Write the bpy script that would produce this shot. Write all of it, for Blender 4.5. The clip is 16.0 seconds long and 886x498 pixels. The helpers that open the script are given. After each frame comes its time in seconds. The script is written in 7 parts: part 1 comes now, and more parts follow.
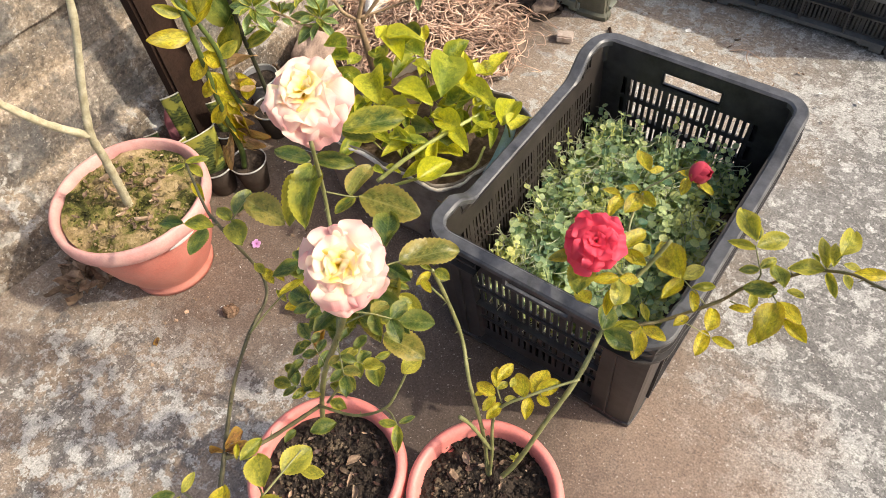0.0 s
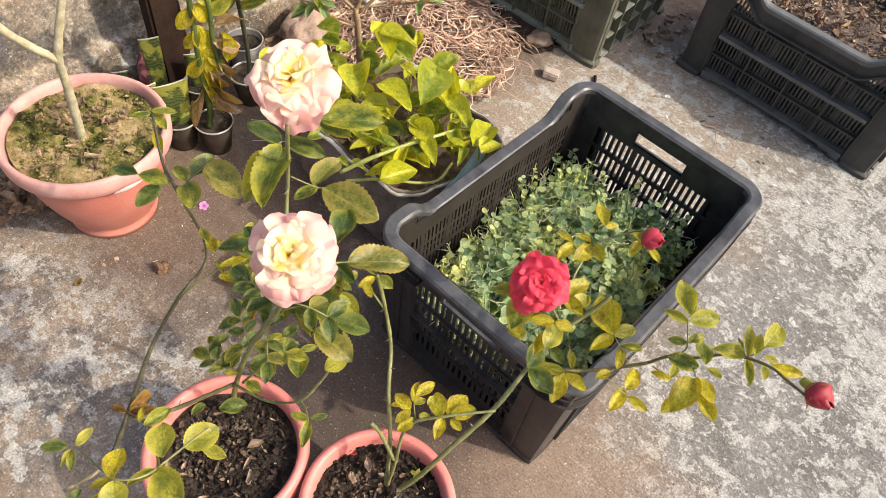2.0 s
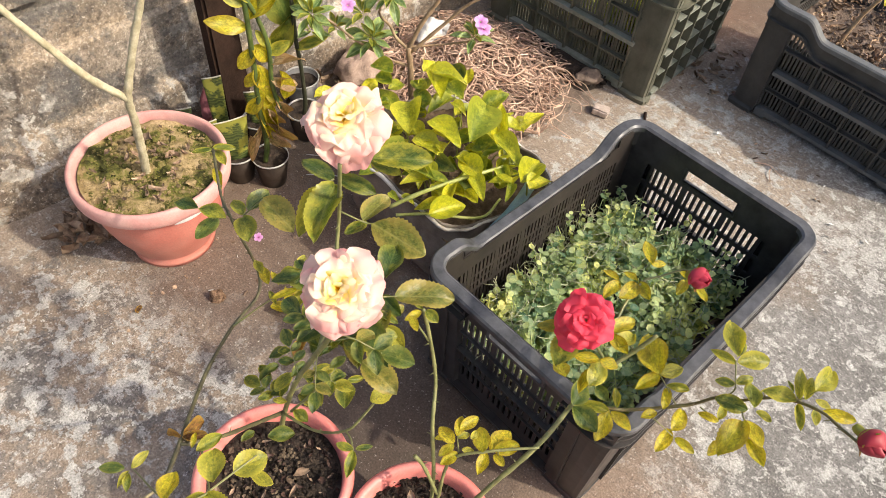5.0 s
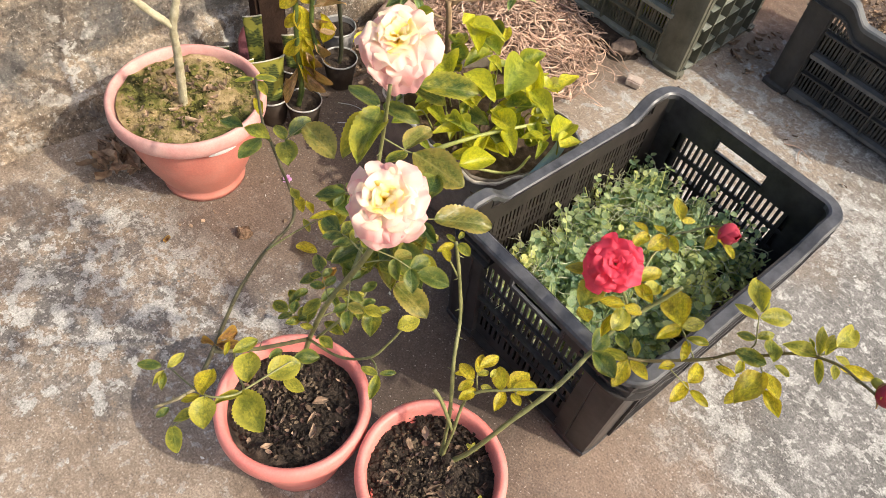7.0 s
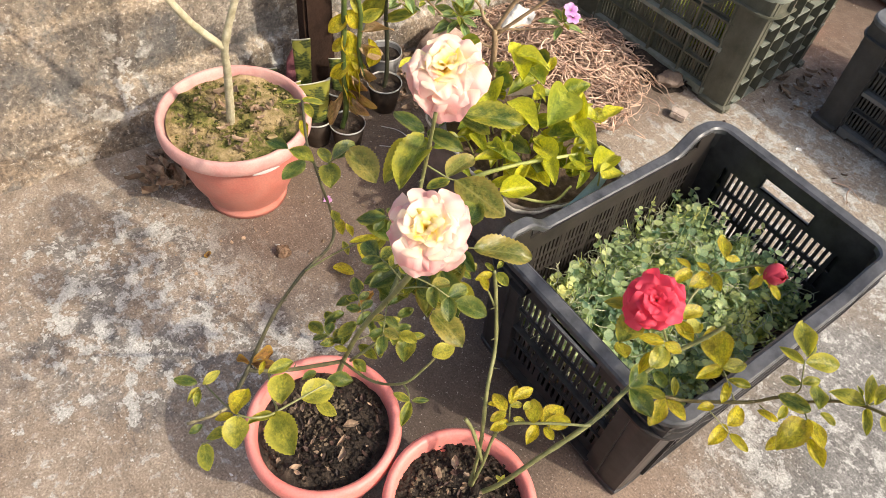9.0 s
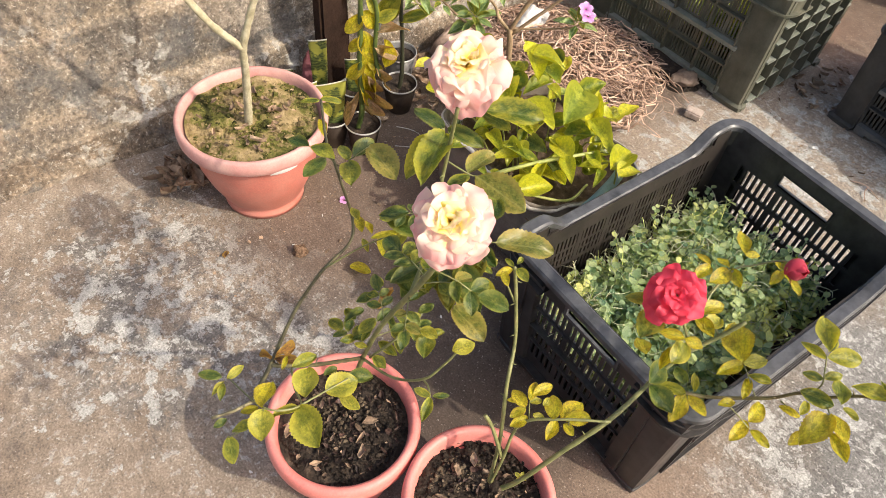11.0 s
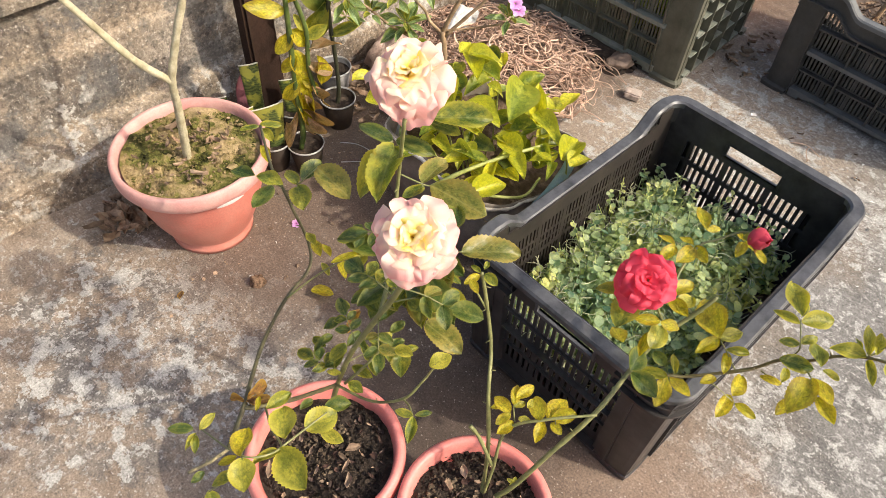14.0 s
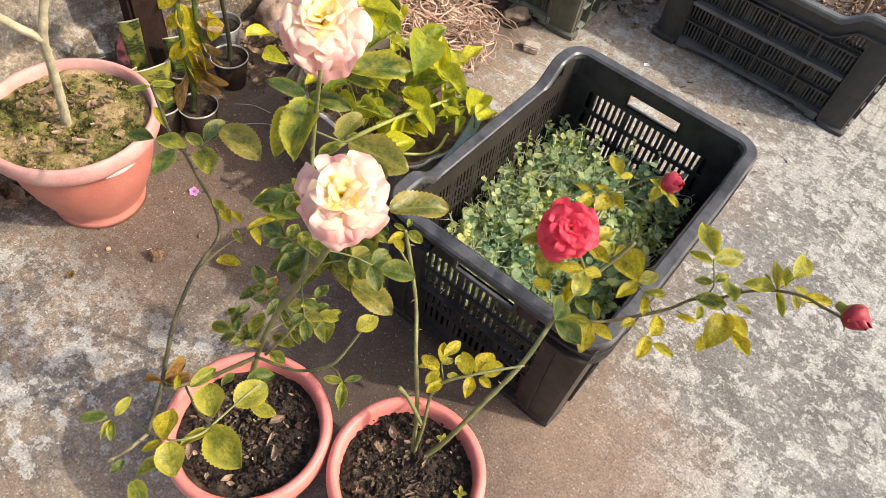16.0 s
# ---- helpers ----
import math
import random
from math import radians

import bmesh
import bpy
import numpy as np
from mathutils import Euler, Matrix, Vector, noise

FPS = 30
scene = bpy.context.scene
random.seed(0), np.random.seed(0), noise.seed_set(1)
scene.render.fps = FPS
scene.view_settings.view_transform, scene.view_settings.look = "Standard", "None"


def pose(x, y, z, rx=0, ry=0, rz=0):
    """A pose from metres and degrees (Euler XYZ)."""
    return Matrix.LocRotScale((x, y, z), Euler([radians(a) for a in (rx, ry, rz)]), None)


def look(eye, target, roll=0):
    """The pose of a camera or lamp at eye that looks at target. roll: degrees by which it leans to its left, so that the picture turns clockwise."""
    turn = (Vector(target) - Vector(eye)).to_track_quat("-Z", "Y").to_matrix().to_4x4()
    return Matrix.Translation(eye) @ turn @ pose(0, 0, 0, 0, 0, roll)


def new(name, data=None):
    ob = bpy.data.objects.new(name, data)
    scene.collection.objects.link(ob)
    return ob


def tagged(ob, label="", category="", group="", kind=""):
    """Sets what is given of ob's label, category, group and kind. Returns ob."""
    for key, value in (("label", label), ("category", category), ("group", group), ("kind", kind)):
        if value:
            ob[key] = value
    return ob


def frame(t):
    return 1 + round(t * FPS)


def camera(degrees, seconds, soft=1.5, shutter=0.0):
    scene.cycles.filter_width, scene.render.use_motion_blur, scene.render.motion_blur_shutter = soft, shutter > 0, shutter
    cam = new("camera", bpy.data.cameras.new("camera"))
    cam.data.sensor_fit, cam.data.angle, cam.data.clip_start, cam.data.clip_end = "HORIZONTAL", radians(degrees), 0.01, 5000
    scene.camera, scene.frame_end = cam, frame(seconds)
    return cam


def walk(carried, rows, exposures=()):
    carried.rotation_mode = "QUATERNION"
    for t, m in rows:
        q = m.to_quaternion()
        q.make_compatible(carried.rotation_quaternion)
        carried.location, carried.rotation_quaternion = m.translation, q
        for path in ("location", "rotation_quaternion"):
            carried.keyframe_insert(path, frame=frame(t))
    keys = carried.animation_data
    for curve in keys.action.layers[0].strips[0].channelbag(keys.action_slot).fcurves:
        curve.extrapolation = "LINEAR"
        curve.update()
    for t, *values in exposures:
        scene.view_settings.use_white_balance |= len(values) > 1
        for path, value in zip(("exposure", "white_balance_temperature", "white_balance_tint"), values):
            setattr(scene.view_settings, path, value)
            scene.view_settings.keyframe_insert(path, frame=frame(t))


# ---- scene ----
cam = camera(63.6, 16.0, 0.8)
PATH = [
    (0, (0.454, -0.443, 1.074), (-0.357, 0.433, -0.531), -8.2),
    (0.5, (0.45, -0.454, 1.08), (-0.264, 0.501, -0.526), 0.1),
    (1, (0.444, -0.45, 1.073), (-0.174, 0.532, -0.556), 9.5),
    (1.5, (0.436, -0.437, 1.08), (-0.232, 0.573, -0.512), 7.5),
    (2, (0.444, -0.444, 1.083), (-0.25, 0.542, -0.513), 10.5),
    (2.5, (0.454, -0.44, 1.091), (-0.331, 0.495, -0.493), 8.3),
    (3, (0.451, -0.433, 1.095), (-0.381, 0.497, -0.468), 5.9),
    (3.5, (0.445, -0.437, 1.103), (-0.414, 0.503, -0.439), 5.5),
    (3.7, (0.443, -0.441, 1.106), (-0.436, 0.49, -0.43), 5.0),
    (5.8, (0.457, -0.452, 1.092), (-0.366, 0.488, -0.47), 6.7),
    (6, (0.459, -0.458, 1.095), (-0.386, 0.529, -0.426), 7.9),
    (6.5, (0.463, -0.478, 1.08), (-0.348, 0.433, -0.505), 8.6),
    (7, (0.468, -0.495, 1.077), (-0.357, 0.389, -0.516), 9.5),
    (7.5, (0.477, -0.499, 1.086), (-0.391, 0.412, -0.468), 8.9),
    (8, (0.468, -0.507, 1.085), (-0.445, 0.338, -0.482), 8.3),
    (8.5, (0.461, -0.493, 1.079), (-0.464, 0.346, -0.484), 8.1),
    (11, (0.462, -0.508, 1.074), (-0.489, 0.308, -0.485), 6.7),
    (11.5, (0.46, -0.506, 1.075), (-0.501, 0.328, -0.468), 6.4),
    (12, (0.452, -0.508, 1.078), (-0.515, 0.345, -0.451), 6.4),
    (12.5, (0.451, -0.501, 1.064), (-0.481, 0.402, -0.458), 6.8),
    (13, (0.452, -0.489, 1.06), (-0.415, 0.473, -0.465), 6.2),
    (13.5, (0.453, -0.492, 1.06), (-0.388, 0.44, -0.497), 7.0),
    (14, (0.443, -0.501, 1.063), (-0.439, 0.415, -0.481), 3.6),
    (14.5, (0.433, -0.513, 1.059), (-0.369, 0.429, -0.512), 3.5),
    (15, (0.414, -0.518, 1.046), (-0.321, 0.482, -0.522), 5.3),
    (15.5, (0.41, -0.507, 1.045), (-0.24, 0.575, -0.506), 9.1),
    (16, (0.418, -0.511, 1.042), (-0.194, 0.541, -0.545), 11.2),
]
walk(cam, [(t, look(e, a, r)) for t, e, a, r in PATH])

# ---- light ----
SUN = Vector((0.683, 0.302, 0.662)).normalized()
world = bpy.data.worlds.new("sky")
scene.world = world
world.use_nodes = True
wn = world.node_tree.nodes
sky = wn.new("ShaderNodeTexSky")
sky.sky_type = "NISHITA"
sky.sun_disc = False
sky.sun_elevation = math.asin(SUN.z)
sky.sun_rotation = math.atan2(SUN.x, SUN.y)
sky.air_density, sky.dust_density = 1.0, 5.0
wn["Background"].inputs["Strength"].default_value = 0.15
world.node_tree.links.new(sky.outputs["Color"], wn["Background"].inputs["Color"])
sun = new("sun", bpy.data.lights.new("sun", "SUN"))
sun.data.energy = 2.5
sun.data.angle = radians(0.8)
sun.data.color = (1.0, 0.92, 0.78)
sun.matrix_basis = look(SUN * 6, (0, 0, 0))
scene.view_settings.exposure = 0.74

# ---- materials ----


def nodes_of(name):
    m = bpy.data.materials.new(name)
    m.use_nodes = True
    nt = m.node_tree
    b = nt.nodes["Principled BSDF"]
    return m, nt, b


def add(nt, kind, **inputs):
    n = nt.nodes.new("ShaderNode" + kind)
    for k, v in inputs.items():
        n.inputs[k.replace("_", " ")].default_value = v
    return n


def noise_node(nt, co, scale, detail=6.0, rough=0.6, distort=0.0):
    n = add(nt, "TexNoise", Scale=scale, Detail=detail, Roughness=rough, Distortion=distort)
    nt.links.new(co, n.inputs["Vector"])
    return n.outputs["Fac"]


def ramp(nt, fac, stops):
    r = nt.nodes.new("ShaderNodeValToRGB")
    e = r.color_ramp.elements
    while len(e) < len(stops):
        e.new(0.5)
    for el, (p, c) in zip(e, stops):
        el.position = p
        el.color = (*c, 1) if len(c) == 3 else c
    nt.links.new(fac, r.inputs["Fac"])
    return r.outputs["Color"]


def grey(v):
    return (v, v, v)


def mix(nt, fac, a, b, kind="MIX"):
    n = nt.nodes.new("ShaderNodeMix")
    n.data_type, n.blend_type = "RGBA", kind
    for sock, v in ((n.inputs[0], fac), (n.inputs[6], a), (n.inputs[7], b)):
        if isinstance(v, (int, float)):
            sock.default_value = v
        elif isinstance(v, tuple):
            sock.default_value = (*v, 1)
        else:
            nt.links.new(v, sock)
    return n.outputs[2]


def calc(nt, op, a, b=0.0, c=0.0):
    n = nt.nodes.new("ShaderNodeMath")
    n.operation = op
    for sock, v in zip(n.inputs, (a, b, c)):
        if isinstance(v, (int, float)):
            sock.default_value = v
        else:
            nt.links.new(v, sock)
    return n.outputs[0]


def bump(nt, b, height, strength, distance=0.002):
    n = add(nt, "Bump", Strength=strength, Distance=distance)
    nt.links.new(height, n.inputs["Height"])
    nt.links.new(n.outputs["Normal"], b.inputs["Normal"])


def coords(nt, which="Object"):
    return nt.nodes.new("ShaderNodeTexCoord").outputs[which]


def surf(name, stops, scale=30.0, rough=0.7, fine=250.0, relief=0.3, distance=0.001, dust=None, spec=0.5, vary=0.0, island=False):
    """A surface with a broad and a fine pattern; dust: colour and amount of a thin layer of dirt."""
    m, nt, b = nodes_of(name)
    co = coords(nt)
    n1, n2 = noise_node(nt, co, scale, 7.0), noise_node(nt, co, fine, 4.0)
    col = ramp(nt, n1, stops)
    col = mix(nt, 0.35, col, ramp(nt, n2, [(0.3, grey(0.55)), (0.7, grey(1.3))]), "MULTIPLY")
    if dust:
        n3 = noise_node(nt, co, scale * 0.45, 9.0, 0.7)
        col = mix(nt, ramp(nt, n3, [(0.34, grey(0.15 * dust[1])), (0.66, grey(dust[1]))]), col, dust[0])
    if vary:
        src = nt.nodes.new("ShaderNodeNewGeometry").outputs["Random Per Island"] if island else nt.nodes.new("ShaderNodeObjectInfo").outputs["Random"]
        col = mix(nt, 1.0, col, ramp(nt, src, [(0, grey(1 - vary)), (1, grey(1 + vary))]), "MULTIPLY")
    nt.links.new(col, b.inputs["Base Color"])
    b.inputs["Roughness"].default_value = rough
    b.inputs["Specular IOR Level"].default_value = spec
    bump(nt, b, mix(nt, 0.5, n1, n2), relief, distance)
    return m


def leafy(name, c1, c2, vein, edge, rough=0.42, through_light=0.3, veins=9.0, spots=0.75, island=False, gloss=0.38, vein_mark=0.26, margin=0.75, blotch=0.65):
    """A leaf: two tones by chance, pale midrib and side veins, stained edges; light shines through."""
    m, nt, b = nodes_of(name)
    co = coords(nt)
    sep = nt.nodes.new("ShaderNodeSeparateXYZ")
    nt.links.new(co, sep.inputs[0])
    ax = calc(nt, "ABSOLUTE", sep.outputs["X"])
    if island:
        rnd = nt.nodes.new("ShaderNodeNewGeometry").outputs["Random Per Island"]
    else:
        rnd = nt.nodes.new("ShaderNodeObjectInfo").outputs["Random"]
    shift = nt.nodes.new("ShaderNodeVectorMath")
    shift.operation = "ADD"
    nt.links.new(co, shift.inputs[0])
    nt.links.new(calc(nt, "MULTIPLY", rnd, 37.0), shift.inputs[1])
    big = noise_node(nt, shift.outputs[0], 120.0 if island else 2.6, 5.0)
    fine = noise_node(nt, shift.outputs[0], 600.0 if island else 17.0, 3.0)
    col = mix(nt, rnd, c1, c2)
    col = mix(nt, ramp(nt, big, [(0.46, grey(0)), (0.68, grey(spots))]), col, edge)
    col = mix(nt, 0.35, col, ramp(nt, fine, [(0.32, grey(0.5)), (0.68, grey(1.4))]), "MULTIPLY")
    if island:
        zone = noise_node(nt, co, 11.0, 5.0)
        col = mix(nt, ramp(nt, zone, [(0.48, grey(0)), (0.64, grey(0.55))]), col, mix(nt, 1.0, col, (1.5, 1.2, 0.6), "MULTIPLY"))
        col = mix(nt, ramp(nt, zone, [(0.36, grey(0.5)), (0.48, grey(0))]), col, mix(nt, 1.0, col, (0.4, 0.6, 0.65), "MULTIPLY"))
    else:
        mottle = noise_node(nt, shift.outputs[0], 7.5, 8.0, 0.7)
        col = mix(nt, ramp(nt, mottle, [(0.46, grey(0)), (0.58, grey(blotch))]), col, mix(nt, 1.0, col, (0.34, 0.46, 0.34), "MULTIPLY"))
        col = mix(nt, ramp(nt, noise_node(nt, shift.outputs[0], 15.0, 4.0), [(0.68, grey(0)), (0.72, grey(0.7))]), col, (0.1, 0.07, 0.03))
    height = fine
    if not island:
        side = calc(nt, "FRACT", calc(nt, "MULTIPLY", calc(nt, "SUBTRACT", sep.outputs["Y"], calc(nt, "MULTIPLY", ax, 0.75)), veins))
        lines = ramp(nt, side, [(0.0, grey(1)), (0.1, grey(0)), (0.9, grey(0)), (1.0, grey(1))])
        rib = ramp(nt, ax, [(0.012, grey(1)), (0.035, grey(0))])
        ribs = mix(nt, 1.0, mix(nt, 0.65, (0, 0, 0), lines), rib, "LIGHTEN")
        span = nt.nodes.new("ShaderNodeSeparateXYZ")
        nt.links.new(coords(nt, "UV"), span.inputs[0])
        rim = calc(nt, "ABSOLUTE", calc(nt, "SUBTRACT", calc(nt, "MULTIPLY", span.outputs["X"], 2.0), 1.0))
        rim = calc(nt, "ADD", rim, calc(nt, "MULTIPLY", calc(nt, "SUBTRACT", mottle, 0.5), 1.3))
        col = mix(nt, ramp(nt, rim, [(0.55, grey(0)), (1.0, grey(margin))]), col, edge)
        col = mix(nt, ramp(nt, calc(nt, "ADD", rim, calc(nt, "MULTIPLY", big, 0.4)), [(1.22, grey(0)), (1.32, grey(0.6))]), col, (0.16, 0.075, 0.03))
        col = mix(nt, calc(nt, "MULTIPLY", ribs, vein_mark), col, vein)
        height = calc(nt, "SUBTRACT", calc(nt, "MULTIPLY", fine, 0.3), calc(nt, "MULTIPLY", ribs, 0.1))
    nt.links.new(col, b.inputs["Base Color"])
    b.inputs["Roughness"].default_value = rough
    b.inputs["Specular IOR Level"].default_value = gloss
    bump(nt, b, calc(nt, "ADD", height, calc(nt, "MULTIPLY", big, 1.2)), 0.6, 0.002)
    tr = nt.nodes.new("ShaderNodeBsdfTranslucent")
    nt.links.new(mix(nt, 1.0, col, (1.5, 1.45, 0.5), "MULTIPLY"), tr.inputs["Color"])
    mx = nt.nodes.new("ShaderNodeMixShader")
    mx.inputs[0].default_value = through_light
    nt.links.new(b.outputs[0], mx.inputs[1])
    nt.links.new(tr.outputs[0], mx.inputs[2])
    nt.links.new(mx.outputs[0], nt.nodes["Material Output"].inputs["Surface"])
    return m


def petal_mat(name, stops, through_light=0.3, rough=0.55, vary=0.1):
    """Petal colour from base to edge."""
    m, nt, b = nodes_of(name)
    co = coords(nt)
    sep = nt.nodes.new("ShaderNodeSeparateXYZ")
    nt.links.new(co, sep.inputs[0])
    n = noise_node(nt, co, 4.0, 4.0)
    y = calc(nt, "ADD", sep.outputs["Y"], calc(nt, "MULTIPLY", calc(nt, "SUBTRACT", n, 0.5), 0.35))
    col = ramp(nt, y, stops)
    rnd = nt.nodes.new("ShaderNodeObjectInfo").outputs["Random"]
    col = mix(nt, 1.0, col, ramp(nt, rnd, [(0, grey(1 - vary)), (1, grey(1.0))]), "MULTIPLY")
    nt.links.new(col, b.inputs["Base Color"])
    b.inputs["Roughness"].default_value = rough
    b.inputs["Sheen Weight"].default_value = 0.1
    lines = add(nt, "TexWave", Scale=6.0, Distortion=3.0)
    nt.links.new(co, lines.inputs["Vector"])
    bump(nt, b, lines.outputs["Fac"], 0.08, 0.001)
    tr = nt.nodes.new("ShaderNodeBsdfTranslucent")
    nt.links.new(col, tr.inputs["Color"])
    mx = nt.nodes.new("ShaderNodeMixShader")
    mx.inputs[0].default_value = through_light
    nt.links.new(b.outputs[0], mx.inputs[1])
    nt.links.new(tr.outputs[0], mx.inputs[2])
    nt.links.new(mx.outputs[0], nt.nodes["Material Output"].inputs["Surface"])
    return m


def near(nt, x, y, warp, cx, cy, r0, r1):
    """One inside r0 of a spot on the ground, none past r1, with a ragged edge."""
    dx, dy = calc(nt, "SUBTRACT", x, cx), calc(nt, "SUBTRACT", y, cy)
    d = calc(nt, "SQRT", calc(nt, "ADD", calc(nt, "MULTIPLY", dx, dx), calc(nt, "MULTIPLY", dy, dy)))
    d = calc(nt, "ADD", d, calc(nt, "MULTIPLY", calc(nt, "SUBTRACT", warp, 0.5), 0.35))
    return ramp(nt, d, [(r0, grey(1)), (r1, grey(0))])


def ground_mat():
    m, nt, b = nodes_of("concrete")
    co = coords(nt)
    sep = nt.nodes.new("ShaderNodeSeparateXYZ")
    nt.links.new(co, sep.inputs[0])
    x, y = sep.outputs["X"], sep.outputs["Y"]
    patch, wide = noise_node(nt, co, 8.0, 11.0, 0.66), noise_node(nt, co, 2.6, 6.0, 0.6)
    mottle, fine = noise_node(nt, co, 34.0, 12.0, 0.74), noise_node(nt, co, 300.0, 5.0, 0.7)
    # sandy tan cement on the wall's side, greyer in the open yard
    tan = ramp(nt, patch, [(0.34, (0.17, 0.127, 0.092)), (0.5, (0.245, 0.192, 0.145)), (0.66, (0.315, 0.257, 0.2))])
    cool = ramp(nt, patch, [(0.34, (0.122, 0.116, 0.106)), (0.5, (0.175, 0.167, 0.154)), (0.66, (0.228, 0.218, 0.202))])
    where = calc(nt, "ADD", calc(nt, "ADD", x, calc(nt, "MULTIPLY", y, 0.25)), calc(nt, "MULTIPLY", calc(nt, "SUBTRACT", patch, 0.5), 0.6))
    east = ramp(nt, where, [(0.30, grey(0)), (0.56, grey(0.95))])
    col = mix(nt, east, tan, cool)
    col = mix(nt, 1.0, col, ramp(nt, mottle, [(0.34, grey(0.74)), (0.5, grey(1.0)), (0.66, grey(1.2))]), "MULTIPLY")
    yard = near(nt, x, y, patch, 0.03, 0.80, 0.20, 0.44)
    col = mix(nt, calc(nt, "MULTIPLY", yard, 0.8), col, mix(nt, mottle, (0.22, 0.175, 0.132), (0.42, 0.35, 0.278)))
    # dark film of dried algae in ragged patches before the large pot
    worn = near(nt, x, y, patch, -0.37, -0.40, 0.16, 0.34)
    worn = mix(nt, 1.0, worn, near(nt, x, y, patch, -0.12, -0.27, 0.06, 0.22), "LIGHTEN")
    alga = noise_node(nt, co, 13.0, 13.0, 0.72, 0.2)
    alga = calc(nt, "MULTIPLY", ramp(nt, alga, [(0.485, grey(0)), (0.535, grey(0.66))]), worn)
    col = mix(nt, alga, col, mix(nt, mottle, (0.085, 0.088, 0.088), (0.15, 0.15, 0.148)))
    # pale crust left by worn lime, in islands with ragged edges
    dens = mix(nt, east, mix(nt, worn, mix(nt, yard, grey(0.35), grey(0.475)), grey(0.475)), ramp(nt, wide, [(0.38, grey(0.42)), (0.5, grey(0.485)), (0.62, grey(0.55))]))
    isle = noise_node(nt, co, 24.0, 9.0, 0.64, 0.2)
    crust = ramp(nt, calc(nt, "SUBTRACT", calc(nt, "ADD", isle, dens), 0.5), [(0.497, grey(0)), (0.513, grey(0.86))])
    scale = noise_node(nt, co, 75.0, 7.0, 0.62)
    crumb = calc(nt, "MULTIPLY", ramp(nt, noise_node(nt, co, 60.0, 8.0, 0.64, 0.2), [(0.56, grey(0)), (0.575, grey(0.62))]), ramp(nt, patch, [(0.44, grey(0.1)), (0.56, grey(1))]))
    crust = mix(nt, 1.0, crust, crumb, "LIGHTEN")
    crumb = calc(nt, "MULTIPLY", ramp(nt, calc(nt, "SUBTRACT", calc(nt, "ADD", scale, dens), 0.5), [(0.53, grey(0)), (0.55, grey(0.8))]), ramp(nt, wide, [(0.35, grey(0.5)), (0.6, grey(1))]))
    crust = mix(nt, 1.0, crust, crumb, "LIGHTEN")
    pale = mix(nt, 1.0, (0.405, 0.39, 0.355), ramp(nt, mottle, [(0.36, grey(0.78)), (0.62, grey(1.14))]), "MULTIPLY")
    # fine net of cracks in the crust of the open yard
    bend = nt.nodes.new("ShaderNodeVectorMath")
    bend.operation = "ADD"
    nt.links.new(co, bend.inputs[0])
    wob = add(nt, "TexNoise", Scale=24.0, Detail=5.0)
    nt.links.new(co, wob.inputs["Vector"])
    small = nt.nodes.new("ShaderNodeVectorMath")
    small.operation = "SCALE"
    small.inputs["Scale"].default_value = 0.03
    nt.links.new(wob.outputs["Color"], small.inputs[0])
    nt.links.new(small.outputs[0], bend.inputs[1])
    net = add(nt, "TexVoronoi", Scale=85.0)
    net.feature = "DISTANCE_TO_EDGE"
    nt.links.new(bend.outputs[0], net.inputs["Vector"])
    crack = calc(nt, "MULTIPLY", ramp(nt, net.outputs["Distance"], [(0.02, grey(0.6)), (0.075, grey(0))]), calc(nt, "MULTIPLY", east, ramp(nt, wide, [(0.42, grey(0)), (0.56, grey(1))])))
    pale = mix(nt, crack, pale, (0.2, 0.185, 0.165))
    col = mix(nt, crust, col, pale)
    # brown damp silt round the pots and crates; spot (-0.36, 0.80) paints the green crate's shade
    silt_and_shade = near(nt, x, y, patch, -0.40, -0.09, 0.14, 0.30)
    for c in ((0.10, -0.06, 0.14, 0.31), (0.37, -0.06, 0.12, 0.26), (-0.5, 0.25, 0.25, 0.42), (-0.30, 0.10, 0.16, 0.3), (0.22, -0.13, 0.1, 0.25), (-0.36, 0.80, 0.08, 0.2), (-0.3, 1.7, 0.3, 0.5)):
        silt_and_shade = mix(nt, 1.0, silt_and_shade, near(nt, x, y, patch, *c), "LIGHTEN")
    mud = mix(nt, mottle, (0.062, 0.042, 0.031), (0.2, 0.142, 0.105))
    col = mix(nt, calc(nt, "MULTIPLY", silt_and_shade, 0.87), col, mud)
    wet = near(nt, x, y, patch, 0.13, -0.10, 0.12, 0.27)
    wet = mix(nt, 1.0, wet, calc(nt, "MULTIPLY", near(nt, x, y, patch, 0.40, -0.15, 0.06, 0.2), 0.6), "LIGHTEN")
    col = mix(nt, calc(nt, "MULTIPLY", wet, 0.75), col, mix(nt, mottle, (0.036, 0.027, 0.022), (0.105, 0.08, 0.064)))
    rust = near(nt, x, y, patch, 0.46, 0.02, 0.10, 0.24)
    col = mix(nt, calc(nt, "MULTIPLY", rust, 0.55), col, mix(nt, mottle, (0.17, 0.115, 0.082), (0.40, 0.30, 0.225)))
    # broom strokes in the far concrete
    st = add(nt, "Mapping")
    st.inputs["Scale"].default_value = (95, 5, 1)
    st.inputs["Rotation"].default_value = (0, 0, radians(-12))
    nt.links.new(co, st.inputs["Vector"])
    broom = noise_node(nt, st.outputs[0], 1.0, 3.0)
    far = ramp(nt, calc(nt, "ADD", calc(nt, "SUBTRACT", x, 0.3), calc(nt, "MULTIPLY", y, 0.5)), [(0.56, grey(0)), (0.82, grey(0.55))])
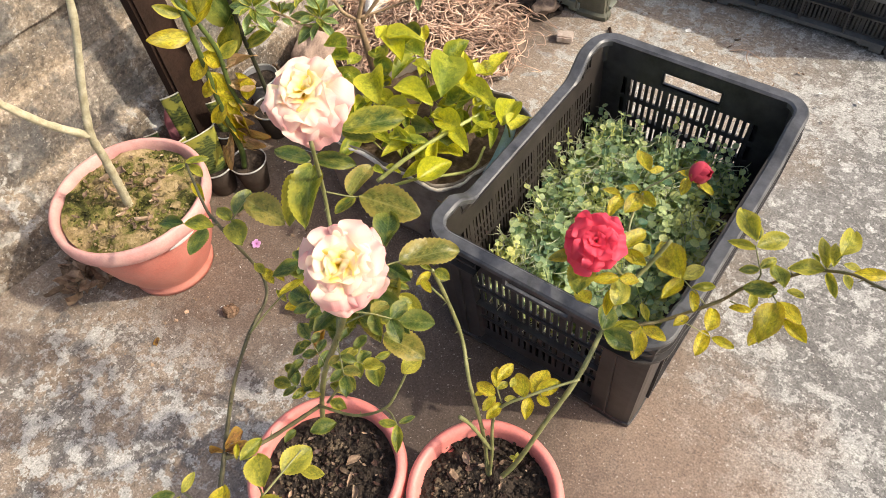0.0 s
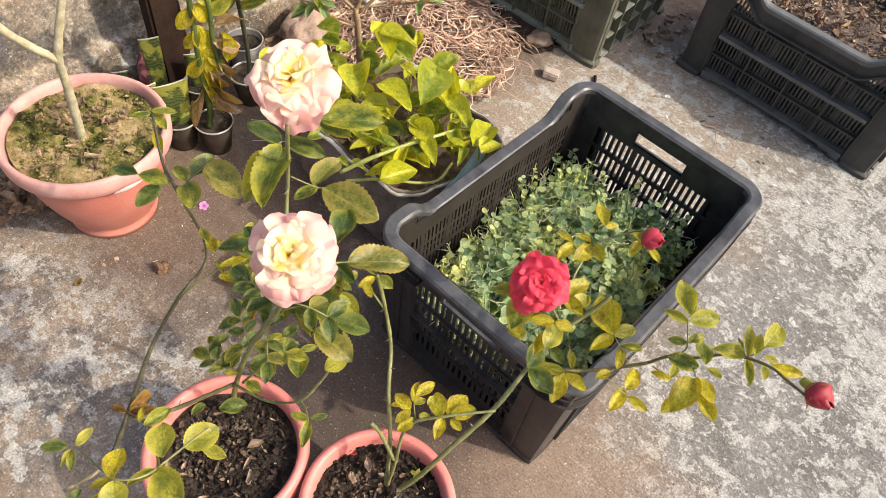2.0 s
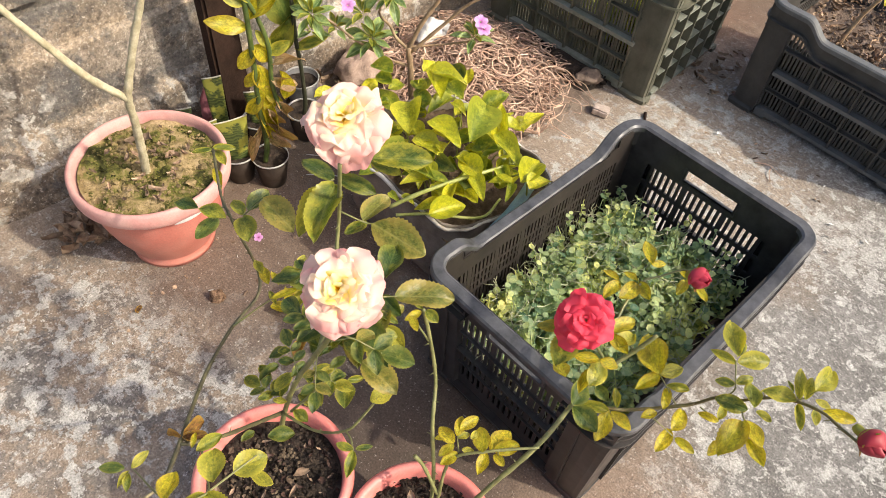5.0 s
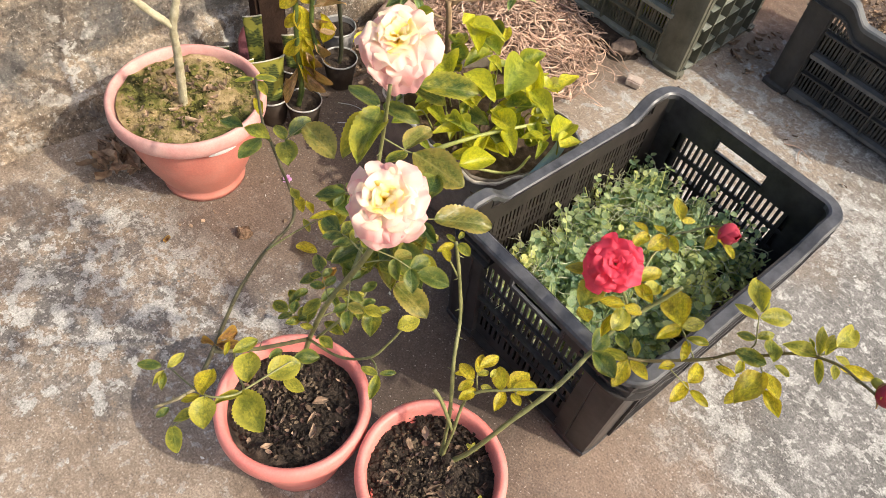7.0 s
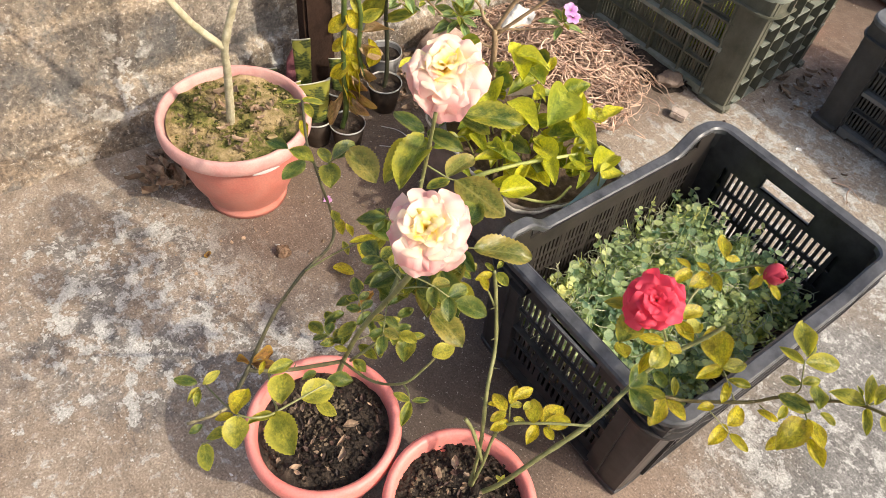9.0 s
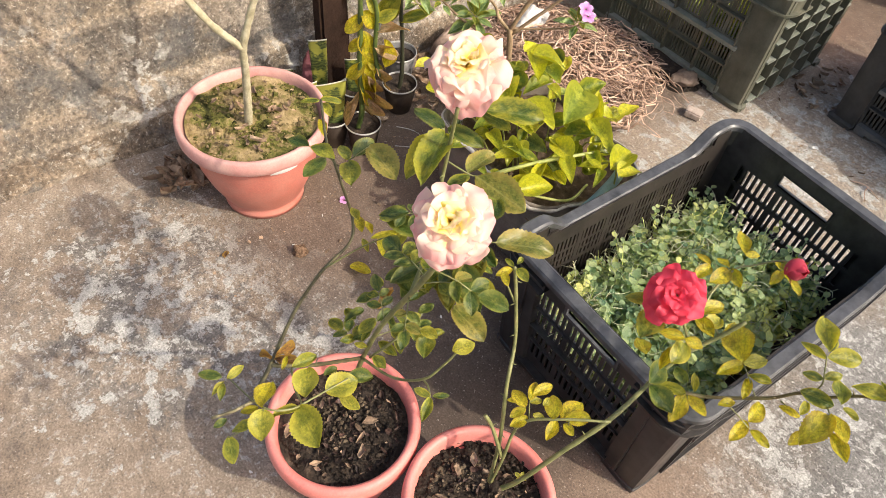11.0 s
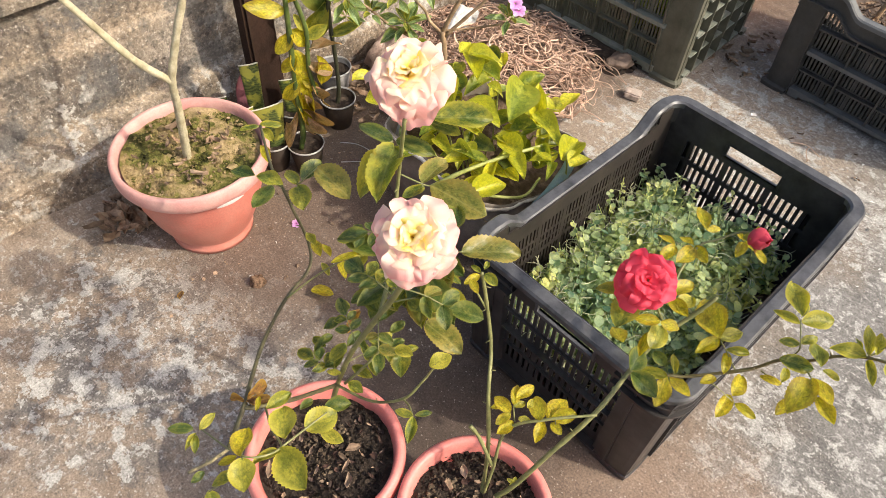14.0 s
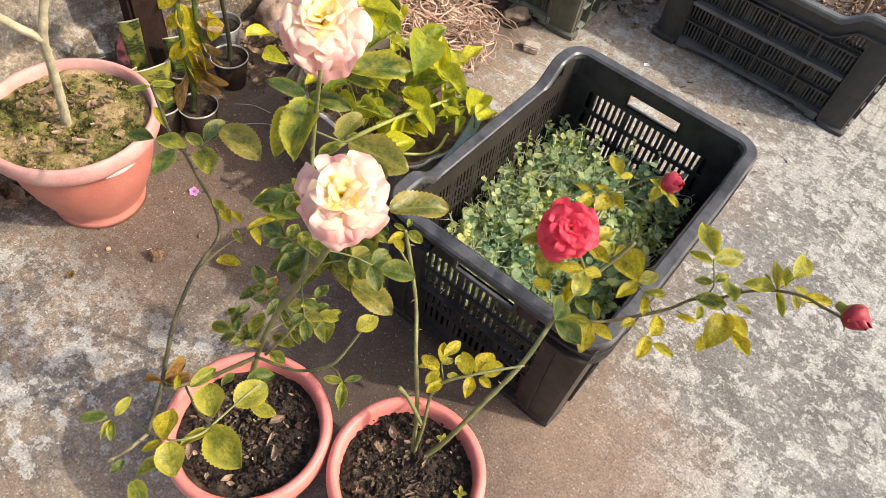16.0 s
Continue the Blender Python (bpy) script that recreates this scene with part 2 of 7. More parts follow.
    col = mix(nt, far, col, mix(nt, 1.0, col, ramp(nt, broom, [(0.38, grey(0.62)), (0.6, grey(1.3))]), "MULTIPLY"))
    # sand grains, pale specks and dark pits
    zone = ramp(nt, mix(nt, 1.0, mix(nt, 1.0, worn, east, "LIGHTEN"), yard, "LIGHTEN"), [(0.0, grey(0.42)), (1.0, grey(0.95))])
    zone = calc(nt, "MULTIPLY", zone, calc(nt, "SUBTRACT", 1.0, calc(nt, "MULTIPLY", silt_and_shade, 0.35)))
    salt = ramp(nt, noise_node(nt, co, 120.0, 9.0, 0.78), [(0.38, grey(0.55)), (0.46, grey(0.95)), (0.54, grey(1.03)), (0.62, grey(1.45))])
    col = mix(nt, zone, col, salt, "MULTIPLY")
    col = mix(nt, 0.8, col, ramp(nt, fine, [(0.34, grey(0.5)), (0.66, grey(1.5))]), "MULTIPLY")
    dot = noise_node(nt, co, 150.0, 7.0, 0.7)
    col = mix(nt, ramp(nt, dot, [(0.615, grey(0)), (0.645, grey(0.6))]), col, (0.56, 0.52, 0.46))
    col = mix(nt, ramp(nt, dot, [(0.36, grey(0.55)), (0.39, grey(0))]), col, (0.10, 0.088, 0.075))
    pit = ramp(nt, noise_node(nt, co, 44.0, 6.0, 0.6), [(0.30, grey(0.6)), (0.325, grey(0))])
    col = mix(nt, pit, col, (0.12, 0.105, 0.09))
    nt.links.new(col, b.inputs["Base Color"])
    nt.links.new(ramp(nt, wet, [(0.0, grey(0.85)), (1.0, grey(0.5))]), b.inputs["Roughness"])
    b.inputs["Specular IOR Level"].default_value = 0.3
    h = calc(nt, "ADD", calc(nt, "MULTIPLY", crust, 0.35), calc(nt, "ADD", calc(nt, "MULTIPLY", fine, 0.3), calc(nt, "MULTIPLY", mottle, 0.6)))
    bump(nt, b, h, 0.7, 0.0022)
    return m


def wall_mat():
    m, nt, b = nodes_of("old_plaster")
    co = coords(nt)
    patch, fine = noise_node(nt, co, 7.0, 10.0, 0.7), noise_node(nt, co, 160.0, 6.0, 0.7)
    mid = noise_node(nt, co, 24.0, 8.0, 0.7)
    col = ramp(nt, patch, [(0.36, (0.105, 0.096, 0.085)), (0.5, (0.225, 0.188, 0.148)), (0.64, (0.35, 0.305, 0.25))])
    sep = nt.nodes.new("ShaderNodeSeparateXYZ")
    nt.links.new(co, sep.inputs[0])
    # tint by height: paler along the ledge tops, darker on the faces between
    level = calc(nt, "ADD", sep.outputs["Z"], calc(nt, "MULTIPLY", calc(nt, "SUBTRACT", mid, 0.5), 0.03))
    ledge_tints = ramp(nt, level, [(0.0, (0.80, 0.68, 0.56)), (0.066, (0.72, 0.60, 0.48)), (0.073, (1.3, 1.2, 1.05)), (0.088, (0.78, 0.72, 0.66)), (0.112, (0.74, 0.66, 0.58)), (0.121, (1.4, 1.28, 1.1)), (0.14, (0.82, 0.8, 0.78)), (0.25, (0.88, 0.82, 0.76)), (0.266, (1.35, 1.22, 1.04)), (0.29, (0.95, 0.88, 0.8)), (0.33, (0.8, 0.76, 0.72)), (0.37, (1.15, 1.1, 1.02))])
    col = mix(nt, 0.7, col, ledge_tints, "MULTIPLY")
    col = mix(nt, ramp(nt, mid, [(0.5, grey(0)), (0.62, grey(0.55))]), col, (0.15, 0.132, 0.112))
    col = mix(nt, ramp(nt, noise_node(nt, co, 55.0, 12.0, 0.75), [(0.61, grey(0)), (0.66, grey(0.5))]), col, (0.5, 0.46, 0.4))
    col = mix(nt, 0.75, col, ramp(nt, fine, [(0.3, grey(0.4)), (0.7, grey(1.5))]), "MULTIPLY")
    speck = noise_node(nt, co, 120.0, 10.0, 0.8)
    col = mix(nt, ramp(nt, speck, [(0.57, grey(0)), (0.61, grey(0.7))]), col, (0.58, 0.52, 0.44))
    col = mix(nt, ramp(nt, speck, [(0.38, grey(0.7)), (0.42, grey(0))]), col, (0.09, 0.08, 0.07))
    spread = ramp(nt, noise_node(nt, co, 5.0, 8.0, 0.65), [(0.5, grey(0)), (0.62, grey(1))])
    crust = ramp(nt, noise_node(nt, co, 34.0, 9.0, 0.66, 0.2), [(0.52, grey(0)), (0.54, grey(0.75))])
    col = mix(nt, calc(nt, "MULTIPLY", crust, spread), col, (0.46, 0.44, 0.395))
    grime = ramp(nt, noise_node(nt, co, 9.0, 12.0, 0.7, 0.2), [(0.52, grey(0)), (0.58, grey(0.6))])
    col = mix(nt, grime, col, (0.10, 0.10, 0.098))
    salt = ramp(nt, noise_node(nt, co, 95.0, 9.0, 0.74), [(0.38, grey(0.5)), (0.46, grey(0.94)), (0.54, grey(1.04)), (0.62, grey(1.6))])
    col = mix(nt, 0.9, col, salt, "MULTIPLY")
    nt.links.new(col, b.inputs["Base Color"])
    b.inputs["Roughness"].default_value = 0.9
    b.inputs["Specular IOR Level"].default_value = 0.25
    bump(nt, b, calc(nt, "ADD", mid, calc(nt, "MULTIPLY", fine, 0.5)), 0.9, 0.005)
    return m


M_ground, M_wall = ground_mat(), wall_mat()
M_wood = surf("weathered_post", [(0.3, (0.012, 0.007, 0.005)), (0.7, (0.05, 0.028, 0.02))], 9, 0.8, 160, 0.9, 0.003, spec=0.12)
M_black = surf("black_plastic", [(0.3, (0.010, 0.009, 0.009)), (0.7, (0.02, 0.019, 0.019))], 40, 0.32, 300, 0.15, 0.0006, dust=((0.135, 0.122, 0.115), 0.34), spec=0.3)
M_dusty = surf("mud_dusted_black_plastic", [(0.3, (0.014, 0.012, 0.011)), (0.7, (0.026, 0.023, 0.021))], 40, 0.5, 300, 0.2, 0.0006, dust=((0.115, 0.092, 0.075), 0.22), spec=0.2)
M_rim = surf("scuffed_black_plastic", [(0.36, (0.015, 0.015, 0.016)), (0.62, (0.06, 0.06, 0.065))], 45, 0.36, 420, 0.35, 0.0008, dust=((0.24, 0.235, 0.23), 0.27), spec=0.4)
M_charcoal = surf("charcoal_plastic", [(0.3, (0.026, 0.026, 0.025)), (0.7, (0.046, 0.046, 0.043))], 30, 0.5, 300, 0.15, 0.0006, dust=((0.14, 0.125, 0.108), 0.36), spec=0.3)
# faded rim plastic; on the ribs its paler tone paints in the light they catch
M_charcoal_rim = surf("faded_lit_charcoal_plastic", [(0.3, (0.05, 0.052, 0.052)), (0.7, (0.09, 0.092, 0.09))], 50, 0.5, 420, 0.2, 0.0006, dust=((0.24, 0.235, 0.22), 0.35))
M_olive = surf("green_plastic", [(0.3, (0.05, 0.055, 0.036)), (0.7, (0.082, 0.086, 0.06))], 26, 0.5, 300, 0.15, 0.0006, dust=((0.23, 0.205, 0.155), 0.45), spec=0.35)
# dusty faded rim, also used as painted light on the green crate's ribs
M_olive_rim = surf("faded_lit_green_plastic", [(0.3, (0.09, 0.105, 0.072)), (0.7, (0.15, 0.165, 0.12))], 50, 0.5, 420, 0.2, 0.0006, dust=((0.4, 0.4, 0.36), 0.5))
M_clay = surf("salmon_plastic", [(0.3, (0.50, 0.125, 0.09)), (0.7, (0.60, 0.17, 0.125))], 22, 0.45, 300, 0.12, 0.0005, dust=((0.52, 0.30, 0.23), 0.45))
M_clay_rim = surf("faded_pink_plastic", [(0.3, (0.50, 0.19, 0.17)), (0.7, (0.60, 0.28, 0.25))], 26, 0.6, 300, 0.12, 0.0005, dust=((0.62, 0.46, 0.38), 0.5))
M_pink = surf("glossy_pink_plastic", [(0.3, (0.66, 0.16, 0.13)), (0.7, (0.74, 0.22, 0.19))], 22, 0.46, 300, 0.16, 0.0006, dust=((0.58, 0.33, 0.27), 0.38))
M_soil = surf("dark_soil", [(0.3, (0.014, 0.011, 0.009)), (0.55, (0.038, 0.028, 0.021)), (0.75, (0.10, 0.072, 0.052))], 60, 0.95, 260, 1.0, 0.006, spec=0.2, vary=0.35, island=True)
M_moss = surf("mossy_soil", [(0.36, (0.03, 0.03, 0.008)), (0.45, (0.11, 0.105, 0.024)), (0.52, (0.21, 0.155, 0.068)), (0.68, (0.36, 0.265, 0.145))], 24, 0.95, 210, 1.0, 0.008, spec=0.2, vary=0.35, island=True)
M_bark_flake = surf("bark_flake", [(0.3, (0.022, 0.013, 0.010)), (0.7, (0.085, 0.046, 0.034))], 50, 0.6, 300, 0.5, 0.002, spec=0.35, vary=0.6, island=True)
M_crumb = surf("tan_crumbs", [(0.3, (0.05, 0.037, 0.025)), (0.7, (0.17, 0.125, 0.08))], 60, 0.95, 260, 1.0, 0.004, spec=0.2, vary=0.5, island=True)
M_litter = surf("dry_litter", [(0.3, (0.11, 0.066, 0.044)), (0.7, (0.42, 0.30, 0.2))], 40, 0.85, 300, 0.5, 0.002, spec=0.2, vary=0.55, island=True)
M_roots = surf("dry_roots", [(0.3, (0.30, 0.18, 0.125)), (0.7, (0.66, 0.48, 0.36))], 30, 0.85, 300, 0.4, 0.001, spec=0.2, vary=0.5, island=True)
M_stone = surf("rough_stone", [(0.3, (0.10, 0.072, 0.055)), (0.7, (0.24, 0.18, 0.14))], 30, 0.9, 200, 0.8, 0.006, spec=0.2)
M_drysoil = surf("dry_soil", [(0.3, (0.05, 0.034, 0.022)), (0.55, (0.12, 0.08, 0.052)), (0.75, (0.24, 0.17, 0.11))], 60, 0.95, 260, 1.0, 0.006, spec=0.2)
M_clod = surf("brown_clod", [(0.35, (0.07, 0.04, 0.025)), (0.6, (0.3, 0.19, 0.12))], 160, 0.95, 420, 1.0, 0.008, spec=0.1)
M_brick = surf("pale_brick", [(0.3, (0.36, 0.28, 0.23)), (0.7, (0.56, 0.47, 0.4))], 40, 0.9, 200, 0.8, 0.004, spec=0.2)
M_tanstone = surf("tan_stone", [(0.3, (0.22, 0.15, 0.115)), (0.7, (0.46, 0.34, 0.27))], 30, 0.9, 200, 0.8, 0.006, spec=0.2)
M_cup = surf("dusty_clear_cup", [(0.3, (0.016, 0.011, 0.008)), (0.7, (0.04, 0.028, 0.02))], 50, 0.55, 300, 0.1, 0.0005, dust=((0.12, 0.09, 0.07), 0.2), spec=0.12)
M_cup_rim = surf("clear_cup_lip", [(0.3, (0.3, 0.29, 0.27)), (0.7, (0.48, 0.47, 0.44))], 60, 0.25, 300, 0.1, 0.0005)
M_greycup = surf("grey_cup", [(0.3, (0.05, 0.05, 0.052)), (0.7, (0.10, 0.10, 0.105))], 40, 0.35, 300, 0.1, 0.0005, dust=((0.3, 0.27, 0.24), 0.4))
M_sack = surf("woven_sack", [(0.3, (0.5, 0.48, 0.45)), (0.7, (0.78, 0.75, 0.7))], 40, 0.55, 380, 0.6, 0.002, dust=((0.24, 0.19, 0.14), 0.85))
# brown sack sides: shade from crate and leaves put into the colour
M_sackside = surf("shaded_sack", [(0.3, (0.09, 0.072, 0.055)), (0.7, (0.24, 0.2, 0.16))], 24, 0.8, 380, 0.6, 0.002)
M_blue = surf("blue_sack_band", [(0.3, (0.16, 0.3, 0.38)), (0.7, (0.28, 0.44, 0.52))], 40, 0.5, 380, 0.5, 0.002, dust=((0.4, 0.42, 0.42), 0.4))
M_maroon = surf("maroon_cloth", [(0.3, (0.07, 0.018, 0.025)), (0.7, (0.16, 0.05, 0.06))], 40, 0.9, 300, 0.6, 0.002)
M_paper = surf("crumpled_wrapper", [(0.3, (0.55, 0.53, 0.5)), (0.7, (0.78, 0.76, 0.72))], 30, 0.45, 200, 0.5, 0.003)
cane_green = surf("green_cane", [(0.3, (0.12, 0.125, 0.04)), (0.7, (0.27, 0.26, 0.10))], 60, 0.5, 300, 0.3, 0.001)
cane_dark = surf("brown_cane", [(0.3, (0.05, 0.042, 0.022)), (0.7, (0.13, 0.115, 0.05))], 60, 0.6, 300, 0.35, 0.001)
cane_dry = surf("dry_cane", [(0.3, (0.12, 0.1, 0.05)), (0.7, (0.3, 0.25, 0.14))], 60, 0.75, 300, 0.4, 0.001)
cane_red = surf("reddish_cane", [(0.3, (0.12, 0.085, 0.03)), (0.7, (0.2, 0.17, 0.06))], 60, 0.5, 300, 0.3, 0.001)
stem_green = surf("succulent_stem", [(0.3, (0.03, 0.06, 0.012)), (0.7, (0.11, 0.14, 0.03))], 40, 0.5, 250, 0.3, 0.001)
stem_dark = surf("dark_stem", [(0.3, (0.02, 0.022, 0.012)), (0.7, (0.06, 0.06, 0.03))], 40, 0.6, 250, 0.3, 0.001)
vine = surf("vine_stem", [(0.3, (0.25, 0.28, 0.05)), (0.7, (0.42, 0.42, 0.14))], 50, 0.5, 250, 0.3, 0.001)
bark = surf("tan_bark", [(0.3, (0.2, 0.13, 0.07)), (0.7, (0.42, 0.29, 0.17))], 50, 0.8, 260, 0.5, 0.001)
pale_bark = surf("pale_bark", [(0.3, (0.30, 0.26, 0.15)), (0.7, (0.52, 0.46, 0.31))], 70, 0.8, 260, 1.0, 0.003)

LEAF = {
    "d": leafy("dark_leaf", (0.045, 0.082, 0.02), (0.10, 0.14, 0.028), (0.2, 0.22, 0.07), (0.24, 0.24, 0.045), 0.28),
    "g": leafy("green_leaf", (0.085, 0.125, 0.02), (0.19, 0.215, 0.035), (0.32, 0.34, 0.1), (0.44, 0.40, 0.05), 0.28, 0.34),
    "o": leafy("olive_leaf", (0.22, 0.23, 0.03), (0.37, 0.35, 0.05), (0.15, 0.17, 0.035), (0.52, 0.45, 0.06), 0.32, 0.36, vein_mark=0.4),
    "y": leafy("yellow_leaf", (0.42, 0.38, 0.022), (0.64, 0.53, 0.035), (0.24, 0.23, 0.03), (0.34, 0.24, 0.025), 0.3, 0.4, vein_mark=0.42),
    "b": leafy("withered_leaf", (0.12, 0.055, 0.028), (0.26, 0.125, 0.045), (0.3, 0.16, 0.06), (0.44, 0.27, 0.045), 0.6),
    "t": leafy("dead_leaf", (0.36, 0.24, 0.13), (0.6, 0.44, 0.27), (0.4, 0.26, 0.14), (0.34, 0.2, 0.1), 0.7),
    "G": leafy("pothos_green", (0.14, 0.20, 0.02), (0.26, 0.30, 0.03), (0.4, 0.42, 0.12), (0.50, 0.48, 0.05), 0.28, 0.38, vein_mark=0.05, margin=0.5, blotch=0.6),
    "O": leafy("pothos_lime", (0.32, 0.34, 0.022), (0.47, 0.46, 0.035), (0.5, 0.5, 0.15), (0.62, 0.56, 0.05), 0.28, 0.38, vein_mark=0.05, margin=0.5, blotch=0.6),
    "Y": leafy("pothos_yellow", (0.50, 0.48, 0.022), (0.70, 0.61, 0.045), (0.6, 0.58, 0.2), (0.36, 0.38, 0.03), 0.28, 0.38, vein_mark=0.05, margin=0.4, blotch=0.45),
    "p": leafy("dusty_leaf", (0.13, 0.145, 0.03), (0.25, 0.245, 0.048), (0.36, 0.35, 0.14), (0.38, 0.29, 0.07), 0.3, 0.33, vein_mark=0.3),
}
M_pea = leafy("pea_foliage", (0.105, 0.205, 0.118), (0.60, 0.67, 0.32), (0.2, 0.3, 0.1), (0.6, 0.61, 0.4), 0.34, 0.4, island=True, spots=0.35)
M_tendril = surf("pale_pea_stem", [(0.3, (0.40, 0.42, 0.22)), (0.7, (0.66, 0.64, 0.44))], 60, 0.5)
M_grass = leafy("weed_foliage", (0.13, 0.2, 0.03), (0.38, 0.42, 0.06), (0.2, 0.3, 0.1), (0.4, 0.4, 0.1), 0.5, 0.3, island=True)
M_waxy = leafy("waxy_leaf", (0.12, 0.2, 0.085), (0.25, 0.34, 0.13), (0.5, 0.54, 0.28), (0.36, 0.42, 0.12), 0.26, 0.25, veins=14, vein_mark=0.4)
M_petal = petal_mat("peach_petal", [(0.0, (0.97, 0.74, 0.05)), (0.26, (0.98, 0.86, 0.36)), (0.46, (0.98, 0.84, 0.60)), (0.76, (0.97, 0.76, 0.61)), (1.0, (0.95, 0.55, 0.48))], 0.44, vary=0.03)
M_petal_heart = petal_mat("yellow_petal", [(0.0, (0.96, 0.68, 0.02)), (0.45, (0.98, 0.84, 0.14)), (0.76, (0.98, 0.85, 0.48)), (1.0, (0.97, 0.73, 0.55))], 0.44, vary=0.03)
M_petal_out = petal_mat("pink_petal", [(0.0, (0.96, 0.77, 0.34)), (0.35, (0.96, 0.76, 0.59)), (0.7, (0.95, 0.65, 0.56)), (1.0, (0.92, 0.44, 0.42))], 0.44, vary=0.05)
M_red = petal_mat("red_petal", [(0.0, (0.95, 0.50, 0.55)), (0.22, (0.90, 0.10, 0.16)), (0.95, (0.90, 0.058, 0.115))], 0.45, vary=0.15)
M_crimson = petal_mat("dark_red_petal", [(0.0, (0.36, 0.015, 0.03)), (0.95, (0.52, 0.03, 0.06))], 0.15)
M_rose_bud = petal_mat("rose_bud_petal", [(0.0, (0.5, 0.03, 0.06)), (0.02, (0.72, 0.045, 0.10))], 0.3)
M_mauve = petal_mat("mauve_petal", [(0.0, (0.45, 0.08, 0.34)), (0.3, (0.66, 0.30, 0.62)), (0.95, (0.76, 0.45, 0.74))], 0.25)


def snake_mat():
    m, nt, b = nodes_of("banded_leaf")
    co = coords(nt)
    w = add(nt, "TexWave", Scale=42.0, Distortion=9.0, Detail=3.0, Detail_Scale=1.4)
    w.bands_direction = "Z"
    nt.links.new(co, w.inputs["Vector"])
    col = ramp(nt, w.outputs["Fac"], [(0.35, (0.045, 0.068, 0.022)), (0.6, (0.11, 0.14, 0.04))])
    col = mix(nt, ramp(nt, noise_node(nt, co, 22.0, 4.0), [(0.5, grey(0)), (0.55, grey(0.8))]), col, (0.42, 0.41, 0.07))
    nt.links.new(col, b.inputs["Base Color"])
    b.inputs["Roughness"].default_value = 0.4
    return m


M_snake = snake_mat()
M_cut = surf("dry_cut", [(0.3, (0.5, 0.46, 0.36)), (0.7, (0.72, 0.68, 0.56))], 60, 0.8)

# ---- building helpers ----


def placed(ob):
    m = ob.matrix_basis.copy()
    while ob.parent:
        ob = ob.parent
        m = ob.matrix_basis @ m
    return m


def part(name, bm, material, parent=None, label="", smooth=True):
    me = bpy.data.meshes.new(name)
    bmesh.ops.recalc_face_normals(bm, faces=bm.faces)
    bm.to_mesh(me)
    bm.free()
    me.materials.append(material)
    if smooth:
        me.shade_smooth()
    return hang(name, me, parent, None, label)


def hang(name, me, parent, m=None, label=""):
    """A mesh object under parent; m: its place in the world, else its mesh lies in the parent's own space."""
    ob = new(name, me)
    if parent:
        ob.parent = parent
        if m is not None:
            ob.matrix_basis = placed(parent).inverted() @ m
    elif m is not None:
        ob.matrix_basis = m
    if label:
        tagged(ob, label)
    return ob


def thing(name, at, label, category, group="", kind=""):
    ob = new(name)
    ob.empty_display_size = 0.02
    ob.matrix_basis = pose(*at)
    return tagged(ob, label, category, group, kind)


def box(bm, x0, x1, y0, y1, z0, z1, at=None):
    vs = [bm.verts.new((x, y, z)) for z in (z0, z1) for x, y in ((x0, y0), (x1, y0), (x1, y1), (x0, y1))]
    if at:
        for v in vs:
            v.co = at(*v.co)
    for f in ((0, 3, 2, 1), (4, 5, 6, 7), (0, 1, 5, 4), (1, 2, 6, 5), (2, 3, 7, 6), (3, 0, 4, 7)):
        bm.faces.new([vs[i] for i in f])


def smooth_path(pts, n=5):
    pts = [Vector(p) for p in pts]
    q = [pts[0] * 2 - pts[1], *pts, pts[-1] * 2 - pts[-2]]
    out = []
    for a, b, c, d in zip(q, q[1:], q[2:], q[3:]):
        for i in range(n):
            t = i / n
            out.append(0.5 * (2 * b + (c - a) * t + (2 * a - 5 * b + 4 * c - d) * t * t + (3 * b - a - 3 * c + d) * t ** 3))
    return out + [pts[-1]]


def tube(bm, path, r0, r1, sides=7, knobs=0.0, rng=random):
    rings, n = [], len(path)
    side = None
    for i, p in enumerate(path):
        d = (path[min(i + 1, n - 1)] - path[max(i - 1, 0)]).normalized()
        if side is None:
            side = d.orthogonal().normalized()
        side = (side - d * side.dot(d)).normalized()
        up = d.cross(side)
        r = (r0 + (r1 - r0) * i / (n - 1)) * (1 + knobs * rng.uniform(-1, 1))
        rings.append([bm.verts.new(p + (side * math.cos(a) + up * math.sin(a)) * r) for a in (2 * math.pi * k / sides for k in range(sides))])
    for a, b in zip(rings, rings[1:]):
        for k in range(sides):
            bm.faces.new((a[k], a[(k + 1) % sides], b[(k + 1) % sides], b[k]))
    bm.faces.new(rings[0])
    bm.faces.new(rings[-1])


def lathe(bm, profile, n=48, wave=0.0):
    rings = []
    for r, z in profile:
        rings.append([bm.verts.new((r * math.cos(a) * (1 + wave * math.sin(3 * a)), r * math.sin(a), z)) for a in (2 * math.pi * k / n for k in range(n))])
    for a, b in zip(rings, rings[1:]):
        for k in range(n):
            bm.faces.new((a[k], a[(k + 1) % n], b[(k + 1) % n], b[k]))
    return rings


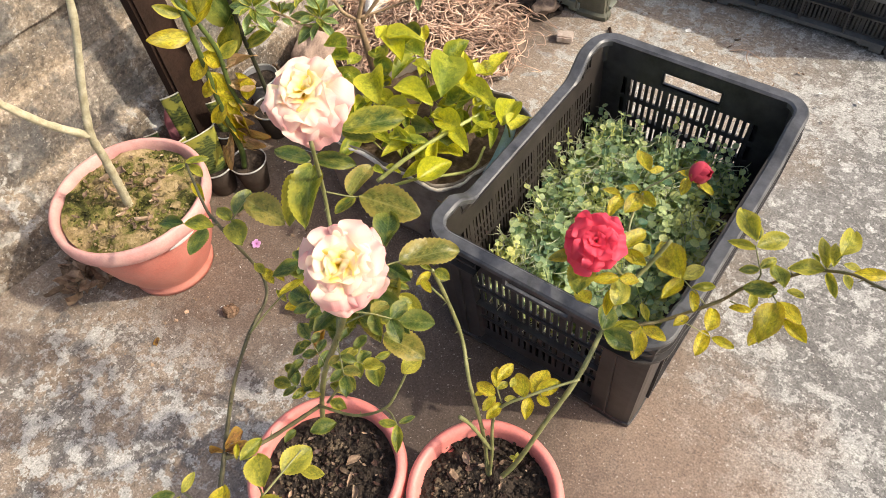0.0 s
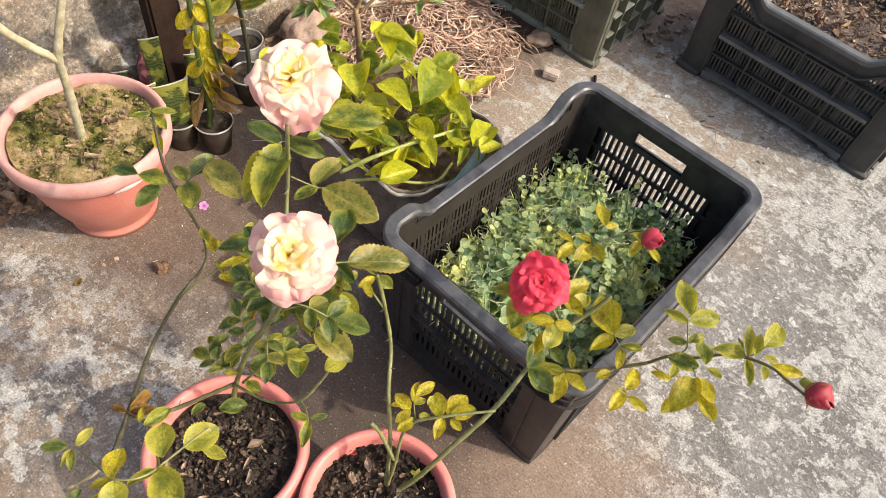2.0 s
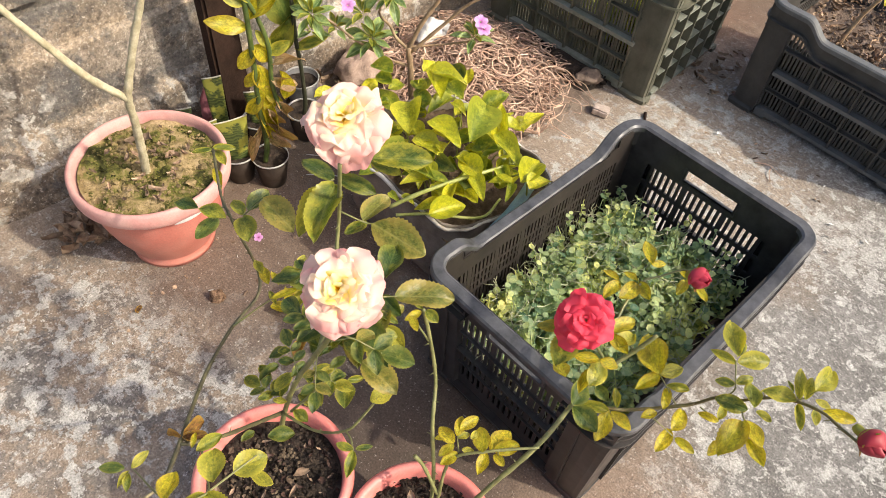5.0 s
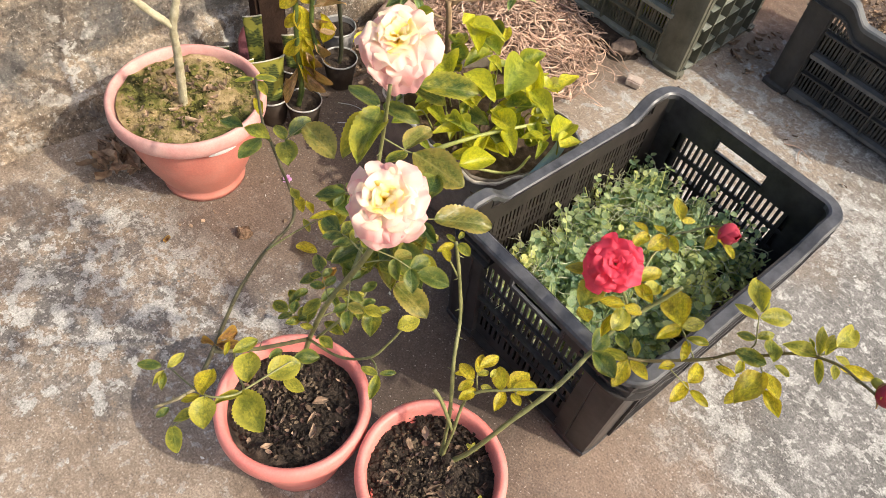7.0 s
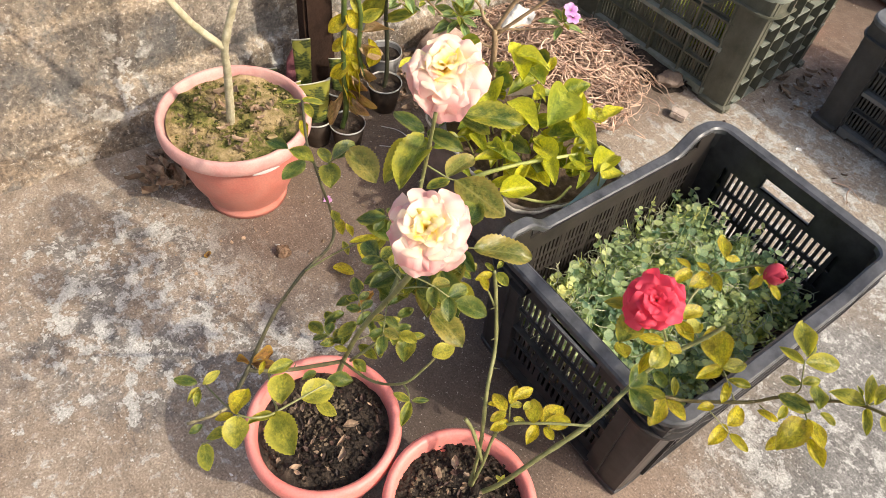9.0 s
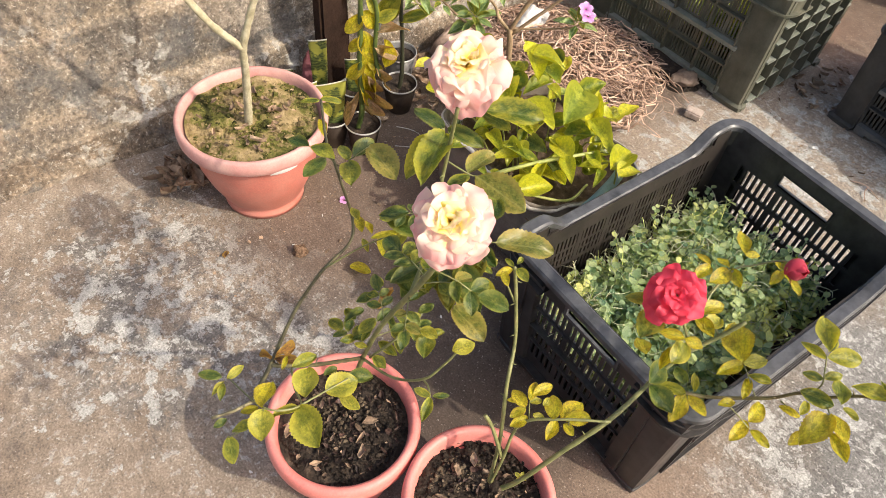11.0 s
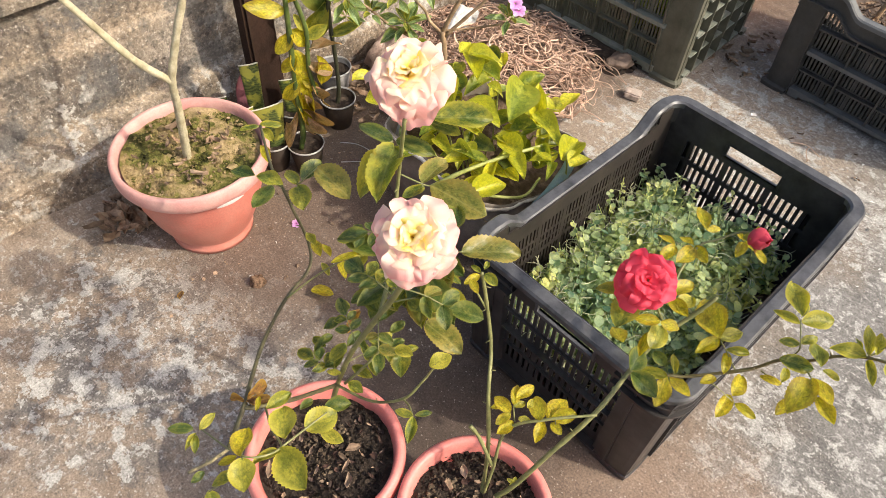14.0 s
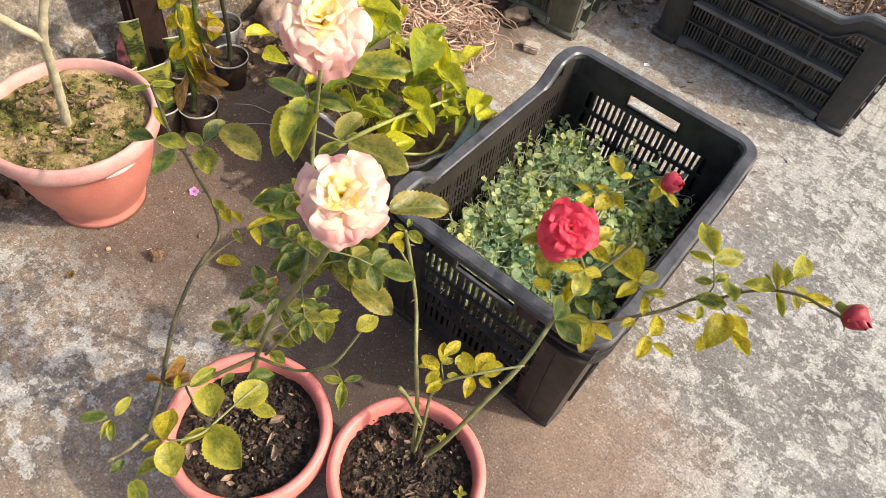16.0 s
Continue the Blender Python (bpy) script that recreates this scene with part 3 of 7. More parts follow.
def sheet(kind, seed):
    """A leaf or petal of length 1 along y, width 1, facing z, bent and waved."""
    rng = random.Random(seed)
    rows, cols = (27, 9) if kind == "rose" else (17, 9)
    droop, fold, wave, twist = rng.uniform(0.0, 0.3), rng.uniform(0.05, 0.42), rng.uniform(0.015, 0.045), rng.uniform(-0.3, 0.3)
    if kind == "heart":
        droop, fold = rng.uniform(0.1, 0.45), rng.uniform(0.2, 0.65)
    if kind == "dry":
        droop, fold, wave, twist = rng.uniform(-0.2, 0.5), rng.uniform(0.4, 0.9), 0.14, rng.uniform(-1.2, 1.2)
    ph = rng.uniform(0, 6)
    bm = bmesh.new()
    grid = []
    for i in range(rows):
        t = i / (rows - 1)
        if kind == "rose":
            w = math.sin(math.pi * t ** 0.95) ** 0.66 * 0.5 * (1.05 if i % 2 else 0.955)
        elif kind == "heart":
            w = 0.5 * math.sin(math.pi * t ** 0.64) ** 0.74 * (1 - 0.12 * t)
        elif kind == "lance":
            w = math.sin(math.pi * t ** 1.15) ** 0.9 * 0.5
        else:
            w = math.sin(math.pi * t ** 0.9) ** 0.7 * 0.5
        if i in (0, rows - 1):
            w = 0.012
        row = []
        for j in range(cols):
            s = 2 * j / (cols - 1) - 1
            back = 0.09 * abs(s) ** 2 if kind == "heart" and t < 0.3 else 0.0
            quilt = 0.012 * math.sin(2 * math.pi * 7 * (t - 0.35 * abs(s))) * (1 - abs(s)) * abs(s) * 4 if kind == "rose" else 0.0
            z = quilt + fold * 0.9 * abs(s) ** 1.6 * w - droop * t * t + wave * math.sin(7 * t + 2.2 * s + ph) * (0.3 + abs(s)) + twist * s * w * t
            row.append(bm.verts.new((s * w, t - back * (1 - t / 0.3), z)))
        grid.append(row)
    uv = bm.loops.layers.uv.new("span")
    for i in range(rows - 1):
        for j in range(cols - 1):
            f = bm.faces.new((grid[i][j], grid[i][j + 1], grid[i + 1][j + 1], grid[i + 1][j]))
            for loop, (p, q) in zip(f.loops, ((j, i), (j + 1, i), (j + 1, i + 1), (j, i + 1))):
                loop[uv].uv = (p / (cols - 1), q / (rows - 1))
    me = bpy.data.meshes.new("leaf")
    bm.to_mesh(me)
    bm.free()
    me.shade_smooth()
    return me


SHEETS = {}


def leaf_mesh(kind, material, pick):
    key = (kind, material.name, pick)
    if key not in SHEETS:
        me = sheet(kind, pick * 7 + len(kind))
        me.materials.append(material)
        SHEETS[key] = me
    return SHEETS[key]


rng_leaf = random.Random(5)


def leaf(parent, base, tip, width, material, kind, tilt=0.3, face=(0.12, -0.22, 0.95)):
    base, tip = Vector(base), Vector(tip)
    y = tip - base
    length = y.length
    y.normalize()
    up = Vector(face) + Vector((rng_leaf.uniform(-tilt, tilt), rng_leaf.uniform(-tilt, tilt), 0))
    x = y.cross(up).normalized()
    z = x.cross(y)
    m = Matrix((x, y, z)).transposed().to_4x4()
    m = Matrix.Translation(base) @ m @ Matrix.Diagonal((length * width, length, length, 1))
    return hang("leaf", leaf_mesh(kind, material, rng_leaf.randrange(4)), parent, m)


def rose_leaf(parent, base, tip, width, tone):
    if tone == "b":
        return leaf(parent, base, tip, width * 0.85, LEAF[tone], "dry")
    return leaf(parent, base, tip, width * 0.92, LEAF[tone], "rose")


def pothos_leaf(parent, base, tip, width, tone):
    tip = Vector(base).lerp(Vector(tip), 0.94)
    return leaf(parent, base, tip, width * 1.0, LEAF[tone.upper() if tone in "goy" else tone], "heart", 0.45)


def broad_leaf(parent, base, tip, width, tone):
    base, tip = Vector(base), Vector(tip)
    tip = base + (tip - base) * 1.5
    ob = leaf(parent, base, tip, width * (0.55 if tone == "t" else 0.85), LEAF[tone], "dry" if tone == "t" else "oval", 0.6, (0.75, -0.35, 0.55))
    return ob


def cane(parent, pts, r0, r1, material):
    bm = bmesh.new()
    path = smooth_path(pts, 14 if material is pale_bark else 6)
    slim = 0.65 if material in (cane_green, cane_red, cane_dry, cane_dark) else 1.0
    tube(bm, path, r0 * slim, r1 * slim, 9 if material is pale_bark else 7, 0.1, rng_leaf)
    if r0 > 0.0027 and material in (cane_green, cane_red, cane_dry, cane_dark):
        for i in range(3, len(path) - 2, 4):
            d = Vector((rng_leaf.uniform(-1, 1), rng_leaf.uniform(-1, 1), rng_leaf.uniform(-0.4, 0.6))).normalized()
            tube(bm, [path[i], path[i] + d * (r0 + 0.0035)], 0.0014, 0.0002, 4)
    o = placed(parent).translation
    for v in bm.verts:
        v.co -= o
    return part("cane", bm, material, parent)


def petal_mesh(seed, cup, curl, ruffle, material):
    """A broad fan-shaped petal of length 1: cupped low down, its wavy edge rolled back."""
    rng = random.Random(seed)
    bm = bmesh.new()
    rows, cols = 13, 27
    ph, pq, notch, sway = rng.uniform(0, 6), rng.uniform(0, 6), rng.uniform(0.0, 0.16), rng.uniform(-0.12, 0.12)
    skew = rng.uniform(-0.12, 0.12)
    grid = []
    for i in range(rows):
        t = i / (rows - 1)
        w = 0.14 + 0.66 * math.sin(min(1, t * 1.25) * math.pi / 2)
        row = []
        for j in range(cols):
            s = 2 * j / (cols - 1) - 1
            wavy = (0.06 * math.sin(3.4 * s + ph) + 0.06 * math.sin(7.3 * s + pq)) * t ** 2 + 0.034 * math.sin(14 * s + ph) * t ** 4
            z = cup * s * s * 0.5 * (0.3 + t) + 0.34 * cup * math.sin(t * 2.3) - curl * max(0, t - 0.58) ** 2 * 3.0 * (0.8 + 0.4 * math.sin(3 * s + pq)) + ruffle * wavy
            edge = 1 - 0.36 * abs(s) ** 3 - 0.5 * notch * math.exp(-18 * (s - skew) ** 2) + 0.02 * math.sin(10 * s + ph) + 0.01 * math.sin(21 * s + pq)
            row.append(bm.verts.new((s * w * (1 - 0.10 * t * t) + sway * t * t, t * (1 - t * (1 - edge)), z)))
        grid.append(row)
    for a, b in zip(grid, grid[1:]):
        for j in range(cols - 1):
            bm.faces.new((a[j], a[j + 1], b[j + 1], b[j]))
    me = bpy.data.meshes.new("petal")
    bm.to_mesh(me)
    bm.free()
    me.materials.append(material)
    me.shade_smooth()
    return me


def flower_head(parent, at, axis, label, name):
    head = new(name)
    head.empty_display_size = 0.01
    head.parent = parent
    head.matrix_basis = placed(parent).inverted() @ (Matrix.Translation(at) @ Vector(axis).to_track_quat("Z", "Y").to_matrix().to_4x4())
    return tagged(head, label)


def rose_bloom(parent, at, axis, radius, count, materials, seed, label, heart=0.34, droop=16.0):
    """An open rose: petals on a spiral, upright and small at the heart, broad and rolled back outside."""
    rng = random.Random(seed)
    head = flower_head(parent, at, axis, label, "bloom")
    for i in range(count):
        f = i / (count - 1)
        tilt = 66 * (1 - f) ** 1.5 - droop * f + rng.uniform(-10, 10)
        size = radius * (heart + (1.04 - heart) * f ** 0.75) * rng.uniform(0.9, 1.08)
        mat = materials[min(2, int(f * 3.4))]
        me = petal_mesh(seed * 31 + i, 0.7 - 0.45 * f, 0.25 + 0.6 * f, 1.0 + 0.7 * f, mat)
        ob = new("petal", me)
        ob.parent = head
        ob.matrix_basis = pose(0, 0, -0.12 * radius - 0.16 * radius * f, 0, 0, 137.5 * i + rng.uniform(-16, 16)) @ pose(0, radius * (0.02 + 0.05 * f), 0, tilt, rng.uniform(-13, 13), 0) @ Matrix.Scale(size, 4)
    for i in range(5):
        ob = new("sepal", leaf_mesh("lance", LEAF["g"], i % 4))
        ob.parent = head
        ob.matrix_basis = pose(0, 0, -0.42 * radius, 0, 0, 72 * i) @ pose(0, 0, 0, -8, 0, 0) @ Matrix.Diagonal((radius * 0.3, radius * 0.7, radius * 0.7, 1))
    bm = bmesh.new()
    lathe(bm, [(0.0005, -0.62 * radius), (0.1 * radius, -0.6 * radius), (0.15 * radius, -0.48 * radius), (0.13 * radius, -0.36 * radius), (0.2 * radius, -0.26 * radius)], 14)
    part("hip", bm, LEAF["g"], head, "green swollen base of the bloom")
    return head


def small_flower(parent, at, axis, radius, seed, name, label):
    """A flat five-petalled blossom."""
    rng = random.Random(seed)
    head = flower_head(parent, at, axis, label, name)
    for i in range(5):
        ob = new("petal", petal_mesh(seed * 7 + i, 0.15, 0.1, 0.4, M_mauve))
        ob.parent = head
        ob.matrix_basis = pose(0, 0, 0, 0, 0, 72 * i + rng.uniform(-6, 6)) @ pose(0, radius * 0.1, 0, 10 + rng.uniform(-8, 8), 0, 0) @ Matrix.Diagonal((radius * 0.58, radius * 0.92, radius * 0.92, 1))
    return head


def bud(parent, at, axis, length, width, material, seed, label):
    """A closed bud: an egg of wrapped petals in a green calyx."""
    rng = random.Random(seed)
    head = new("rose_bud")
    head.empty_display_size = 0.01
    head.parent = parent
    head.matrix_basis = placed(parent).inverted() @ (Matrix.Translation(at) @ Vector(axis).to_track_quat("Z", "Y").to_matrix().to_4x4())
    tagged(head, label)

    def girth(t):
        return width / 2 * math.sin(math.pi * (0.09 + 0.85 * t)) ** 0.7
    for k in range(7):
        bm = bmesh.new()
        turn, wide, tall = 2.4 * k + rng.uniform(-0.3, 0.3), rng.uniform(1.15, 1.5), 1.0 - 0.035 * k
        grow = 0.62 + 0.065 * k
        grid = []
        for i in range(9):
            t = i / 8
            row = []
            for j in range(9):
                q = 2 * j / 8 - 1
                a = turn + q * wide * (0.55 + 0.45 * math.sin(math.pi * min(1, t + 0.1)))
                r = girth(t) * grow * (1 + 0.10 * q * q * t + 0.16 * max(0.0, t - 0.8) * k)
                row.append(bm.verts.new((r * math.cos(a), r * math.sin(a), length * (t * tall - 0.10 * q * q * t))))
            grid.append(row)
        for a, b in zip(grid, grid[1:]):
            for j in range(8):
                bm.faces.new((a[j], a[j + 1], b[j + 1], b[j]))
        part("petal", bm, material, head)
    bm = bmesh.new()
    lathe(bm, [(0.0005, -0.009), (0.0035, -0.0085), (0.0048, -0.005), (0.0045, 0.0), (width * 0.34, 0.002), (width * 0.38, 0.0045)], 16)
    part("calyx", bm, LEAF["g"], head)
    for i in range(5):
        ob = new("sepal", leaf_mesh("lance", LEAF["b" if i in (1, 2, 4) else "g"], i % 4))
        ob.parent = head
        ob.matrix_basis = pose(0, 0, 0, 0, 0, 72 * i) @ pose(0, width * 0.3, 0.001, 64 if i != 3 else -20, 0, 0) @ Matrix.Diagonal((width * 0.26, length * 0.5, length * 0.5, 1))
    return head


# ---- ground and wall ----
bm = bmesh.new()
bmesh.ops.create_grid(bm, x_segments=60, y_segments=60, size=40)
ground = part("ground", bm, M_ground)
tagged(ground, "worn stained concrete yard with pale flakes and dark algae", "concrete ground", kind="structure")

bm = bmesh.new()
prof = [(-0.730, -0.01), (-0.735, 0.02), (-0.742, 0.07), (-0.752, 0.078), (-0.757, 0.105), (-0.762, 0.118), (-0.787, 0.126), (-0.789, 0.16), (-0.791, 0.22), (-0.793, 0.262),
        (-0.807, 0.27), (-0.809, 0.31), (-0.811, 0.338), (-0.86, 0.342), (-0.86, 0.356), (-0.808, 0.361), (-0.805, 0.4), (-0.808, 0.46), (-0.818, 0.47), (-0.82, 0.53), (-0.82, 0.6), (-0.97, 0.605), (-0.97, -0.01)]
ys = np.linspace(-1.6, 2.6, 520)
rows = []
for y in ys:
    row = []
    for k, (x, z) in enumerate(prof):
        n = noise.noise((7 * x, 9 * y, 9 * z)) * 0.008 + noise.noise((30 * x, 34 * y, 34 * z)) * 0.004
        if k in (13, 14):
            x += 0.045 * max(0, min(1, 0.5 + 2.6 * noise.noise((3.1, 4.4 * y, 0.3))))
        dz = 0.006 * noise.noise((1.7, 5 * y, 2.0 + k * 0.1)) if 0 < k < 21 else 0
        row.append(bm.verts.new((x + (n if k < 21 else 0), y, z + dz)))
    rows.append(row)
for a, b in zip(rows, rows[1:]):
    for k in range(len(prof) - 1):
        bm.faces.new((a[k], a[k + 1], b[k + 1], b[k]))
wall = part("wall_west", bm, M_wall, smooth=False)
tagged(wall, "low crumbling plastered wall with ledges and open joints", "garden wall", kind="structure")

# wooden post before the wall
bm = bmesh.new()
box(bm, -0.706, -0.665, 0.068, 0.134, 0, 1.15)
bmesh.ops.subdivide_edges(bm, edges=[e for e in bm.edges if abs(e.verts[0].co.z - e.verts[1].co.z) > 0.5], cuts=24)
bmesh.ops.bevel(bm, geom=[e for e in bm.edges if abs(e.verts[0].co.z - e.verts[1].co.z) > 0.01], offset=0.006, segments=2, affect="EDGES")
for v in bm.verts:
    v.co.x += 0.004 * noise.noise((v.co.x * 9, v.co.y * 9, v.co.z * 4))
    v.co.y += 0.004 * noise.noise((v.co.y * 9, v.co.x * 9, v.co.z * 4 + 5))
post = part("wooden_post", bm, M_wood, smooth=False)
tagged(post, "dark brown weathered wooden post standing against the wall", "post")

# ---- crates ----
CW, CL, CH = 0.375, 0.53, 0.28


def crate_top(y, more=0.0):
    """Height of the rim along the long side; more: how much farther its raised corners reach."""
    d = CL / 2 - abs(y)
    t = min(1, max(0, (d - 0.068 - more) / 0.055))
    return CH - 0.034 * t * t * (3 - 2 * t)


def rim_loop(inset, radius, n=8):
    """Points and outward directions round the crate."""
    hx, hy, r = CW / 2 - inset, CL / 2 - inset, radius
    out = []
    for cx, cy, a0 in ((hx - r, hy - r, 0), (-hx + r, hy - r, 90), (-hx + r, -hy + r, 180), (hx - r, -hy + r, 270)):
        for i in range(n + 1):
            a = radians(a0 + 90 * i / n)
            out.append((cx + r * math.cos(a), cy + r * math.sin(a), math.cos(a), math.sin(a)))
    # close up the long straight sides
    full = []
    for p, q in zip(out, out[1:] + out[:1]):
        full.append(p)
        d = math.hypot(q[0] - p[0], q[1] - p[1])
        if d > 0.1:
            for i in range(1, 40):
                t = i / 40
                full.append((p[0] + (q[0] - p[0]) * t, p[1] + (q[1] - p[1]) * t, p[2], p[3]))
    return full


def sweep_rim(bm, inset, radius, section, top, gap=0.0):
    rings = []
    for x, y, nx, ny in rim_loop(inset, radius):
        z = top(x, y)
        rings.append([bm.verts.new((x + nx * o, y + ny * o, z + dz)) for o, dz in section])
    k = len(section)
    for a, b in zip(rings, rings[1:] + rings[:1]):
        if gap and abs(a[0].co.x) < gap and abs(b[0].co.x) < gap:
            continue
        for i in range(k):
            bm.faces.new((a[i], a[(i + 1) % k], b[(i + 1) % k], b[i]))


def crate(name, at, turn, body, edge, label, tall=1.0):
    c = thing(name, (0, 0, 0), label, "plastic crate", "vented harvest crates")
    old = body is M_black
    more = 0.0 if old else 0.03

    def on_end(sign):
        return lambda u, w, v: Vector((u * sign * -1, sign * (CL / 2 - 0.02 - 0.008 * (1 - v / CH) + w), v))

    def on_side(sign):
        return lambda u, w, v: Vector((sign * (CW / 2 - 0.02 - 0.008 * (1 - v / CH) + w), u * sign, v))

    def panel(half, slot_half, rows, pitch, gap, top, hole, frame_at, nm, ends_up, skin=body, low=0.006):
        bm = bmesh.new()
        t0, t1 = -0.0035, 0.0
        v = low
        for r0, r1 in rows:
            box(bm, -half, half, t0, t1, v, r0, frame_at)
            box(bm, -half, -slot_half, t0, t1, r0, r1, frame_at)
            box(bm, slot_half, half, t0, t1, r0, r1, frame_at)
            n = int(2 * slot_half / pitch)
            for i in range(n + 1):
                u = -slot_half + i * 2 * slot_half / n
                if i in (0, n):
                    continue
                wide = 0.0022 if i % 7 == 0 else 0
                box(bm, u - (pitch - gap) / 2 - wide, u + (pitch - gap) / 2 + wide, t0, t1, r0, r1, frame_at)
            v = r1
        if hole:
            u0, h0, h1 = hole
            box(bm, -half, half, t0, t1, v, h0, frame_at)
            box(bm, -half, -u0, t0, t1, h0, h1, frame_at)
            box(bm, u0, half, t0, t1, h0, h1, frame_at)
            v = h1
        box(bm, -half, half, t0, t1, v, top, frame_at)
        if ends_up:
            for s in (-1, 1):
                a, b = sorted((s * half, s * (half - 0.05 - more)))
                box(bm, a, b, t0, t1, top, CH - 0.009, frame_at)
                a, b = sorted((s * (half - 0.05), s * (half - 0.075 - more)))
                box(bm, a, b, t0, t1, top, CH - 0.03, frame_at)
        part(nm, bm, skin, c, smooth=False)

    # width of the corner posts on the ends and on the long sides
    we = 0.078 if old else 0.04
    ws = 0.078 if old else 0.086 if body is M_olive else 0.074
    side_rows = [(0.03, 0.05), (0.055, 0.075), (0.08, 0.1), (0.108, 0.138), (0.148, 0.162), (0.166, 0.18), (0.186, 0.212)] if old else [(0.030, 0.068), (0.080, 0.116), (0.134, 0.178), (0.190, 0.222)]
    for s in (-1, 1):
        panel(CW / 2 - 0.022, 0.122, [(0.048, 0.082), (0.091, 0.125), (0.134, 0.168), (0.177, 0.214)] if old else [(0.05, 0.078), (0.088, 0.115), (0.125, 0.15), (0.16, 0.186), (0.194, 0.217)], 0.0112, 0.0052, CH - 0.003, (0.05, 0.226, 0.251), on_end(s), "end_panel", False)
        panel(CL / 2 - 0.022, 0.2 if old else CL / 2 - ws - 0.002, side_rows, 0.0088, 0.0034 if old else 0.0042, CH - 0.036, None, on_side(s), "side_panel", True, M_dusty if old else body, 0.006 if old else 0.02)
    # handle lips
    for s in (-1, 1):
        bm = bmesh.new()
        for a, b, h0, h1 in ((-0.055, 0.055, 0.219, 0.226), (-0.055, 0.055, 0.251, 0.255), (-0.055, -0.05, 0.226, 0.251), (0.05, 0.055, 0.226, 0.251)):
            box(bm, a, b, -0.0035, 0.005, h0, h1, on_end(s))
        part("handle_lip", bm, edge, c, smooth=False)
    bm = bmesh.new()
    box(bm, -CW / 2 + 0.026, CW / 2 - 0.026, -CL / 2 + 0.026, CL / 2 - 0.026, 0.006, 0.012)
    part("base", bm, body, c, smooth=False)
    # lip and flange
    bm = bmesh.new()
    sweep_rim(bm, 0.0, 0.045, [(0, -0.012), (0, -0.003), (-0.003, 0), (-0.019, 0), (-0.0225, -0.003), (-0.0225, -0.012), (-0.0195, -0.012), (-0.0195, -0.006), (-0.003, -0.006), (-0.003, -0.012)], lambda x, y: crate_top(y, more))
    part("rim", bm, edge, c, "scuffed grey top edge").data.set_sharp_from_angle(angle=radians(32))
    bm = bmesh.new()
    sweep_rim(bm, 0.0015, 0.0435, [(-0.005, -0.010)] + ([(-0.005, -0.021), (0.002, -0.0215), (0.002, -0.025), (-0.006, -0.0255)] if body is M_black else []) + [(-0.006, -0.041), (0.003, -0.0415), (0.003, -0.046), (-0.0185, -0.046), (-0.0185, -0.010)], lambda x, y: crate_top(y, more), 0.095)
    part("flange", bm, body, c).data.set_sharp_from_angle(angle=radians(32))
    # corner posts: broad on both faces of the black crate, narrow on the ends of the others
    foot = ((0.0, 0.009), (0.012, 0.008), (0.014, 0.010)) if old else ((0.0, -0.001), (0.009, -0.001), (0.013, 0.007))
    for sx in (-1, 1):
        for sy in (-1, 1):
            bm = bmesh.new()
            path = [(CW / 2 - we, CL / 2 - 0.021), (CW / 2 - we + 0.002, CL / 2 - 0.009), (CW / 2 - 0.5 * we, CL / 2 - 0.008), (CW / 2 - 0.02, CL / 2 - 0.0095), (CW / 2 - 0.0115, CL / 2 - 0.0115), (CW / 2 - 0.0095, CL / 2 - 0.02), (CW / 2 - 0.008, CL / 2 - 0.04), (CW / 2 - 0.009, CL / 2 - ws + 0.002), (CW / 2 - 0.021, CL / 2 - ws)]
            cols = []
            for x, y in path:
                cols.append([bm.verts.new((sx * (x - ins), sy * (y - ins), z)) for z, ins in (*foot, (CH - 0.07, 0.003), (CH - 0.052, 0.002), (CH - 0.01, 0.0))])
            for a, b in zip(cols, cols[1:]):
                for i in range(5):
                    bm.faces.new((a[i], a[i + 1], b[i + 1], b[i]))
            bm.faces.new([cl[0] for cl in cols])
            part("corner_post", bm, body, c, smooth=False)
            if not old:
                bm = bmesh.new()
                u = sx * sy * (CL / 2 - ws - 0.001)
                box(bm, u - 0.0015, u + 0.0015, 0, 0.0175, 0.012, CH - 0.05, on_side(sx))
                part("ridge", bm, body, c, smooth=False)
    # ribs
    for s in (-1, 1):
        levels = ((0.022, 0.006, 0.014), (0.066, 0.004, 0.011), (0.143, 0.008, 0.016), (0.183, 0.004, 0.011)) if old else ((0.022, 0.0075, 0.017), (0.074, 0.004, 0.012), (0.125, 0.009, 0.018), (0.184, 0.004, 0.012))
        for v, th, out in levels:
            bm = bmesh.new()
            n = 1 if old or v > 0.03 else 14
            span = CL / 2 - 0.08
            for k in range(n):
                u0, u1 = -span + 2 * span * k / n, -span + 2 * span * (k + 1) / n
                drop = 0.0 if n == 1 else 0.013 * max(0.0, abs(k + 0.5 - n / 2) - n / 2 + 2.2) / 1.7
                box(bm, u0, u1, 0, out, v - th / 2 - drop, v + th / 2, on_side(s))
            # thick ribs take the paler rim material, painting them as lit
            part("rib", bm, edge if th > 0.007 and not old else body, c, smooth=False)
        for u in (-0.19, -0.1, 0.0, 0.1, 0.19) if old else (-0.097, 0.0, 0.097):
            bm = bmesh.new()
            low = 0.02 if not old or u in (-0.19, 0.0, 0.19) else 0.21
            box(bm, u - 0.0024, u + 0.0024, 0, 0.014, low, CH - 0.045, on_side(s))
            part("rib", bm, body, c, smooth=False)
        deep = 0.0 if old else 0.007
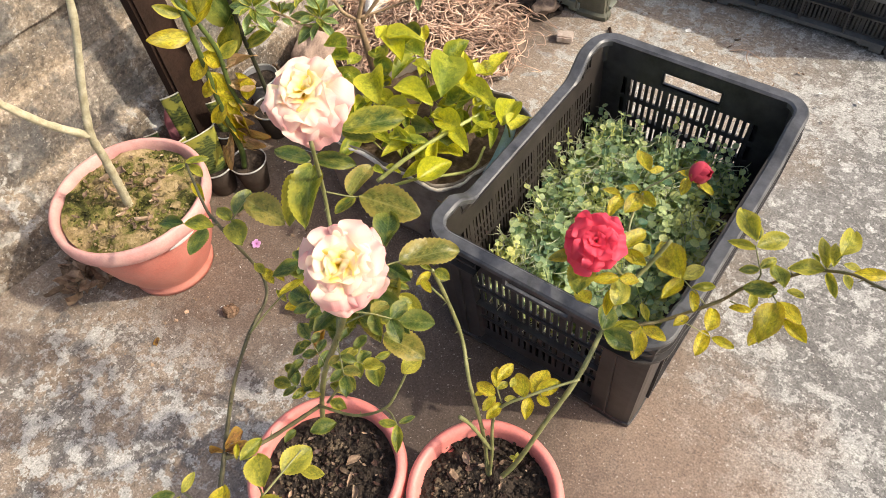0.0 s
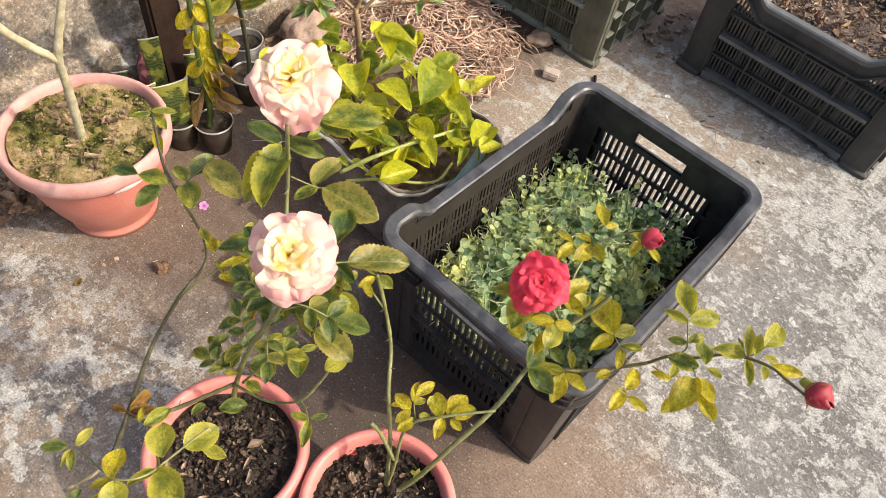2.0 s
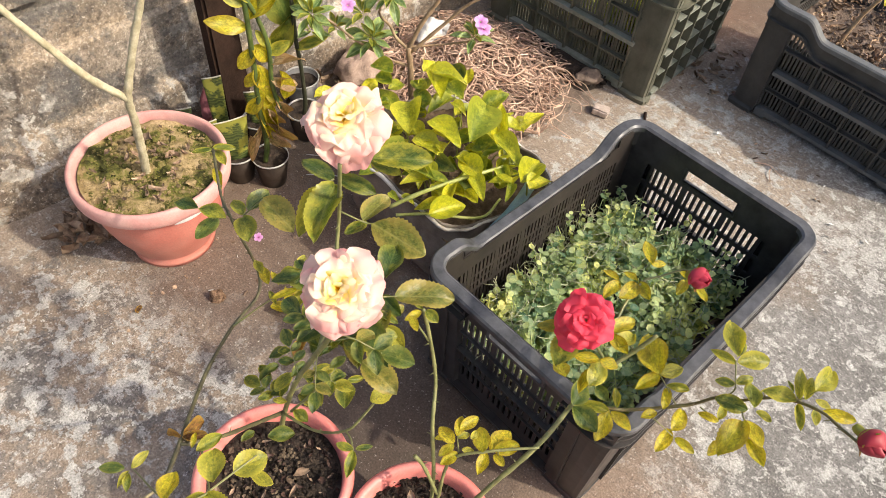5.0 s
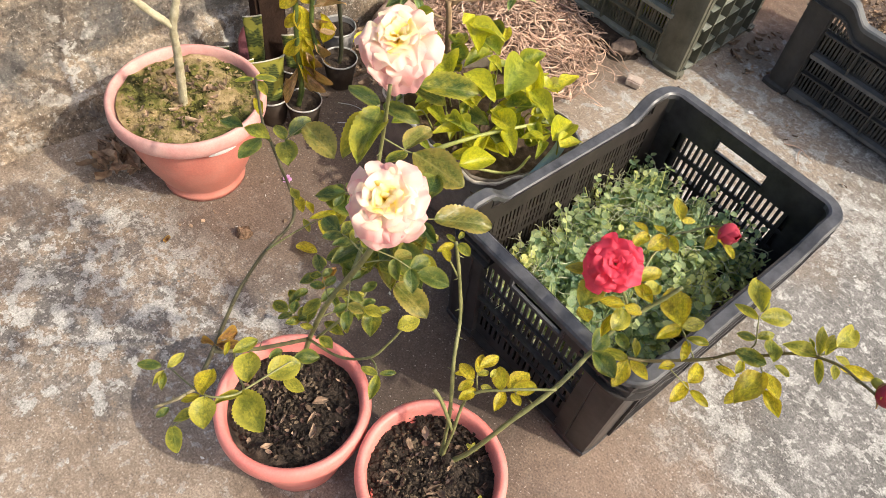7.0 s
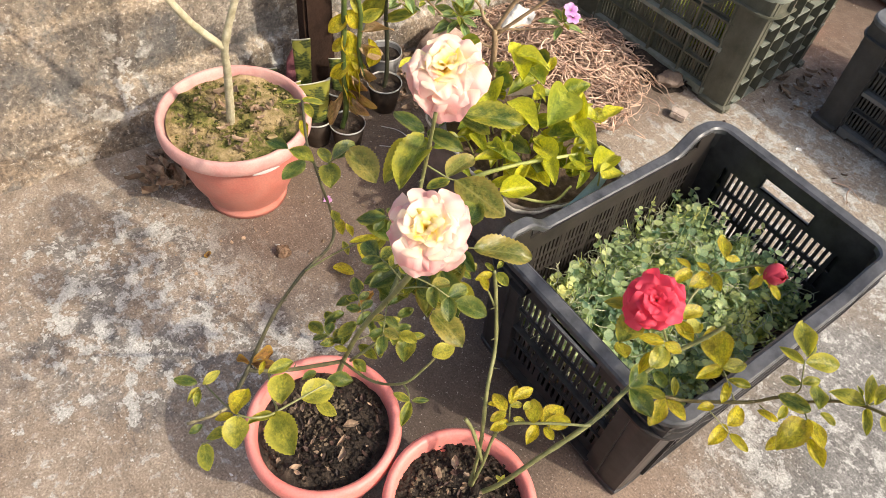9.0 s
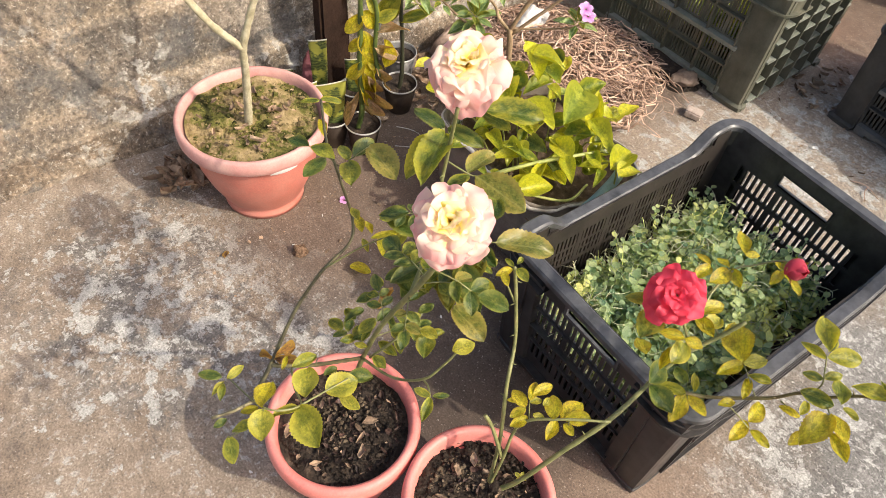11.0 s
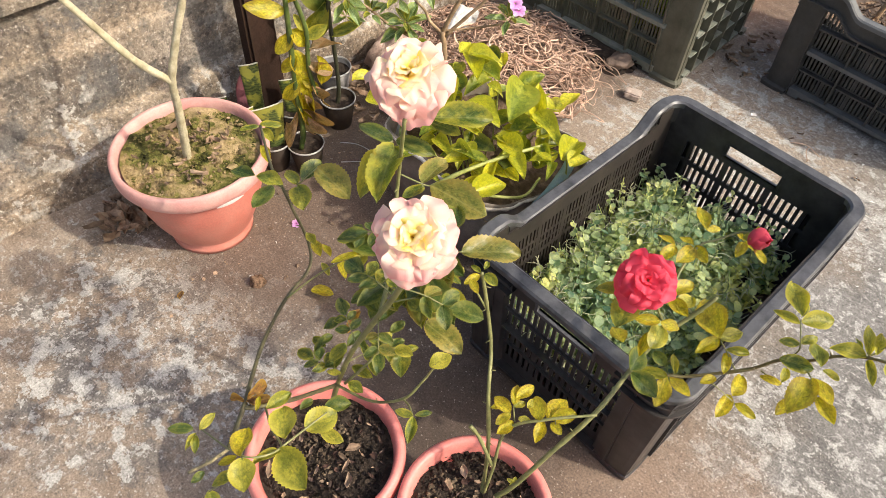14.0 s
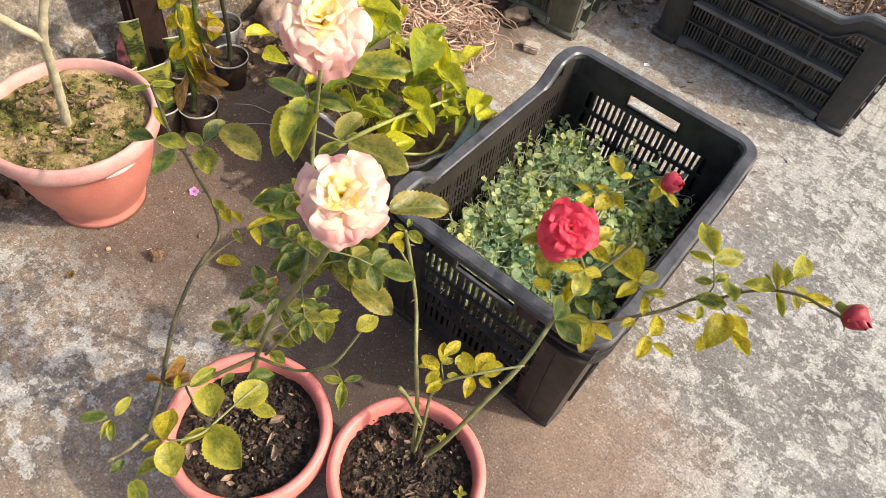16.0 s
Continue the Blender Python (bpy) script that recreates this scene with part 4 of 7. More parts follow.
        levels = ((0.02, 0.006, 0.014), (0.0865, 0.003, 0.004), (0.1295, 0.004, 0.009), (0.1725, 0.003, 0.004)) if old else ((0.02, 0.006, 0.019), (0.07, 0.003, 0.017), (0.12, 0.004, 0.018), (0.165, 0.003, 0.017), (0.205, 0.004, 0.018))
        for v, th, out in levels:
            bm = bmesh.new()
            half = CW / 2 - (0.08 if old else 0.036)
            box(bm, -half, half, 0, out, v - th / 2, v + th / 2, on_end(s))
            # end ribs likewise get their lit look from the paler material
            part("rib", bm, body if old else edge, c, smooth=False)
        for u in (-0.128, 0.128) if old else (-0.118, -0.062, 0.0, 0.062, 0.118):
            bm = bmesh.new()
            box(bm, u - 0.0018, u + 0.0018, 0, 0.014 + deep, 0.02, 0.218, on_end(s))
            if abs(u) > 0.06:
                box(bm, u - 0.0018, u + 0.0018, 0, 0.016 + deep, 0.218, CH - 0.01, on_end(s))
            part("rib", bm, body, c, smooth=False)
    c.matrix_basis = pose(*at, *turn) @ Matrix.Diagonal((1, 1, tall, 1))
    return c


black = crate("plastic_crate", (CW / 2, CL / 2, 0), (0, 0, 0), M_black, M_rim, "black vented plastic crate planted with young pea seedlings")
green = crate("plastic_crate", (-0.422, 1.054, 0.0), (0, 0, 93), M_olive, M_olive_rim, "faded olive green vented plastic crate beside dry roots", 1.1)
dark = crate("plastic_crate", (0.222, 1.252, 0), (0, 0, 89.2), M_charcoal, M_charcoal_rim, "charcoal vented plastic crate filled with soil and dead leaves")
dark_far = crate("plastic_crate", (-0.36, 1.86, 0), (0, 0, 95), M_charcoal, M_charcoal_rim, "charcoal vented plastic crate far back in the yard")

# ---- soil, foliage and litter as loose stuff ----


def lumps(bm, rng, where, count, s0, s1, flat=0.7):
    """Irregular clods: squashed, jittered octahedra split once."""
    for _ in range(count):
        c = Vector(where(rng))
        s = rng.uniform(s0, s1) if rng.random() < 0.8 else rng.uniform(s1, s1 * 1.5)
        ax = Euler((rng.uniform(0, 6), rng.uniform(0, 6), rng.uniform(0, 6))).to_matrix()
        vs = []
        for d in ((1, 0, 0), (-1, 0, 0), (0, 1, 0), (0, -1, 0), (0, 0, 1), (0, 0, -1), (0.7, 0.7, 0.5), (-0.7, -0.6, 0.55)):
            p = ax @ (Vector(d) * s * rng.uniform(0.6, 1.25))
            p.z *= flat
            vs.append(bm.verts.new(c + p))
        bmesh.ops.convex_hull(bm, input=vs)


def chips(bm, rng, where, count, s0, s1, curl=0.3):
    """Curled scraps of dead leaf."""
    for _ in range(count):
        c = Vector(where(rng))
        s = rng.uniform(s0, s1)
        m = Matrix.Translation(c) @ Euler((rng.uniform(-0.6, 0.6), rng.uniform(-0.6, 0.6), rng.uniform(0, 6.3))).to_matrix().to_4x4()
        w = rng.uniform(0.35, 0.7)
        rows = []
        for i in range(4):
            t = i / 3 - 0.5
            k = (1 - 3.2 * t * t) * w
            rows.append([bm.verts.new(m @ Vector((s * k * q * rng.uniform(0.55, 1.35), s * (2 * t + rng.uniform(-0.18, 0.18)), s * curl * (abs(q) + 2 * t * t) + s * rng.uniform(-0.08, 0.08)))) for q in (-1, 0, 1)])
        for a, b in zip(rows, rows[1:]):
            for j in range(2):
                bm.faces.new((a[j], a[j + 1], b[j + 1], b[j]))


def soil_disc(bm, r, z, amp, n=26, seed=0):
    rings = []
    for i in range(n + 1):
        q = r * i / n
        ring = []
        for k in range(48):
            a = 2 * math.pi * k / 48
            x, y = q * math.cos(a), q * math.sin(a)
            h = amp * (noise.noise((x * 22 + seed, y * 22, 1)) + 0.7 * noise.noise((x * 60 + seed, y * 60, 3)) + 0.45 * noise.noise((x * 140, y * 140 + seed, 5)))
            ring.append(bm.verts.new((x, y, z + h)))
        rings.append(ring)
    for a, b in zip(rings, rings[1:]):
        for k in range(48):
            bm.faces.new((a[k], a[(k + 1) % 48], b[(k + 1) % 48], b[k]))


def soil_field(bm, x0, x1, y0, y1, z, amp, nx=44, ny=60, seed=0, dome=0.0):
    g = []
    for j in range(ny + 1):
        row = []
        for i in range(nx + 1):
            x, y = x0 + (x1 - x0) * i / nx, y0 + (y1 - y0) * j / ny
            u, v = 2 * i / nx - 1, 2 * j / ny - 1
            h = amp * (noise.noise((x * 18 + seed, y * 18, 1)) + 0.7 * noise.noise((x * 50 + seed, y * 50, 3)) + 0.4 * noise.noise((x * 120, y * 120 + seed, 5)))
            row.append(bm.verts.new((x, y, z + h + dome * (1 - u * u) * (1 - v * v))))
        g.append(row)
    for a, b in zip(g, g[1:]):
        for i in range(nx):
            bm.faces.new((a[i], a[i + 1], b[i + 1], b[i]))


def in_disc(cx, cy, r, z):
    def pick(rng):
        q, a = r * math.sqrt(rng.random()), rng.uniform(0, 6.283)
        return (cx + q * math.cos(a), cy + q * math.sin(a), z)
    return pick


def in_box(x0, x1, y0, y1, z0, z1):
    return lambda rng: (rng.uniform(x0, x1), rng.uniform(y0, y1), rng.uniform(z0, z1))


def stuff(name, bm, material, label, category, smooth=False):
    return tagged(part(name, bm, material, smooth=smooth), label, category, kind="stuff")


# ---- pots ----


def pot(at, r, h, foot, soil_drop, body, edge, soil, label, seed, soil_amp=0.006, lip=1.0):
    p = thing("flower_pot", at, label, "flower pot", "salmon plastic flower pots")
    bm = bmesh.new()
    k = r - 0.014
    lathe(bm, [(0.001, 0.006), (foot - 0.006, 0.006), (foot - 0.004, 0), (foot, 0), (foot + 0.001, 0.012), (foot - 0.003, 0.016), (foot + 0.006, h * 0.16), (foot + (k - foot) * 0.48, h * 0.34), (foot + (k - foot) * 0.76, h * 0.55), (k - 0.007, h * 0.74), (k - 0.005, h - 0.032), (k - 0.009, h - 0.032), (k - 0.012, h * 0.76), (foot, h * 0.3), (0.001, h * 0.3)], 64)
    part("body", bm, body, p)
    bm = bmesh.new()
    lathe(bm, [(k - 0.006, h - 0.036), (r - 0.006, h - 0.034), (r - 0.001, h - 0.028), (r, h - 0.018), (r - 0.002 * lip, h - 0.007 * lip), (r - 0.007 * lip, h - 0.001), (r - 0.013 * lip, h), (r - 0.019 * lip, h - 0.004 * lip), (r - 0.022 * lip, h - 0.016), (r - 0.023 * max(lip, 0.8), h - 0.04), (k - 0.009, h - 0.04)], 72)
    part("rim", bm, edge, p, "sun-faded rolled rim")
    bm = bmesh.new()
    soil_disc(bm, r - 0.021 * max(lip, 0.82), h - soil_drop, soil_amp, seed=seed)
    part("soil", bm, soil, p)
    return p


POT_A, POT_B, POT_C = (-0.508, -0.163), (0.077, -0.319), (0.265, -0.228)
pot_a = pot((*POT_A, 0), 0.136, 0.205, 0.077, 0.016, M_clay, M_clay_rim, M_moss, "salmon plastic flower pot with faded rim and mossy soil", 3, 0.007, 0.6)
bm = bmesh.new()
rr = []
for k in range(9):
    a = radians(-14 + 2.6 * k)
    wk = 0.1 + 0.9 * math.sin(math.pi * (k + 0.5) / 9)
    rr.append([bm.verts.new((q * math.cos(a), q * math.sin(a), z)) for q, z in ((0.1352, 0.1745 - 0.0035 * wk), (0.1366, 0.1755), (0.1370, 0.1765 + 0.004 * wk))])
for a, b in zip(rr, rr[1:]):
    for k in range(2):
        bm.faces.new((a[k], a[k + 1], b[k + 1], b[k]))
part("scuff", bm, M_paper, pot_a, "white scuffed patch under the rim")
pot_b = pot((*POT_B, 0), 0.106, 0.17, 0.068, 0.026, M_pink, M_pink, M_soil, "glossy pink plastic flower pot holding the peach rose", 11, 0.007, 0.72)
pot_c = pot((*POT_C, 0), 0.101, 0.17, 0.066, 0.026, M_pink, M_pink, M_soil, "glossy pink plastic flower pot holding the red rose", 19, 0.007, 0.72)
rng = random.Random(21)
bm = bmesh.new()
lumps(bm, rng, in_disc(*POT_A, 0.112, 0.190), 1300, 0.0008, 0.003)
lumps(bm, rng, in_disc(*POT_A, 0.09, 0.192), 26, 0.004, 0.009)
stuff("soil_clods", bm, M_moss, "small mossy clods on the soil of the pot", "soil clods")
for (cx, cy), n in ((POT_B, 1150), (POT_C, 1150)):
    bm = bmesh.new()
    lumps(bm, rng, in_disc(cx, cy, 0.085, 0.146), n, 0.0009, 0.0034, 0.8)
    stuff("soil_clods", bm, M_soil, "dark crumbly clods on the potting soil", "soil clods")
    bm = bmesh.new()
    chips(bm, rng, in_disc(cx, cy, 0.078, 0.152), 30, 0.002, 0.006, 0.3)
    chips(bm, rng, in_disc(cx - 0.005, cy - 0.015, 0.06, 0.154), 8, 0.006, 0.011, 0.25)
    stuff("leaf_litter", bm, M_litter, "dry leaf scraps scattered on the potting soil", "leaf litter")
    bm = bmesh.new()
    chips(bm, rng, in_disc(cx + 0.012, cy + 0.014, 0.068, 0.150), 60, 0.0025, 0.007, 0.5)
    stuff("bark_flakes", bm, M_bark_flake, "dark reddish brown bark flakes on the potting soil", "bark flakes")
    bm = bmesh.new()
    lumps(bm, rng, in_disc(cx - 0.022, cy - 0.004, 0.05, 0.1485), 260, 0.0008, 0.0028, 0.7)
    stuff("soil_clods", bm, M_crumb, "tan and brown crumbs on the potting soil", "soil clods")
bm = bmesh.new()
chips(bm, rng, in_disc(*POT_A, 0.10, 0.196), 44, 0.003, 0.008, 0.6)
chips(bm, rng, in_disc(*POT_A, 0.09, 0.198), 6, 0.011, 0.016, 0.5)
stuff("leaf_litter", bm, M_litter, "dry leaf scraps scattered on mossy soil", "leaf litter")


def cup(at, r, h, body, label):
    p = thing("plastic_cup", at, label, "plastic cup", "cups used as seedling pots")
    bm = bmesh.new()
    lathe(bm, [(0.001, 0), (r * 0.68, 0), (r * 0.7, 0.003), (r * 0.97, h - 0.003), (r * 0.955, h - 0.003), (r * 0.66, 0.006), (0.001, 0.006)], 32)
    part("wall", bm, body, p)
    bm = bmesh.new()
    lathe(bm, [(r * 0.96, h - 0.003), (r * 1.0, h - 0.003), (r * 1.02, h - 0.001), (r, h + 0.001), (r * 0.97, h + 0.001), (r * 0.96, h - 0.003)], 32)
    part("lip", bm, M_cup_rim, p, "clear thin plastic lip")
    bm = bmesh.new()
    soil_disc(bm, r * 0.92, h - 0.014, 0.003, 10, at[0] * 50)
    part("soil", bm, M_soil, p)
    return p


cup((-0.512, 0.071, 0), 0.037, 0.07, M_cup, "dusty clear plastic cup with soil and a cutting")
cup((-0.583, 0.208, 0), 0.038, 0.07, M_cup, "dusty clear plastic cup holding a tall dark cutting")
cup((-0.564, 0.027, 0), 0.037, 0.07, M_cup, "dusty clear plastic cup with a snake plant piece")
cup((-0.620, 0.118, 0), 0.036, 0.07, M_cup, "dusty clear plastic cup behind the yellow plant")
cup((-0.668, 0.262, 0), 0.04, 0.078, M_greycup, "grey plastic cup with soil standing by dead leaves")
cup((-0.668, -0.022, 0), 0.036, 0.07, M_cup, "dusty clear plastic cup behind the large pot")

# ---- black crate planting ----
rng = random.Random(4)
bm = bmesh.new()
soil_field(bm, 0.027, CW - 0.027, 0.027, CL - 0.027, 0.088, 0.007, seed=5)
stuff("crate_soil", bm, M_soil, "dark damp soil filling the black crate", "soil", True)


def seedling(bm, rng, x, y, z0, height, size):
    lean = Vector((rng.uniform(-0.4, 0.4), rng.uniform(-0.4, 0.4), 1)).normalized()
    top = Vector((x, y, z0)) + lean * height
    tube(bm, smooth_path([(x, y, z0), Vector((x, y, z0)).lerp(top, 0.5) + Vector((rng.uniform(-0.006, 0.006), rng.uniform(-0.006, 0.006), 0)), top], 2), 0.0012, 0.0009, 3)
    for k in range(rng.randint(3, 5)):
        c = Vector((x, y, z0)).lerp(top, 0.35 + 0.16 * k)
        a = rng.uniform(0, 6.28)
        for s in (0, math.pi):
            d = Vector((math.cos(a + s), math.sin(a + s), rng.uniform(-0.2, 0.45))).normalized()
            n = Vector((rng.uniform(-0.6, 0.6), rng.uniform(-0.6, 0.6), 1)).normalized()
            w = d.cross(n).normalized()
            n = w.cross(d)
            ln = size * rng.uniform(0.7, 1.25)
            rim = [(0.03, 0.0, 0.0), (0.2, 0.34, 0.08), (0.52, 0.45, 0.12), (0.84, 0.30, 0.10), (1.0, 0.0, 0.05), (0.84, -0.30, 0.10), (0.52, -0.45, 0.12), (0.2, -0.34, 0.08)]
            v = [bm.verts.new(c + (d * p + w * q + n * r) * ln) for p, q, r in rim]
            mid = bm.verts.new(c + d * ln * 0.5)
            for i in range(8):
                bm.faces.new((v[i], v[(i + 1) % 8], mid))


bm = bmesh.new()
for _ in range(1150):
    x, y = rng.uniform(0.052, CW - 0.052), rng.uniform(0.056, CL - 0.06)
    tall = rng.uniform(0.03, 0.075) if rng.random() < 0.75 else rng.uniform(0.075, 0.105)
    seedling(bm, rng, x, y, 0.088, tall, rng.choice((0.007, 0.009, 0.011, 0.015)))
stuff("pea_seedlings", bm, M_pea, "dense blue-green young pea seedlings growing in the crate", "seedlings", True)
bm = bmesh.new()
for _ in range(420):
    x, y, a = rng.uniform(0.06, CW - 0.06), rng.uniform(0.05, CL - 0.06), rng.uniform(0, 6.28)
    p = Vector((x, y, rng.uniform(0.12, 0.155)))
    path = [p]
    for k in range(4):
        a += rng.uniform(-0.9, 0.9)
        path.append(path[-1] + Vector((math.cos(a), math.sin(a), rng.uniform(-0.2, 0.6))) * 0.011)
    tube(bm, smooth_path(path, 2), 0.0008, 0.0005, 3)
for _ in range(320):
    if rng.random() < 0.6:
        p = Vector((rng.uniform(0.035, CW - 0.035), rng.uniform(0.03, 0.065), rng.uniform(0.09, 0.12)))
    else:
        p = Vector((rng.uniform(0.03, 0.07), rng.uniform(0.03, CL - 0.1), rng.uniform(0.09, 0.12)))
    path = [p]
    a = rng.uniform(0, 6.28)
    for k in range(3):
        a += rng.uniform(-0.9, 0.9)
        q = path[-1] + Vector((math.cos(a) * 0.008, math.sin(a) * 0.008, rng.uniform(0.002, 0.016)))
        path.append(Vector((max(0.03, min(CW - 0.03, q.x)), max(0.029, q.y), q.z)))
    tube(bm, smooth_path(path, 2), 0.0013, 0.0006, 3)
stuff("pea_tendrils", bm, M_tendril, "thin curling pale tendrils among the pea seedlings", "tendrils", True)

# ---- other crates' contents ----
bm = bmesh.new()
soil_field(bm, -0.02, 0.465, 1.115, 1.445, 0.185, 0.012, seed=9)
stuff("crate_soil", bm, M_stone, "dry grey-brown soil filling the charcoal crate", "soil", True)
bm = bmesh.new()
chips(bm, rng, in_box(0.0, 0.45, 1.12, 1.42, 0.19, 0.205), 700, 0.003, 0.009, 0.4)
chips(bm, rng, in_box(0.02, 0.43, 1.13, 1.40, 0.2, 0.215), 40, 0.01, 0.02, 0.5)
lumps(bm, rng, in_box(0.0, 0.45, 1.12, 1.42, 0.188, 0.198), 260, 0.002, 0.007)
stuff("leaf_litter", bm, M_litter, "dead curled leaves lying in the charcoal crate", "leaf litter")
dry = thing("dry_plant", (0.1, 1.2, 0.19), "leafless brown plant stems rising from the crate soil", "plant")
for pts, r in ((((0.1, 1.2, 0.18), (0.115, 1.21, 0.27), (0.16, 1.23, 0.4)), 0.006), (((0.36, 1.2, 0.18), (0.355, 1.21, 0.26), (0.34, 1.24, 0.42)), 0.007), (((0.37, 1.2, 0.19), (0.41, 1.19, 0.25), (0.46, 1.18, 0.36)), 0.004), (((0.36, 1.2, 0.18), (0.40, 1.22, 0.23), (0.44, 1.26, 0.25)), 0.003)):
    cane(dry, pts, r, r * 0.6, bark)
broad_leaf(dry, (0.125, 1.2, 0.36), (0.15, 1.15, 0.35), 0.5, "y")
bm = bmesh.new()
for _ in range(420):
    x, y = rng.uniform(-0.60, -0.23), rng.uniform(0.99, 1.20)
    seedling(bm, rng, x, y, 0.02, rng.uniform(0.08, 0.2), rng.uniform(0.014, 0.024))
stuff("green_weeds", bm, M_grass, "bright green weeds growing inside the green crate", "weeds", True)
pot((-0.322, 1.372, 0), 0.101, 0.17, 0.066, 0.026, M_pink, M_pink, M_soil, "glossy pink plastic flower pot standing behind the green crate", 27)

# ---- dry roots, stones and litter behind ----
rng = random.Random(8)
bm = bmesh.new()
for k in range(1000):
    a, q = rng.uniform(0, 6.28), math.sqrt(rng.random())
    p = Vector((-0.495 + 0.225 * q * math.cos(a), 0.635 + 0.2 * q * math.sin(a), 0.0))
    d, path = rng.uniform(0, 6.28), []
    bend = rng.choice((-1, 1)) * rng.uniform(0.15, 0.75)
    long = rng.uniform(0.012, 0.026)
    lift, reach = rng.uniform(0.2, 1.0), rng.uniform(0.75, 1.3)
    for _ in range(9):
        d += bend + rng.uniform(-0.35, 0.35)
        p = p + Vector((math.cos(d), math.sin(d), 0)) * long
        off = math.hypot((p.x + 0.495) / 0.245, (p.y - 0.635) / 0.215)
        if off > reach:
            d = math.atan2(0.635 - p.y, -0.495 - p.x) + rng.uniform(-0.6, 0.6)
        z = 0.004 + 0.085 * lift * max(0.0, 1 - off / 1.3) ** 0.8 + rng.uniform(0, 0.014)
        path.append(Vector((max(-0.73, p.x), p.y, z)))
    r = rng.choice((0.0008, 0.0011, 0.0015, 0.0019, 0.0026))
    tube(bm, smooth_path(path, 3), r, r * 0.55, 5, 0.1, rng)
stuff("dry_roots", bm, M_roots, "tangled heap of dry tan roots and stems", "root heap", True)
bm = bmesh.new()
soil_field(bm, -0.72, -0.24, 0.44, 0.86, -0.012, 0.004, 20, 20, 3, 0.06)
stuff("earth_mound", bm, M_stone, "low mound of dusty earth under the roots", "earth", True)


# added dark heap: stands for shade and wet ground at the green crate's foot
bm = bmesh.new()
soil_field(bm, -0.52, -0.25, 0.79, 0.93, -0.01, 0.006, 24, 16, 8, 0.035)
lumps(bm, rng, in_box(-0.5, -0.27, 0.81, 0.9, 0.005, 0.02), 70, 0.003, 0.009)
stuff("earth_mound", bm, M_soil, "dark heap added for the shade and damp ground at the green crate", "earth")


def rock(at, size, seed, material, name, label, category):
    r = random.Random(seed)
    cuts = [Vector((r.uniform(-1, 1), r.uniform(-1, 1), r.uniform(-0.3, 1))).normalized() for _ in range(9)]
    bm = bmesh.new()
    bmesh.ops.create_icosphere(bm, subdivisions=4, radius=1)
    for v in bm.verts:
        d = v.co.normalized()
        for cut in cuts:
            d = d * min(1.0, 0.82 / max(0.82, d.dot(cut)))
        v.co = d * (1 + 0.34 * noise.noise(d * 1.6 + Vector((seed, 0, 0))) + 0.1 * noise.noise(d * 5 + Vector((seed, 2, 0))))
        v.co.x, v.co.y, v.co.z = v.co.x * size[0], v.co.y * size[1], max(-0.55, v.co.z) * size[2]
    low = min(v.co.z for v in bm.verts)
    for v in bm.verts:
        v.co.z -= low
    ob = part(name, bm, material)
    ob.matrix_basis = pose(*at, 0, 0, r.uniform(0, 360))
    return tagged(ob, label, category)


bm = bmesh.new()
box(bm, -0.02, 0.02, -0.014, 0.014, 0, 0.019)
bmesh.ops.bevel(bm, geom=list(bm.edges), offset=0.003, segments=2, affect="EDGES")
bmesh.ops.subdivide_edges(bm, edges=list(bm.edges), cuts=2, use_grid_fill=True)
for v in bm.verts:
    v.co += Vector((noise.noise(v.co * 60), noise.noise(v.co * 60 + Vector((3, 0, 0))), 0)) * 0.0035
brick = part("brick_piece", bm, M_brick, smooth=False)
brick.matrix_basis = pose(-0.205, 0.785, 0, 0, 0, 20)
tagged(brick, "small broken brick piece lying on the concrete", "brick piece")
rock((-0.30, 0.855, 0.01), (0.036, 0.026, 0.018), 4, M_stone, "stone", "brown stone wedged under the green crate", "stone")
rock((-0.69, 0.30, 0), (0.03, 0.028, 0.022), 6, M_stone, "stone", "rough brown stone standing behind the cuttings", "stone")
rock((-0.665, 0.425, 0), (0.06, 0.05, 0.06), 9, M_tanstone, "stone", "rough tan stone half hidden behind leaves", "stone")
rock((-0.331, -0.18, -0.002), (0.016, 0.014, 0.013), 12, M_clod, "soil_lump", "crumbly brown soil lump on the concrete", "soil lump")
bm = bmesh.new()
chips(bm, rng, in_disc(-0.62, 0.33, 0.12, 0.012), 90, 0.008, 0.022, 0.5)
chips(bm, rng, in_disc(-0.1, 1.16, 0.12, 0.006), 60, 0.004, 0.015, 0.4)
chips(bm, rng, in_box(-0.2, 0.3, 0.85, 1.1, 0.002, 0.004), 40, 0.002, 0.006, 0.4)
chips(bm, rng, in_disc(-0.63, -0.27, 0.055, 0.01), 40, 0.006, 0.02, 0.5)
chips(bm, rng, in_disc(-0.60, -0.30, 0.05, 0.02), 7, 0.016, 0.026, 0.5)
stuff("leaf_litter", bm, M_litter, "dead brown leaves drifted on the ground", "leaf litter")
bm = bmesh.new()
lumps(bm, rng, in_box(-0.71, -0.3, -0.35, 0.3, 0.001, 0.003), 150, 0.001, 0.0035)
lumps(bm, rng, in_box(-0.1, 0.5, 0.6, 1.05, 0.0005, 0.001), 60, 0.0005, 0.0014)
lumps(bm, rng, in_box(-0.5, 0.4, -0.6, 0.5, 0.0003, 0.001), 120, 0.0004, 0.0012)
stuff("grit", bm, M_litter, "fine grit and crumbs strewn on the concrete", "grit")
bm = bmesh.new()
tube(bm, smooth_path([(-0.135, 0.87, 0.004), (-0.115, 0.84, 0.005), (-0.085, 0.79, 0.004)], 4), 0.004, 0.003, 6)
tagged(part("stick", bm, M_wood), "short dark stick lying beside the green crate", "stick")
